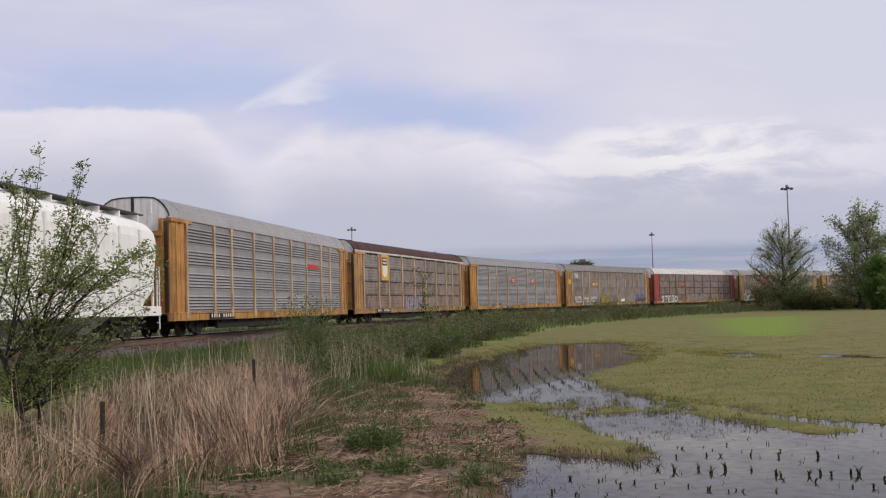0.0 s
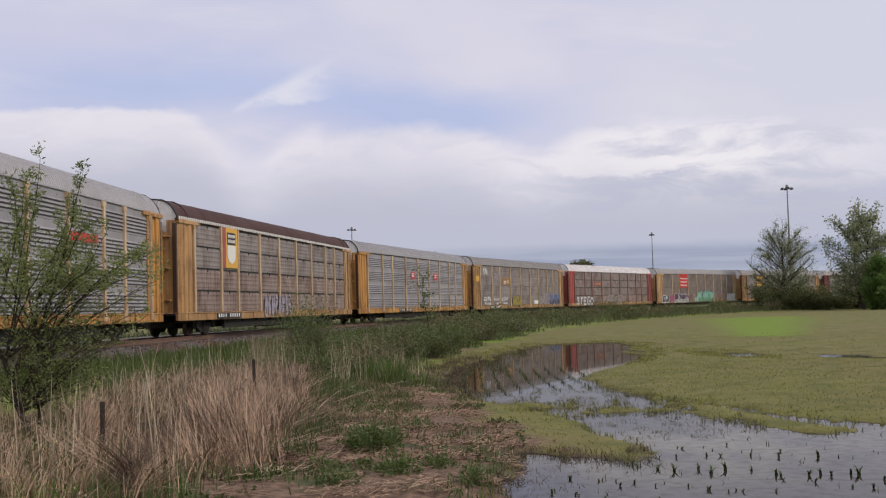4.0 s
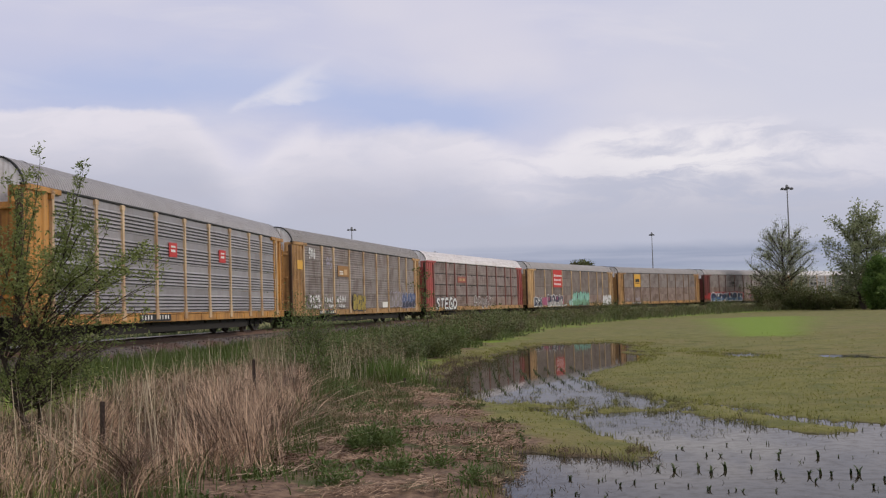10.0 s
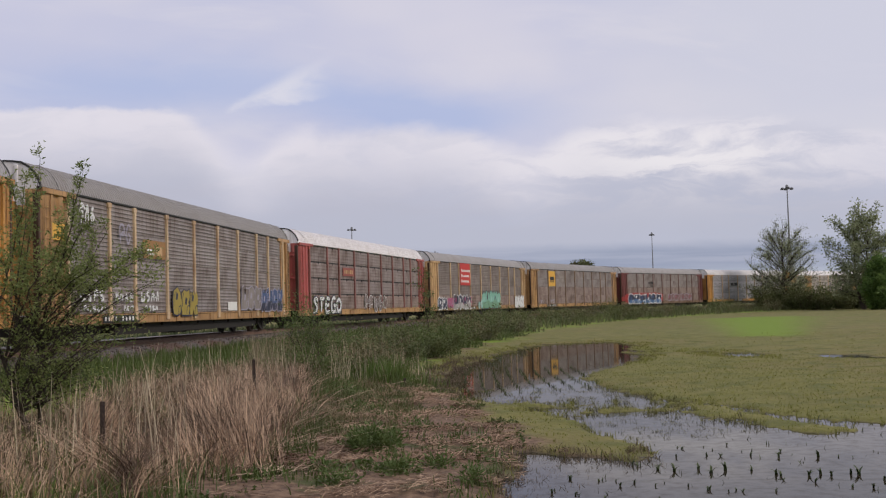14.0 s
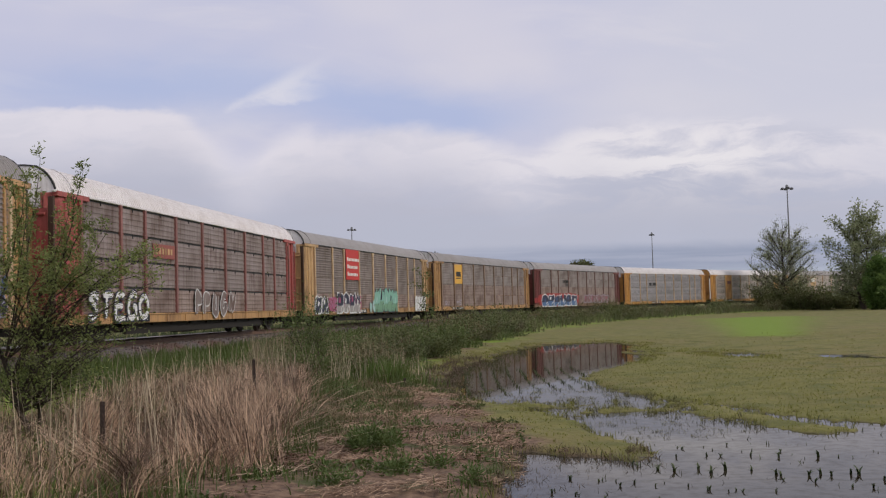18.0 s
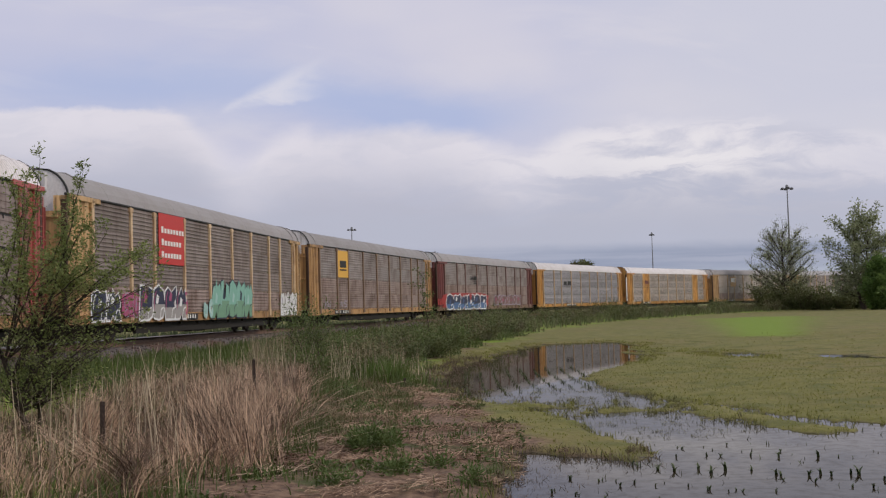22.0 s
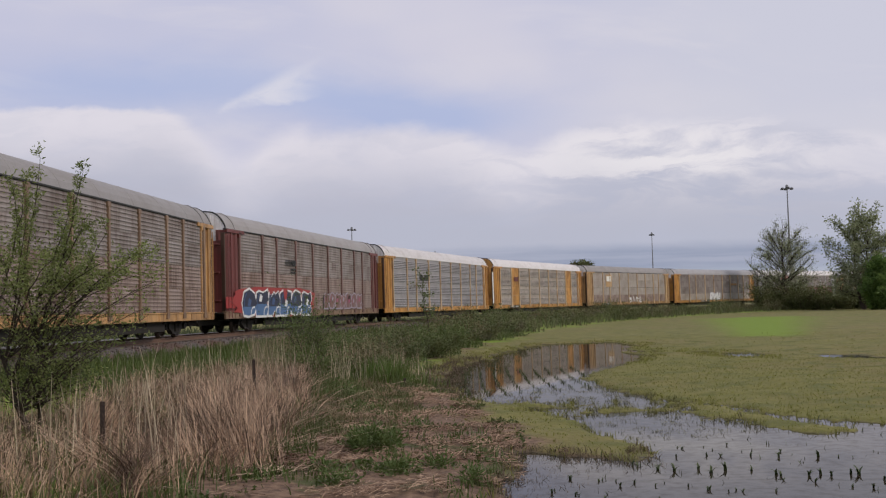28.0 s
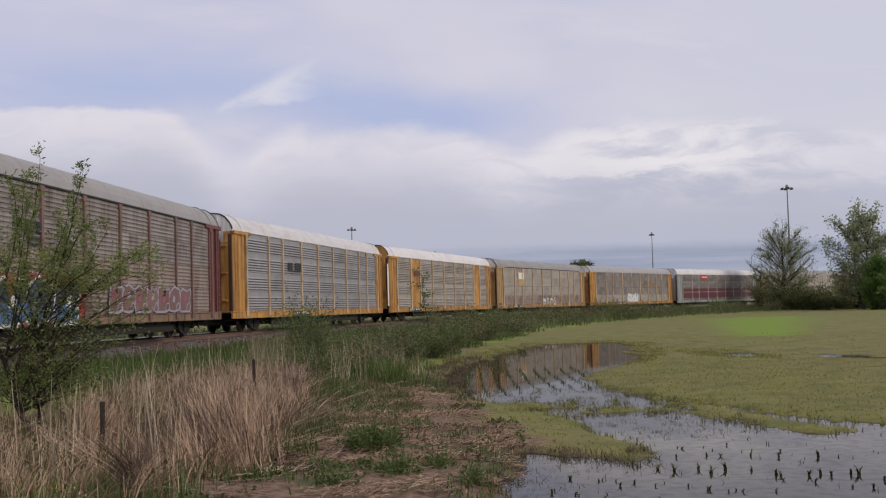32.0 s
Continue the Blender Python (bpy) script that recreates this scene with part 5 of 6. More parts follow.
graffiti(c6, 10.3, 11.4, 0.95, 1.95, 2, None, "spray_pink", 66, "pink sprayed scrawl", 0.10)
block_piece(c6, 14.0, 19.4, 0.74, 2.6, 5, "spray_mint", "spray_green", "spray_navy", 64, "large mint-green graffiti piece with dark edges", 0.06, "spray_aqua", None, 1.2)
graffiti(c6, 13.0, 14.4, 0.78, 1.7, 2, "spray_aqua", "spray_aqua", 67, "pale aqua sprayed flank", 0.05, "spray_white")
graffiti(c6, 14.6, 18.6, 1.28, 1.46, 4, None, "spray_yellow", 68, "yellow sprayed dashes", 0.10)
block_piece(c6, 23.9, 26.6, 0.76, 2.1, 5, "spray_white", None, "spray_grey", 65, "white graffiti block with grey edges", 0.035, "spray_lilac", None, 1.15)
c7 = CARS[7]
sign(c7, "sign", [(5.85, 7.8, 3.1, 4.85, "sign_yellow"), (6.2, 7.45, 3.75, 4.2, "black"), (6.2, 7.45, 3.55, 3.65, "black")], "yellow sign with a black emblem")
graffiti(c7, 3.2, 4.4, 1.15, 1.65, 2, None, "spray_lilac", 71, "small grey tag", 0.06)
graffiti(c7, 6.0, 7.6, 1.15, 1.65, 2, None, "spray_lilac", 72, "small grey tag", 0.06)
c8 = CARS[8]
sign(c8, "graffiti_patch", [(0.8, 1.9, 1.2, 1.75, "spray_red")], "red sprayed patch")
block_piece(c8, 2.5, 13.4, 0.73, 2.25, 6, "spray_navy", "spray_sky", "spray_white", 82, "big navy and blue graffiti piece with thick white edges", 0.11, "spray_blue", "spray_red")
block_piece(c8, 15.8, 23.6, 1.05, 2.15, 7, "post_drab", None, "spray_lilac", 83, "faint lilac graffiti piece", 0.08, "spray_pink")
sign(c8, "emblem", [(9.2, 10.3, z, z + 0.035, "black") for z in (3.52, 3.61, 3.70, 3.79)] + [(10.32, 10.62, 3.52, 3.83, "black"), (10.7, 11.0, 3.52, 3.83, "black"), (10.1, 11.1, 3.30, 3.36, "black"), (10.1, 11.1, 3.14, 3.20, "black")], "small dark emblem of bars")
sign(CARS[9], "emblem", [(8.7, 9.5, 3.3, 3.7, "slit"), (9.9, 11.0, 3.3, 3.72, "black"), (8.7, 11.0, 3.22, 3.28, "black")], "small black emblem")
sign(CARS[10], "emblem", [(6.4, 7.6, 3.55, 4.0, "maroon")], "small dark emblem on the yellow bay")
sign(CARS[10], "reflector_strip", [(0.56, 0.80, 1.2, 4.4, "white")], "white strip on the wagon's corner")
sign(CARS[11], "emblem", [(6.6, 8.5, 3.1, 4.7, "tan"), (6.8, 8.3, 3.8, 4.5, "white")], "pale emblem panel")
graffiti(CARS[11], 14.0, 18.3, 0.95, 1.75, 4, None, "spray_white", 111, "white sprayed tag", 0.12)
block_piece(CARS[12], 12.4, 16.0, 1.0, 2.3, 3, "spray_white", None, "spray_lilac", 121, "white graffiti piece", 0.06)
sign(CARS[12], "emblem", [(19.9, 21.9, 3.3, 3.6, "sign_orange")], "small orange emblem")
sign(CARS[13], "emblem", [(8.7, 11.2, 4.25, 4.92, "sign_red"), (9.1, 10.8, 4.5, 4.66, "white")], "red emblem with a white bar")
sign(CARS[13], "stripe", [(2.6, 26.4, 2.42, 2.85, "stripe_plum"), (2.6, 26.4, 1.4, 2.2, "stripe_plum")], "plum-red stripes along the side")

# ---------------------------------------------------------------- plants
def blades(name, x, y, height, width, lean, seed, mat, curl=0.35, clump=0.0, bend=None):
    """Grass or reed blades: a bent, tapering strip each."""
    r = np.random.RandomState(seed)
    n = len(x)
    z = ground_z(x, y)
    a, t = r.uniform(0, 6.283, n), r.uniform(0, 6.283, n)
    ln = lean * height * np.abs(r.normal(0.6, 0.5, n))
    if clump:
        a = np.where(r.uniform(0, 1, n) < 0.75, 3.1 * waves(x, y, clump, seed + 1) + r.normal(0, 0.5, n), a)
        ln = ln * np.clip(1.0 + 1.2 * waves(x, y, clump * 0.7, seed + 2), 0.1, 2.4)
    if bend is not None:
        a, ln = bend
    dx, dy = np.cos(a) * ln, np.sin(a) * ln
    wx, wy = np.cos(t) * width / 2, np.sin(t) * width / 2
    v = np.empty((n, 6, 3))
    for i, (k, w) in enumerate(((0.0, 1.0), (0.5, 0.8), (1.0, 0.25))):
        b = k ** (1 + curl * 2)
        h = z + height * k * (1 - 0.25 * np.minimum(1, lean) * k) - (0.02 if i == 0 else 0)
        v[:, 2 * i] = np.stack([x + dx * b - wx * w, y + dy * b - wy * w, h], -1)
        v[:, 2 * i + 1] = np.stack([x + dx * b + wx * w, y + dy * b + wy * w, h], -1)
    f = np.array([(0, 1, 3, 2), (2, 3, 5, 4)])
    return soup(name, v.reshape(-1, 3), (np.arange(n)[:, None, None] * 6 + f[None]).reshape(-1, 4), mat)


def leaves(name, at, size, seed, mat, slim=0.4, up=0.3, fold=0.15):
    """Pointed leaves at given places, each a folded diamond."""
    r = np.random.RandomState(seed)
    n = len(at)
    way = r.normal(0, 1, (n, 3))
    way[:, 2] = way[:, 2] * 0.6 + up
    way /= np.linalg.norm(way, axis=1)[:, None]
    side = np.cross(way, r.normal(0, 1, (n, 3)))
    side /= np.linalg.norm(side, axis=1)[:, None]
    nrm = np.cross(way, side)
    s = (size * r.uniform(0.6, 1.3, n))[:, None]
    v = np.stack([at, at + way * s * 0.45 + side * s * slim * 0.5 + nrm * s * fold, at + way * s, at + way * s * 0.45 - side * s * slim * 0.5 + nrm * s * fold], 1)
    f = (np.arange(n)[:, None] * 4 + np.arange(4)[None])
    return soup(name, v.reshape(-1, 3), f, mat)


def grow(b, start, way, length, radius, depth, r, tips, spread=0.6, sag=0.0, forks=(3, 4), shrink=0.68, keep=0.35):
    """A limb in bent steps with limbs of its own; records the places where leaves sit."""
    steps = 4
    pts, p, w = [Vector(start)], Vector(start), Vector(way).normalized()
    for i in range(steps):
        w = (w + Vector((r.uniform(-1, 1), r.uniform(-1, 1), r.uniform(-0.6, 0.8) - sag)) * 0.16).normalized()
        p = p + w * (length / steps)
        pts.append(p.copy())
    rad = [radius * (1 - 0.6 * i / steps) for i in range(steps + 1)]
    b.tube(pts, rad, 6 if depth > 1 else 4)
    if depth <= 1:
        for q in pts[1:]:
            tips.append(tuple(q))
    if depth == 0:
        return
    for k in range(r.randint(*forks)):
        t = r.uniform(keep, 1.0)
        i = min(steps - 1, int(t * steps))
        q = pts[i].lerp(pts[i + 1], t * steps - i)
        side = Vector((r.uniform(-1, 1), r.uniform(-1, 1), r.uniform(-0.35, 0.9)))
        grow(b, q, (w * (1 - spread) + side * spread), length * shrink * r.uniform(0.75, 1.1), radius * (1 - 0.6 * t) * 0.62, depth - 1, r, tips, spread, sag, forks, shrink, keep * 0.6)


def cloud_of(tips, per, spread, r):
    t = np.repeat(np.array(tips), per, 0)
    return t + r.normal(0, spread, t.shape)


def zed(x, y):
    return float(ground_z(x, y)[0])


def sapling():
    """The young many-stemmed tree beside the camera's view: upright plumes above, wide feathery sprays below."""
    x, y = -5.3, 14.0
    z = zed(x, y)
    root = thing("sapling", "young many-stemmed willow tree with fresh narrow green leaves", "tree", at=pose(x, y, z))
    r = random.Random(12)
    b, tips = Build(), []
    trunks = []
    for bx, by, lean, top, rad in ((0.06, 0.0, -0.62, 1.75, 0.045), (0.05, 0.15, -0.02, 1.9, 0.026)):
        pts = [Vector((bx + lean * (t / 8) ** 0.9 + r.uniform(-0.02, 0.02), by + r.uniform(-0.03, 0.03), -0.05 + top * t / 8)) for t in range(9)]
        b.tube(pts, [rad * (1 - 0.07 * t) for t in range(9)], 8)
        trunks.append(pts)
    # tops of the upright plumes, then reaching sprays: x, y, height, leaf spread
    ends = [(0.11, 0.1, 3.66, 0.5), (0.74, -0.2, 3.46, 0.5), (-0.12, 0.2, 3.36, 0.5), (0.42, 0.3, 3.05, 0.7), (0.05, -0.3, 2.95, 0.7), (-0.34, 0.3, 3.36, 0.5),
            (-0.85, -0.2, 2.8, 0.7), (0.66, 0.1, 2.80, 0.7), (1.05, -0.2, 2.65, 0.8), (1.34, 0.2, 2.40, 0.8), (1.62, -0.3, 2.17, 0.8), (1.50, 0.4, 2.02, 0.9),
            (0.95, -0.4, 2.1, 0.9), (-1.1, 0.3, 2.3, 0.9), (-0.6, -0.5, 2.2, 0.9), (0.25, 0.5, 2.35, 0.9), (0.5, -0.6, 2.3, 0.9), (-0.2, -0.6, 2.5, 0.9)]
    for k in range(12):
        ends.append((r.uniform(-1.2, 1.0), r.uniform(-0.6, 0.6), r.uniform(0.85, 2.0), 0.9))
    for k in range(18):
        ends.append((r.uniform(0.2, 1.5), r.uniform(-0.7, 0.7), 1.15 + 0.075 * k + r.uniform(-0.15, 0.15), 0.95))
    for ex, ez in ((1.36, 1.80), (1.30, 1.52), (1.32, 1.30), (1.08, 1.22), (0.9, 1.08), (0.6, 1.0), (1.0, 1.62), (0.3, 0.9)):
        ends.append((ex, r.uniform(-0.5, 0.3), ez, 0.8))
    for k in range(12):
        ends.append((r.uniform(-0.9, 0.9), r.uniform(-0.5, 0.4), r.uniform(0.45, 0.95), 0.85))
    for k, (ex, ey, ez, wide) in enumerate(ends):
        ex = min(ex, 1.55 - 0.50 * max(0, ez - 2.2)) if k > 17 else ex
        trunk = trunks[k % 2]
        base = trunk[min(8, max(2, int((ez - 0.5) * 3.0)) if ez < 2.6 else 5 + k % 4)]
        tip = Vector((ex, ey, ez))
        out = 0.62 if ez > 2.4 else 0.42
        knee = Vector((base.x * (1 - out) + ex * out, base.y * 0.5 + ey * 0.5, base.z + (ez - base.z) * (0.45 if ez > 2.4 else 0.75)))
        pts = []
        for i in range(11):
            t = i / 10
            q = base * (1 - t) ** 2 + knee * 2 * t * (1 - t) + tip * t * t
            pts.append(q + Vector((r.uniform(-1, 1), r.uniform(-1, 1), r.uniform(-1, 1))) * 0.018)
        b.tube(pts, [(0.014 if ez > 2.2 else 0.008) * (1 - t / 10.5) ** 0.9 + 0.002 for t in range(11)], 5)
        for i in range(1 if ez > 2.2 else 3, 11):
            tips += [tuple(pts[i])]
            for _ in range(2 if ez > 2.2 or i % 2 else 1):
                w = (pts[min(10, i + 1)] - pts[i - 1]).normalized() * (0.8 if wide < 0.8 else 0.5) + Vector((r.uniform(-1, 1), r.uniform(-1, 1), r.uniform(-0.5, 0.7))) * wide
                grow(b, pts[i], w, 0.42 * (1.3 - i / 12) * wide ** 0.7, 0.0028, 1, r, tips, 0.55, 0.0, (1, 3), 0.6, 0.2)
    hang("branchwork", b.mesh("branchwork", "bark"), root, None, "thin dark brown stems and twigs")
    rr = np.random.RandomState(3)
    pts = cloud_of(tips, 2, 0.028, rr)[::1]
    pts = pts[rr.uniform(0, 1, len(pts)) < np.where(pts[:, 2] > 1.9, 0.62, 0.27)]
    top = np.array([q for q in tips if q[2] > 2.0])
    pts = np.concatenate([pts, cloud_of(top, 1, 0.04, rr)])
    hang("foliage", leaves("foliage", pts, 0.058, 4, "sapling_leaf", 0.36, 0.35), root, None, "small pointed fresh leaves")


sapling()


def whip_sapling(x, y, height, seed):
    """A single thin stem on the bank with a few leaves near its top."""
    root = thing("sapling", "thin young tree with a few leaves on the grassy bank", "tree", at=pose(x, y, zed(x, y)))
    r, rr = random.Random(seed), np.random.RandomState(seed)
    b, tips = Build(), []
    stem = [Vector((0.10 * math.sin(i * 0.7) + r.uniform(-0.02, 0.02), r.uniform(-0.03, 0.03), -0.05 + height * i / 8)) for i in range(9)]
    b.tube(stem, [0.018 * (1 - i / 9) + 0.004 for i in range(9)], 6)
    for i in range(4, 9):
        for _ in range(3):
            grow(b, stem[i], (r.uniform(-1, 1), r.uniform(-1, 1), r.uniform(0.1, 0.9)), 0.40 * r.uniform(0.6, 1.1), 0.006, 1, r, tips, 0.5, 0.0, (1, 3), 0.6, 0.2)
    hang("stem", b.mesh("stem", "bark"), root)
    hang("foliage", leaves("foliage", cloud_of(tips, 3, 0.05, rr), 0.09, seed, "shoot_leaf", 0.45, 0.3), root)


whip_sapling(-0.70, 41.0, 3.0, 221)


def crown_tree(name, x, y, label, height, width, seed, leaf, trunk_r, low, belly, limbs, per, leaf_size, spread, leads=1):
    """A tree whose limbs bend up and out to the skin of an uneven crown; belly: height share at which it is widest."""
    root = thing(name, label, "tree", at=pose(x, y, zed(x, y)))
    r, rr = random.Random(seed), np.random.RandomState(seed)
    b, tips = Build(), []
    stems = []
    for q in range(leads):
        off = (q - (leads - 1) / 2) * width * 0.22
        stem = [Vector((off * min(1, i / 3) + r.uniform(-0.15, 0.15), r.uniform(-0.2, 0.2), -0.2 + height * 0.72 * i / 8)) for i in range(9)]
        b.tube(stem, [trunk_r * (1 - i / 9) + 0.03 for i in range(9)], 8)
        stems.append(stem)
    for k in range(limbs):
        h = low + (1 - low) * ((k + r.uniform(0, 1)) / limbs)
        a = k * 2.399 + r.uniform(-0.3, 0.3)
        e = (h - belly) / ((1 - belly) if h > belly else (belly - low + 0.12))
        reach = width / 2 * max(0.01, 1 - abs(e) ** 2.7) ** 0.42 * r.uniform(0.5, 1.05) * (1 + 0.12 * math.sin(3 * a + seed))
        end = Vector((math.cos(a) * reach, math.sin(a) * reach, h * height * r.uniform(0.95, 1.03)))
        stem = stems[k % leads]
        f = min(0.72, max(0.14, h * (0.5 + 0.25 * h))) / 0.72 * 8
        i = min(7, int(f))
        q = stem[i].lerp(stem[i + 1], min(1, f - i))
        knee = q.lerp(end, 0.5) + Vector((0, 0, -0.10 * (end - q).length if h < 0.6 else 0.04 * height))
        pts = [q * (1 - t) ** 2 + knee * 2 * t * (1 - t) + end * t * t + Vector((r.uniform(-1, 1), r.uniform(-1, 1), r.uniform(-1, 1))) * 0.10 for t in [m / 6 for m in range(7)]]
        pts[0] = q
        b.tube(pts, [trunk_r * 0.36 * (1.15 - h) * (1 - m / 7) + 0.022 for m in range(7)], 5)
        for m in range(2, 7):
            tips.append(tuple(pts[m]))
            for _ in range(2):
                w = (pts[m] - pts[m - 1]).normalized() * 0.6 + Vector((r.uniform(-1, 1), r.uniform(-1, 1), r.uniform(-0.4, 0.9))) * 0.7
                grow(b, pts[m], w, width * 0.13 * r.uniform(0.7, 1.2), 0.03, 1, r, tips, 0.6, 0.0, (2, 4), 0.62, 0.2)
    hang("trunk", b.mesh("trunk", "bark"), root, None, "grey-brown trunk and limbs")
    hang("crown", leaves("crown", cloud_of(tips, per, spread, rr), leaf_size, seed, leaf, 0.6, 0.2), root, None, "spring leaves in loose clusters")
    return root


crown_tree("tree", 51.3, 165.0, "broad spreading tree with dark limbs and thin spring leaf", 12.0, 10.2, 31, "tree_leaf", 0.42, 0.14, 0.46, 60, 2, 0.17, 0.14)
crown_tree("tree", 57.4, 150.0, "tall upright tree with loose clusters of grey-green leaf", 13.4, 8.4, 37, "tree_leaf", 0.20, 0.14, 0.62, 36, 2, 0.34, 0.26, 2)
crown_tree("tree", 57.9, 145.0, "short dense tree with bright fresh leaf", 6.6, 4.2, 41, "bright_leaf", 0.14, 0.05, 0.35, 26, 3, 0.34, 0.26)
crown_tree("tree", 50.0, 400.0, "round dark tree beyond the railway", 16.6, 10.0, 43, "bush_leaf", 0.4, 0.30, 0.74, 40, 7, 0.6, 0.45)


def bush(x, y, h, w, seed, leaf="brush_leaf", n=700, size=0.11, label="low leafy bush on the grassy bank"):
    z = zed(x, y)
    root = thing("bush", label, "bush", "bushes along the bank", at=pose(x, y, z))
    r, rr = random.Random(seed), np.random.RandomState(seed)
    b, tips = Build(), []
    for k in range(16):
        a = r.uniform(0, 6.28)
        q = r.uniform(0, 0.35) * w
        grow(b, (math.cos(a) * q, math.sin(a) * q, -0.03), (math.cos(a) * 0.55 * w / h, math.sin(a) * 0.55 * w / h, 1.0), h * r.uniform(0.55, 0.8), 0.006 * h, 1, r, tips, 0.6, 0.0, (3, 5), 0.55, 0.1)
    hang("branchwork", b.mesh("branchwork", "bark"), root)
    per = max(1, n // max(1, len(tips)))
    hang("foliage", leaves("foliage", cloud_of(tips, per, 0.09 * h + 0.02, rr), size, seed, leaf, 0.5, 0.35), root)


def along(side, s0, s1, step, jitter, seed):
    r = random.Random(seed)
    s = s0
    while s < s1:
        x, y, _ = on_line(s + r.uniform(-0.4, 0.4) * step, side + r.uniform(-jitter, jitter))
        yield x, y, r
        s += step * r.uniform(0.8, 1.2)


# shrubs that stand out on the ditch bank
bush(-3.36, 27.4, 2.0, 0.6, 201, "shoot_leaf", 5200, 0.055, "green shoots of a bush on the ditch bank")
bush(-3.1, 26.6, 0.9, 1.4, 211, "bank_leaf", 2600, 0.07, "low leafy bush among dry stalks")
bush(-2.0, 27.6, 1.0, 1.5, 212, "scrub_leaf", 2400, 0.07, "low leafy bush among dry stalks")
bush(-0.75, 40.5, 1.45, 2.4, 202, "bank_leaf", 4200, 0.09, "dark rounded bush at the field's edge")
bush(-1.9, 41.5, 1.5, 2.2, 203, "brush_leaf", 3600, 0.09)
bush(-2.8, 36.0, 1.3, 2.4, 204, "bank_leaf", 3600, 0.08)
bush(-1.6, 34.0, 1.15, 1.8, 213, "brush_leaf", 3000, 0.08)
bush(1.7, 57.0, 1.5, 2.8, 205, "brush_leaf", 3000, 0.12)
bush(0.2, 52.0, 1.4, 2.6, 206, "scrub_leaf", 2800, 0.11)
bush(19.3, 128.0, 2.0, 2.6, 207, "bush_leaf", 1800, 0.16, "dark bush standing before the hedge")
bush(4.2, 68.0, 1.4, 3.2, 208, "brush_leaf", 2600, 0.13)
bush(-0.2, 47.0, 1.3, 2.2, 214, "bank_leaf", 3000, 0.09)
k = 0
for x, y, r in along(8.6, 86, 196, 3.6, 1.6, 7):
    k += 1
    bush(x, y, r.uniform(1.3, 2.1), r.uniform(2.4, 3.6), 300 + k, r.choice(["brush_leaf", "bush_leaf", "scrub_leaf"]), 1300, 0.15)
r = random.Random(8)
for i in range(22):
    k += 1
    bush(47.6 + i * 1.25, 163.0 + r.uniform(-2, 2) - i * 0.35, r.uniform(2.0, 3.6) + (0.6 if i < 7 else 0.0), r.uniform(2.8, 4.2), 300 + k, "bush_leaf", 2600, 0.28, "dense dark hedge bush below the trees")


def scatter(n, seed, x0, x1, y0, y1, keep):
    r = np.random.RandomState(seed)
    x, y = r.uniform(x0, x1, n), r.uniform(y0, y1, n)
    k = keep(x, y, r)
    return x[k], y[k]


def stuff(name, label, category, me):
    return thing(name, label, category, kind="stuff", me=me)


REED_BED = [(-9.5, 9.0), (-8.6, 14.2), (-6.4, 15.6), (-6.0, 17.5), (-6.3, 22.5), (-5.2, 27.8), (-3.9, 27.0), (-3.3, 24.0), (-2.6, 19.0), (-2.2, 14.0), (-2.9, 9.0)]
rs = np.random.RandomState(11)
x, y = scatter(66000, 61, -10, -1.4, 8, 29, lambda x, y, r: (inside(x, y, REED_BED) + 0.35 * waves(x, y, 1.6, 12) > 0.0) & (r.uniform(0, 1, len(x)) < 0.10 + 0.34 * waves(x, y, 0.6, 13)))
stuff("reed_bed", "bed of dead tan reeds and dry grass, bent and tangled", "reeds",
      blades("reed_bed", x, y, rs.uniform(0.10, 0.58, len(x)) * (0.80 + 0.5 * waves(x, y, 0.9, 14)) * np.interp(x, [-5.5, -3.4], [0.62, 1.0]), rs.uniform(0.005, 0.013, len(x)), 1.7, 62, "dry_blade", 0.12, 0.9))
x, y = scatter(1500, 63, -9.5, -2.2, 10, 27, lambda x, y, r: inside(x, y, REED_BED) > 0.1)
stuff("tall_stalks", "tall thin bleached stalks standing above the reeds", "reeds",
      blades("tall_stalks", x[:170], y[:170], rs.uniform(0.6, 1.3, 170), np.full(170, 0.013), 0.2, 64, "pale_stalk", 0.2))
x, y = scatter(400, 185, -6.4, -2.6, 10.2, 15.5, lambda x, y, r: inside(x, y, REED_BED) > 0.0)
stuff("near_stalks", "stout bleached stalks standing before the reeds", "reeds",
      blades("near_stalks", x[:90], y[:90], rs.uniform(0.55, 1.15, 90), rs.uniform(0.010, 0.017, 90), 0.16, 186, "pale_stalk", 0.2))
x, y = scatter(14000, 86, -9.6, -1.8, 9, 28, lambda x, y, r: inside(x, y, REED_BED) > -0.25)
stuff("fallen_reeds", "long dead reeds bent over and lying across each other", "reeds",
      blades("fallen_reeds", x[:7000], y[:7000], rs.uniform(0.25, 0.75, 7000), rs.uniform(0.007, 0.015, 7000), 1.9, 87, "dry_blade", 0.05, 1.4))
# tussocks: blades that spring from one foot and fall the same way
rt = np.random.RandomState(95)
cx, cy = scatter(900, 96, -9.4, -2.0, 9.5, 27, lambda x, y, r: inside(x, y, REED_BED) > -0.1)
cx, cy = cx[:300], cy[:300]
per = 65
a0, far_off, tall = rt.normal(0.4, 1.5, len(cx)), rt.uniform(0.1, 1.2, len(cx)), np.interp(cx, [-5.5, -3.4], [0.6, 1.0]) * rt.uniform(0.28, 0.92, len(cx)) * np.where(rt.uniform(0, 1, len(cx)) < 0.4, 1.0, 0.75)
rad, ang = np.abs(rt.normal(0, 0.09, (len(cx), per))), rt.uniform(0, 6.28, (len(cx), per))
tx, ty = cx[:, None] + rad * np.cos(ang), cy[:, None] + rad * np.sin(ang)
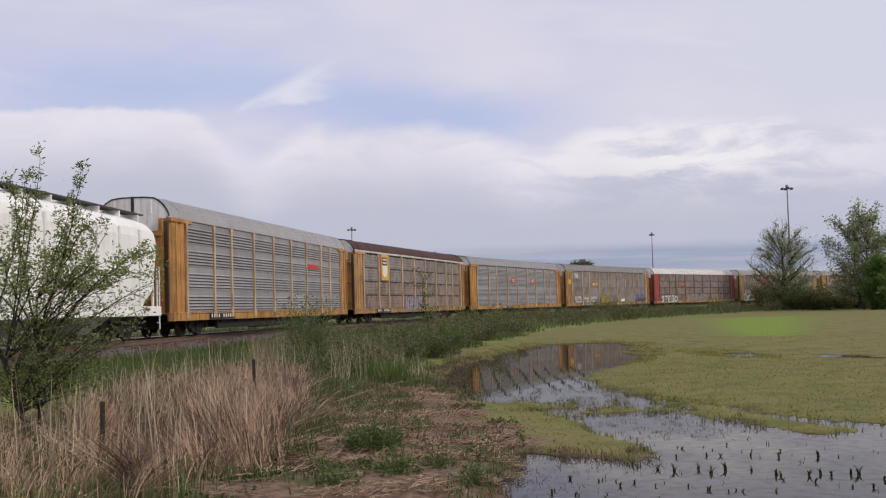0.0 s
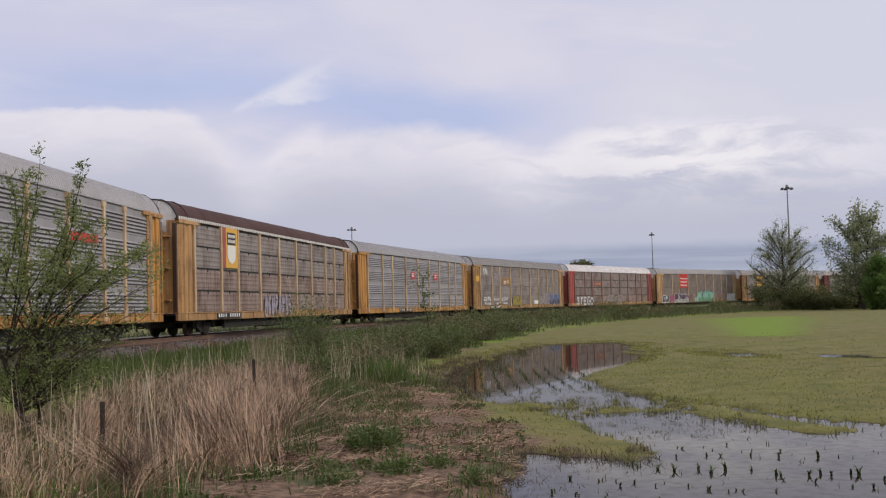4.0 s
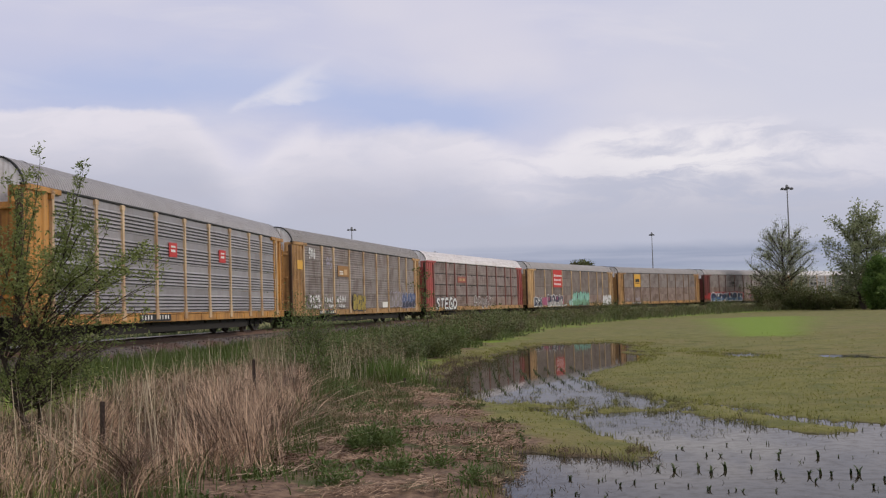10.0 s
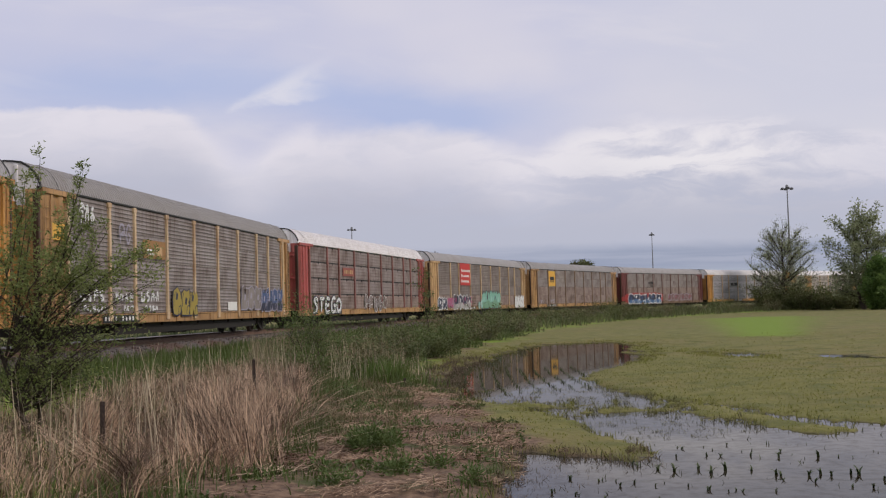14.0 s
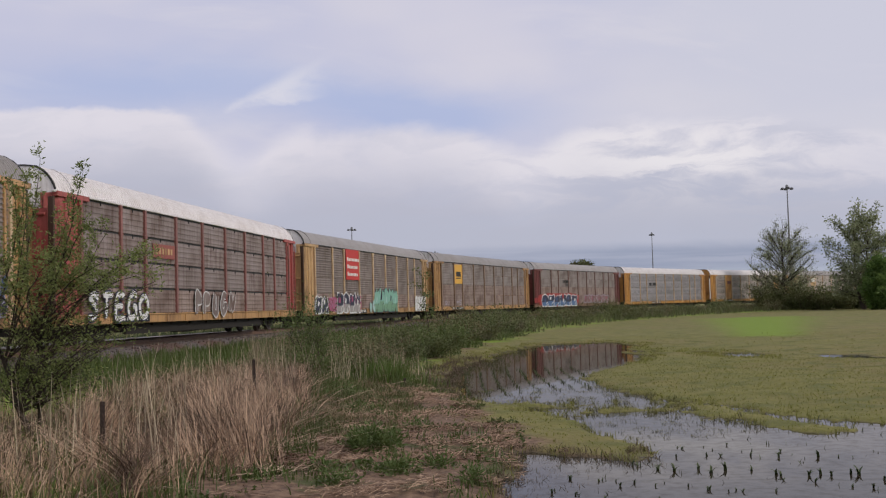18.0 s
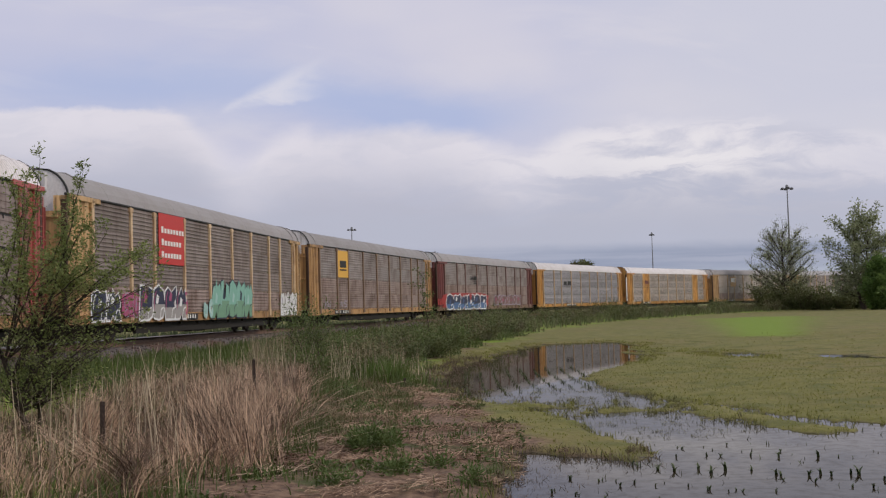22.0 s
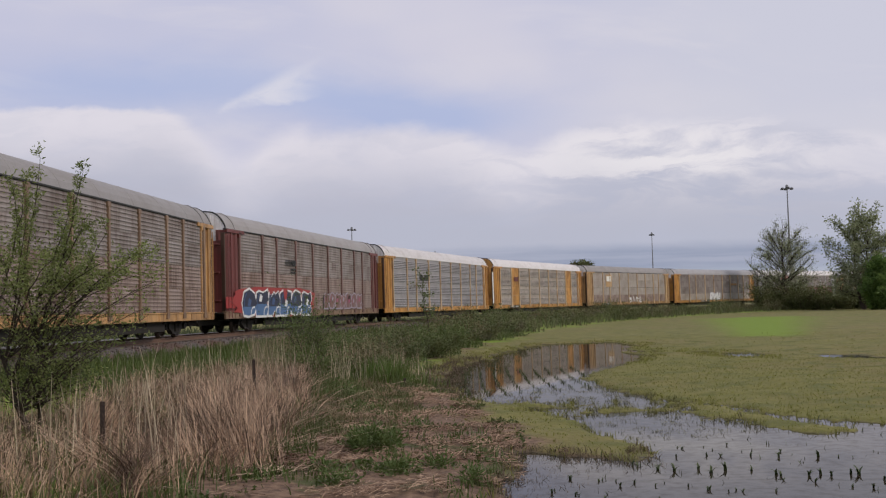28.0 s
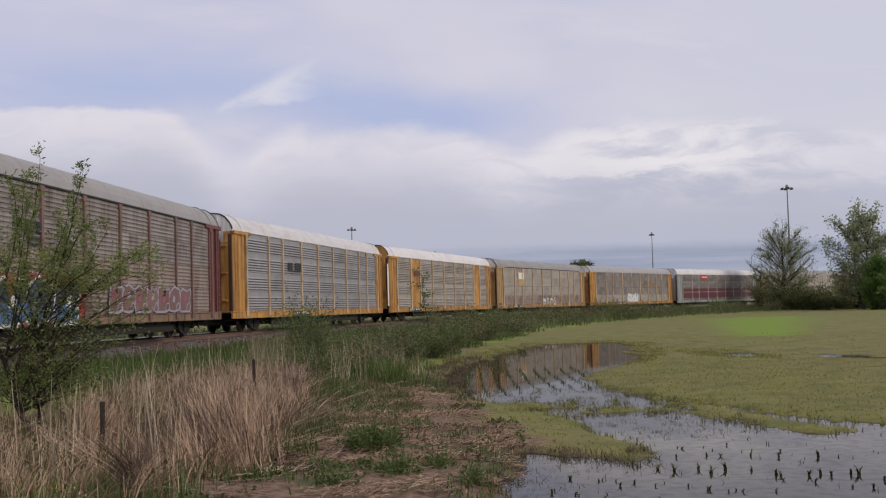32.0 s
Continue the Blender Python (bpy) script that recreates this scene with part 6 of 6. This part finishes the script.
th = tall[:, None] * rt.uniform(0.5, 1.0, (len(cx), per))
bx = np.cos(a0)[:, None] * far_off[:, None] + 0.38 * np.cos(ang) * rt.uniform(0.2, 1, ang.shape)
by = np.sin(a0)[:, None] * far_off[:, None] + 0.38 * np.sin(ang) * rt.uniform(0.2, 1, ang.shape)
stuff("reed_tussocks", "tussocks of dead tan reed fallen over in sheaves", "reeds",
      blades("reed_tussocks", tx.ravel(), ty.ravel(), th.ravel(), rt.uniform(0.005, 0.013, th.size), 0.5, 97, "dry_blade", 0.08, 0.0,
             (np.arctan2(by, bx).ravel(), (np.hypot(bx, by) * th).ravel())))
# great sheaves of reed beside the bare ground, their stems fanned and leaning back over the bed
rt = np.random.RandomState(131)
foot = np.array([(-2.25, 12.1, 0.95, 2.7), (-2.5, 12.9, 1.0, 2.2), (-2.85, 11.6, 0.7, 3.0), (-2.5, 14.2, 0.9, 2.6), (-2.9, 13.6, 1.0, 1.2), (-3.2, 15.4, 0.9, 2.4), (-2.6, 16.4, 0.85, 2.8), (-4.2, 13.0, 0.85, 0.6), (-3.6, 17.6, 0.8, 2.0)])
n = 420
cx, cy, tall, a0 = (np.repeat(foot[:, i], n) for i in range(4))
size = len(cx)
th, turn = tall * rt.uniform(0.35, 1.0, size), a0 + rt.normal(0, 0.75, size)
stuff("reed_sheaves", "tall sheaves of dead reed leaning over the bed", "reeds",
      blades("reed_sheaves", cx + rt.normal(0, 0.17, size), cy + rt.normal(0, 0.17, size), th, rt.uniform(0.006, 0.015, size), 0.5, 132, "dry_blade", 0.06, 0.0, (turn, th * np.abs(rt.normal(0.34, 0.24, size)))))
x, y = scatter(26000, 65, -10, -1.5, 9, 29, lambda x, y, r: (inside(x, y, REED_BED) + 0.5 > 0) & (waves(x, y, 1.3, 15) > 0.15))
stuff("reed_undergrowth", "young green grass between the dead reeds", "grass", blades("reed_undergrowth", x, y, rs.uniform(0.12, 0.42, len(x)), np.full(len(x), 0.014), 0.5, 66, "green_blade"))

# bank between the reeds and the track
x, y = scatter(90000, 67, -16, 6, 20, 75, lambda x, y, r: (lambda d: (d > 2.75) & (d < 11.5 + 1.2 * waves(x, y, 4, 16)) & (inside(x, y, REED_BED) < 0.2))(off_track(x, y)))
stuff("bank_grass", "lush green grass on the railway bank", "grass", blades("bank_grass", x, y, rs.uniform(0.15, 0.42, len(x)), rs.uniform(0.015, 0.035, len(x)), 0.4, 68, "green_blade"))
WEEDS = [(-4.5, 26.2), (-6.6, 40.0), (-7.5, 50.0), (-2.5, 50.0), (-1.2, 38.0), (-1.9, 27.5)]
x, y = scatter(90000, 69, -9, 4, 23, 62, lambda x, y, r: (lambda d: (inside(x, y, WEEDS) > -0.4) & (waves(x, y, 1.6, 17) + r.normal(0, 0.3, len(x)) > 0.1))(off_track(x, y)))
stuff("bank_weeds", "dry brown weed stalks among the bank grass", "weeds", blades("bank_weeds", x, y, rs.uniform(0.15, 1.0, len(x)) * (0.75 + 0.35 * waves(x, y, 2.2, 71)), rs.uniform(0.008, 0.018, len(x)), 0.35, 70, "weed_stalk", 0.2))
# bunches of pale stalks and a stand of vivid marsh grass by the ditch
rt = np.random.RandomState(141)
foot = np.array([(-2.45, 25.6, 1.0), (-2.15, 26.5, 1.1), (-1.75, 25.4, 0.85), (-1.1, 28.0, 0.9), (-2.9, 27.2, 1.05), (-1.45, 27.4, 0.8), (-0.8, 29.5, 0.7), (-3.3, 24.8, 0.9), (-3.7, 25.6, 1.0), (-4.3, 27.0, 1.0), (-2.6, 31.0, 1.2), (-1.9, 30.0, 1.1), (-3.6, 32.0, 1.2)])
cx, cy, tall = (np.repeat(foot[:, i], 26) for i in range(3))
size = len(cx)
stuff("stalk_bunches", "bunches of pale dry stalks standing along the ditch", "weeds",
      blades("stalk_bunches", cx + rt.normal(0, 0.2, size), cy + rt.normal(0, 0.3, size), tall * rt.uniform(0.25, 1.1, size) ** 1.3, rt.uniform(0.007, 0.017, size), 0.25, 142, "pale_stalk", 0.2))
cx, cy = np.repeat([-1.35, -1.0, -1.65, -3.0, -2.4], 220), np.repeat([25.3, 26.2, 26.6, 24.2, 23.6], 220)
tall = np.repeat([0.85, 0.5, 0.7, 0.35, 0.3], 220)
size = len(cx)
stuff("marsh_grass", "stand of vivid green marsh grass at the ditch's end", "grass",
      blades("marsh_grass", cx + rt.normal(0, 0.26, size), cy + rt.normal(0, 0.3, size), tall * rt.uniform(0.3, 1.0, size), rt.uniform(0.012, 0.025, size), 0.5, 143, "vivid_blade", 0.3))
x, y = scatter(12000, 144, -6, 0.5, 23, 50, lambda x, y, r: (inside(x, y, WEEDS) > -0.5) & (waves(x, y, 1.1, 145) > 0.15))
z = ground_z(x, y)
core = np.repeat(np.stack([x, y, z], -1), 5, 0)
core[:, 2] += rt.uniform(0.02, 0.45, len(core)) * np.repeat(0.7 + 0.4 * waves(x, y, 2.0, 146), 5)
core[:, :2] += rt.normal(0, 0.06, (len(core), 2))
stuff("bank_herbs", "tangle of low leafy weeds on the bank", "weeds", leaves("bank_herbs", core, 0.085, 147, "bank_leaf", 0.4, 0.5))
x, y = scatter(70000, 71, -12, 70, 60, 210, lambda x, y, r: (lambda d: (d > 4) & (d < 11.5 + waves(x, y, 6, 18)))(off_track(x, y)))
stuff("far_bank_grass", "rough green and brown growth along the far bank", "grass", blades("far_bank_grass", x[:30000], y[:30000], rs.uniform(0.3, 0.95, len(x))[:30000], np.full(len(x), 0.07)[:30000], 0.35, 72, "brush_leaf"))

# added dark growth on the far side of the track, and broad-leaved weeds on the bare ground
rr = np.random.RandomState(91)
# these blades are added to stand for the shade under the wagons
far = np.array([on_line(a, -b)[:2] for a, b in zip(rr.uniform(24, 170, 9000), rr.uniform(9.2, 12.5, 9000))])
stuff("trackside_weeds", "dark rank weeds on the far side of the track", "weeds", blades("trackside_weeds", far[:, 0], far[:, 1], rr.uniform(0.45, 1.0, 9000), np.full(9000, 0.09), 0.35, 92, "corn"))
x, y = scatter(2600, 93, -4, 1.0, 10, 24, lambda x, y, r: (waves(x, y, 1.9, 23) + r.normal(0, 0.3, len(x)) > 0.6) & (flood(x, y) < -0.1))
z = ground_z(x, y)
core = np.repeat(np.stack([x, y, z + 0.02], -1), 9, 0) + rr.normal(0, 0.035, (9 * len(x), 3)) * (1, 1, 0.5)
stuff("broadleaf_weeds", "low broad-leaved green weeds on the bare ground", "weeds", leaves("broadleaf_weeds", core, 0.06, 94, "green_blade", 0.6, 0.5))



def weed_clump(x, y, w, h, seed, n):
    """A low rosette-like clump of broad leaves on the bare ground."""
    root = thing("weed_clump", "low clump of broad green weed leaves on bare ground", "weed", "weed clumps on the bare ground", at=pose(x, y, zed(x, y)))
    r = random.Random(seed)
    rr = np.random.RandomState(seed)
    b, tips = Build(), []
    for k in range(24):
        a, q = r.uniform(0, 6.28), w / 2 * r.uniform(0.1, 1.0)
        p = (math.cos(a) * q, math.sin(a) * q)
        top = (p[0] * 1.15, p[1] * 1.15, h * (1.05 - (2 * q / w) ** 2 * 0.7) * r.uniform(0.6, 1.0))
        b.tube([(p[0], p[1], -0.02), (p[0] * 1.05, p[1] * 1.05, top[2] * 0.6), top], [0.005, 0.004, 0.002], 4)
        tips += [(p[0] * (1 + 0.15 * t), p[1] * (1 + 0.15 * t), top[2] * t) for t in (0.3, 0.6, 0.9)]
    hang("stems", b.mesh("stems", "clump_leaf"), root)
    hang("foliage", leaves("foliage", cloud_of(tips, n // len(tips), 0.05, rr), 0.06, seed, "clump_leaf", 0.4, 0.5), root)


weed_clump(-0.9, 13.8, 0.62, 0.27, 401, 2000)
weed_clump(-1.15, 14.5, 0.5, 0.16, 411, 700)
weed_clump(-0.45, 16.1, 0.4, 0.09, 402, 300)
weed_clump(-0.60, 12.0, 0.40, 0.14, 403, 500)
weed_clump(-1.4, 11.9, 0.3, 0.07, 404, 200)
weed_clump(-0.15, 12.5, 0.3, 0.08, 406, 250)
weed_clump(0.25, 11.6, 0.3, 0.10, 407, 250)
weed_clump(-1.5, 18.6, 0.6, 0.10, 408, 400)
weed_clump(-2.0, 21.0, 0.9, 0.20, 409, 800)
weed_clump(-1.2, 11.2, 0.4, 0.07, 410, 300)

# field
def on_field(x, y, r):
    return (flood(x, y) < -0.02) & (off_track(x, y) > 10.5) & (inside(x, y, REED_BED) < -0.2)


x, y = scatter(26000, 73, -2, 13, 10, 34, lambda x, y, r: on_field(x, y, r) & ((x > 1.2) | (y > 23) | ((x > 0.0) & (y > 16) & (r.uniform(0, 1, len(x)) < 0.7))))
stuff("field_grass", "short olive field grass along the water's edge", "grass", blades("field_grass", x, y, rs.uniform(0.02, 0.055, len(x)), rs.uniform(0.010, 0.022, len(x)), 1.6, 74, "olive_blade"))
x, y = scatter(9000, 75, -2, 30, 34, 62, lambda x, y, r: on_field(x, y, r) & (r.uniform(0, 1, len(x)) < (62 - y) / 28))
stuff("far_field_grass", "short olive grass over the field", "grass", blades("far_field_grass", x, y, rs.uniform(0.02, 0.045, len(x)), rs.uniform(0.03, 0.05, len(x)), 1.6, 76, "olive_blade"))

# drowned grass along the shore and over the shallows
x, y = scatter(110000, 98, -0.5, 9.5, 10, 40, lambda x, y, r: (lambda f: (f > -0.12) & (f < 0.05 + 0.16 * np.clip((y - 15) / 3, 0, 1) * np.clip((28 - y) / 3, 0, 1) + r.normal(0, 0.05, len(x))) & (waves(x, y, 0.6, 25) + r.normal(0, 0.4, len(x)) > 0.1))(flood(x, y)))
stuff("shore_grass", "drowned olive grass along the ragged water's edge", "grass", blades("shore_grass", x, y, 0.06 + rs.uniform(0.0, 0.07, len(x)), rs.uniform(0.006, 0.014, len(x)), 0.9, 99, "olive_blade"))

x, y = scatter(60000, 101, -2, 11, 34, 58, lambda x, y, r: (lambda f: (f > -0.5) & (f < 0.25 + r.normal(0, 0.15, len(x))) & (r.uniform(0, 1, len(x)) < 0.5))(flood(x, y)))
stuff("far_shore_grass", "thin olive grass fringing the far side of the water", "grass", blades("far_shore_grass", x, y, 0.05 + rs.uniform(0.0, 0.06, len(x)), rs.uniform(0.015, 0.03, len(x)), 1.0, 102, "olive_blade"))

x, y = scatter(60000, 151, -1.6, 3.2, 22, 40, lambda x, y, r: (lambda f: (f > -0.35) & (f < 0.75 - 0.35 * np.clip(x, 0, 3) + r.normal(0, 0.15, len(x))) & (waves(x, y, 0.7, 152) + r.normal(0, 0.4, len(x)) > 0.25))(flood(x, y)))
stuff("drowned_weeds", "brown drowned weeds in the shallow end of the water", "weeds", blades("drowned_weeds", x, y, 0.07 + rs.uniform(0.0, 0.10, len(x)), rs.uniform(0.008, 0.018, len(x)), 0.7, 153, "drowned_stalk"))

x, y = scatter(9000, 154, 0.4, 2.6, 9.5, 14.6, lambda x, y, r: (lambda f: (f > -0.2) & (f < 0.95) & (waves(x, y, 0.5, 155) + r.normal(0, 0.35, len(x)) - 1.1 * f > -0.15))(flood(x, y)))
stuff("shore_litter", "brown broken weed stalks standing in the near shallows", "weeds", blades("shore_litter", x, y, 0.05 + rs.uniform(0.0, 0.08, len(x)), rs.uniform(0.005, 0.012, len(x)), 1.1, 156, "drowned_stalk"))
x, y = scatter(30000, 157, -3.6, -0.6, 14, 25.5, lambda x, y, r: (waves(x, y, 1.2, 158) + r.normal(0, 0.35, len(x)) > 0.1 + 0.5 * np.clip(x + 1.8, 0, 2) + 0.6 * np.clip((16.5 - y) / 2, 0, 1)))
stuff("rough_grass", "rough grass, half dead and half green, round the bare ground", "grass", blades("rough_grass", x, y, rs.uniform(0.06, 0.3, len(x)), rs.uniform(0.006, 0.013, len(x)), 0.8, 159, "rough_blade"))

# trampled straw and green shoots on the bare ground
BARE = [(-3.2, 9.5), (-3.4, 20.0), (-2.6, 25.5), (-0.8, 25.5), (0.5, 21.0), (0.9, 15.6), (1.3, 13.6), (0.85, 12.4), (0.6, 9.5)]
x, y = scatter(90000, 77, -4, 2, 9.5, 27, lambda x, y, r: (inside(x, y, BARE) + 0.3 * waves(x, y, 1.0, 19) > 0) & (waves(x, y, 1.4, 22) + r.normal(0, 0.25, len(x)) > 0.1 + 0.5 * np.clip((12.2 - y) / 1.0, 0, 1)) & (flood(x, y) < 0.08))


def straws(name, x, y, seed, mat, long=1.0):
    r = np.random.RandomState(seed)
    n = len(x)
    z = np.maximum(ground_z(x, y), 0.0) + r.uniform(0.005, 0.07, n)
    a, ln, w, tilt = r.uniform(0, 6.283, n), r.uniform(0.03, 0.15, n) * long, r.uniform(0.002, 0.005, n), r.normal(0.05, 0.16, n)
    dx, dy = np.cos(a) * ln / 2, np.sin(a) * ln / 2
    ox, oy = -np.sin(a) * w, np.cos(a) * w
    v = np.stack([np.stack([x + sx * dx + so * ox, y + sx * dy + so * oy, z + (sx * 0.5 + 0.5) * ln * np.abs(tilt) + (0.004 if so > 0 else 0.0)], -1) for sx, so in ((-1, -1), (1, -1), (1, 1), (-1, 1))], 1)
    return soup(name, v.reshape(-1, 3), np.arange(n)[:, None] * 4 + np.arange(4)[None], mat)


stuff("straw_litter", "flattened brown straw and broken reed on bare ground", "straw", straws("straw_litter", x, y, 78, "litter"))
x, y = scatter(5200, 161, -3.2, -0.9, 11.2, 17.5, lambda x, y, r: (waves(x, y, 1.1, 162) + r.normal(0, 0.3, len(x)) > 0.5 * np.clip(x + 1.9, -1, 2)))
stuff("flattened_reed", "pale broken reed lying flat beside the reed bed", "straw", straws("flattened_reed", x, y, 163, "pale_straw", 1.6))
x, y = scatter(40000, 79, -4.5, 2, 9.5, 28, lambda x, y, r: (waves(x, y, 1.7, 20) + r.normal(0, 0.3, len(x)) > 0.62) & (x < 0.7) & (flood(x, y) < -0.05) & (inside(x, y, BARE) > -0.8))
stuff("ground_shoots", "patches of low green weeds in the straw", "weeds", blades("ground_shoots", x, y, rs.uniform(0.04, 0.17, len(x)), rs.uniform(0.012, 0.025, len(x)), 0.6, 80, "green_blade"))


def crop_mesh(seed):
    """A drowned young crop plant: a few arching dark leaves."""
    r = random.Random(seed)
    b = Build()
    for k in range(r.randint(4, 7)):
        a, h, o = r.uniform(0, 6.28), r.uniform(0.07, 0.13), r.uniform(0.03, 0.11)
        ca, sa = math.cos(a), math.sin(a)
        w = r.uniform(0.014, 0.026)
        rows = [[(ca * o * t * t - sa * w * q, sa * o * t * t + ca * w * q, h * (t - 0.35 * t * t) * 1.4 - 0.02) for q in (-1 + 0.75 * t, 1 - 0.75 * t)] for t in (0, 0.33, 0.66, 1.0)]
        b.grid(rows)
    return b.mesh("crop_plant", "corn")


crop_kinds = [crop_mesh(900 + i) for i in range(6)]
r = random.Random(17)


def crop_plant(x, y, size):
    if float(flood(np.array([x]), np.array([y]))[0]) > 0.04:
        ob = thing("crop_plant", "small dark drowned crop plant standing in the water", "plant", "drowned crop plants", at=pose(x, y, 0.0, 0, 0, r.uniform(0, 360)), me=r.choice(crop_kinds))
        ob.scale = [size * 0.85] * 3


# the drowned rows: from, to, how many, least and greatest size
for ax, ay, bx, by, many, small, great in ((2.0, 12.9, 4.9, 11.5, 17, 0.75, 1.15), (2.7, 13.5, 4.6, 13.5, 6, 0.6, 1.0), (1.2, 12.2, 3.2, 10.9, 16, 0.4, 0.7), (0.9, 11.4, 2.4, 10.4, 14, 0.35, 0.6),
                                           (3.4, 11.6, 4.8, 10.6, 6, 0.5, 0.8), (1.6, 13.4, 3.8, 14.6, 7, 0.3, 0.55), (2.6, 14.8, 5.0, 13.0, 9, 0.25, 0.5)):
    for i in range(many):
        k = (i + r.uniform(0.05, 0.95)) / many
        crop_plant(ax + (bx - ax) * k + r.uniform(-0.12, 0.12), ay + (by - ay) * k + r.uniform(-0.18, 0.18), r.uniform(small, great))
# ragged small tufts over the shallows
rt = np.random.RandomState(181)
cx, cy = scatter(1500, 182, 0.4, 4.8, 15.5, 25.5, lambda x, y, r: (flood(x, y) > -0.02) & (waves(x, y, 0.9, 183) + r.normal(0, 0.3, len(x)) > 0.05))
per = 12
x, y = np.repeat(cx, per) + rt.normal(0, 0.05, len(cx) * per), np.repeat(cy, per) + rt.normal(0, 0.07, len(cx) * per)
stuff("shallow_tufts", "small ragged tufts of brown and olive grass in the shallows", "grass", blades("shallow_tufts", x, y, 0.06 + rt.uniform(0.0, 0.07, len(x)), rt.uniform(0.006, 0.014, len(x)), 0.9, 184, "shallow_blade"))
# curved rows of stubble under the far water
x, y = [], []
for k in range(9):
    for i in range(70):
        t = i / 69
        x.append(0.35 + k * 0.40 + 0.25 * t + 0.14 * (1 - t) ** 3 + r.uniform(-0.03, 0.03)), y.append(23.8 + 9.0 * t + k * 0.12 + r.uniform(-0.1, 0.1))
x, y = np.array(x), np.array(y)
k = (flood(x, y) > 0.05) & (np.random.RandomState(2).uniform(0, 1, len(x)) < 0.75)
stuff("stubble_rows", "curved rows of dark crop stubble in the water", "stubble", blades("stubble_rows", x[k], y[k], np.full(k.sum(), 0.13), np.full(k.sum(), 0.032), 0.5, 82, "corn"))
x, y = scatter(5000, 83, 0, 9, 10, 40, lambda x, y, r: (flood(x, y) > 0.0) & (waves(x, y, 1.3, 21) > 0.25) & (r.uniform(0, 1, len(x)) < 0.5))
stuff("water_tufts", "scattered dark tufts poking out of the water", "grass", blades("water_tufts", x, y, rs.uniform(0.07, 0.12, len(x)), np.full(len(x), 0.02), 0.5, 84, "corn"))

# ---------------------------------------------------------------- fence posts and light masts
def fence_post(x, y, h, tilt):
    root = thing("fence_post", "rusty steel fence post leaning among dead reeds", "fence post", "fence posts", at=pose(x, y, zed(x, y) - 0.1, tilt, tilt * 0.6, 20))
    b = Build()
    b.box(-0.028, 0.028, -0.006, 0.006, 0, h, 0.002)
    b.box(-0.006, 0.006, 0.004, 0.045, 0, h, 0.002)
    hang("stake", b.mesh("stake", "post_steel"), root)
    b = Build()
    for k in range(int(h / 0.06)):
        b.box(-0.012, 0.012, -0.014, -0.005, 0.05 + k * 0.06, 0.075 + k * 0.06, 0.002)
    hang("studs", b.mesh("studs", "post_steel"), root)


fence_post(-3.90, 12.4, 0.76, 0.5)
fence_post(-3.33, 19.0, 0.90, -0.6)
fence_post(-3.5, 39.0, 1.1, 1.0)
fence_post(-0.95, 24.4, 0.32, 3.0)


def light_mast(x, y, h, wide):
    root = thing("light_mast", "tall grey steel yard light mast with a ring of lamps", "light mast", "yard light masts", at=pose(x, y, zed(x, y) - 0.1))
    b = Build()
    b.tube([(0, 0, 0), (0, 0, h * 0.5), (0, 0, h)], [0.30, 0.21, 0.12], 10)
    hang("pole", b.mesh("pole", "mast"), root)
    b = Build()
    b.tube([(-wide, 0, h - 0.3), (wide, 0, h - 0.3)], [0.09, 0.09], 6)
    b.tube([(0, -wide, h - 0.3), (0, wide, h - 0.3)], [0.09, 0.09], 6)
    b.lathe([(0.02, h + 0.7), (0.3, h + 0.6), (0.4, h), (0.3, h - 0.4)], "z", 10)
    hang("cross_arm", b.mesh("cross_arm", "mast"), root)
    for dx, dy in ((-1, 0), (1, 0), (0, 1), (0, -1)):
        b = Build()
        b.lathe([(0.05, 0.35), (0.3, 0.25), (0.5, -0.15), (0.42, -0.25)], "z", 10)
        hang("lamp_head", b.mesh("lamp_head", "lamp_head"), root, pose(dx * wide, dy * wide, h - 0.35))


light_mast(85.8, 270.0, 29.4, 1.15)
light_mast(84.4, 440.0, 29.4, 0.7)
light_mast(-30.5, 366.0, 29.4, 1.1)
light_mast(-4.0, 540.0, 29.6, 1.3)


# ---------------------------------------------------------------- movement
def train_at(t):
    """How far along the track the coupling behind the first autorack stands."""
    w = t / 32
    return 82.984 + 100 * (-2.233417 * w + 0.117159 * w ** 2 - 0.189533 * w ** 3 + 0.09021 * w ** 4)


def car_pose(s, reach):
    ax, ay, _ = on_line(s - reach)
    bx, by, _ = on_line(s + reach)
    return pose((ax + bx) / 2, (ay + by) / 2, TRAIN_Z, 0, 0, math.degrees(math.atan2(by - ay, bx - ax)))


def motions():
    times = [float(t) for t in range(33)]
    for car, offset, reach in keyed_cars:
        walk(car, [(t, car_pose(train_at(t) + offset, reach)) for t in times])
    # wheels turn with the way run, under a quarter turn from row to row
    steps = [i / 15 for i in range(481)]
    turns = [math.degrees(-(train_at(0) - train_at(t)) / WHEEL_R) for t in steps]
    for wheel, wx in keyed_wheels:
        walk(wheel, [(t, pose(wx, 0, WHEEL_R, 0, a, 0)) for t, a in zip(steps, turns)])
    walk(clouds, [(0.0, pose(*EYE)), (16.0, pose(*EYE, 0, 0, 0.52)), (32.0, pose(*EYE, 0, 0, 1.0))])


motions()
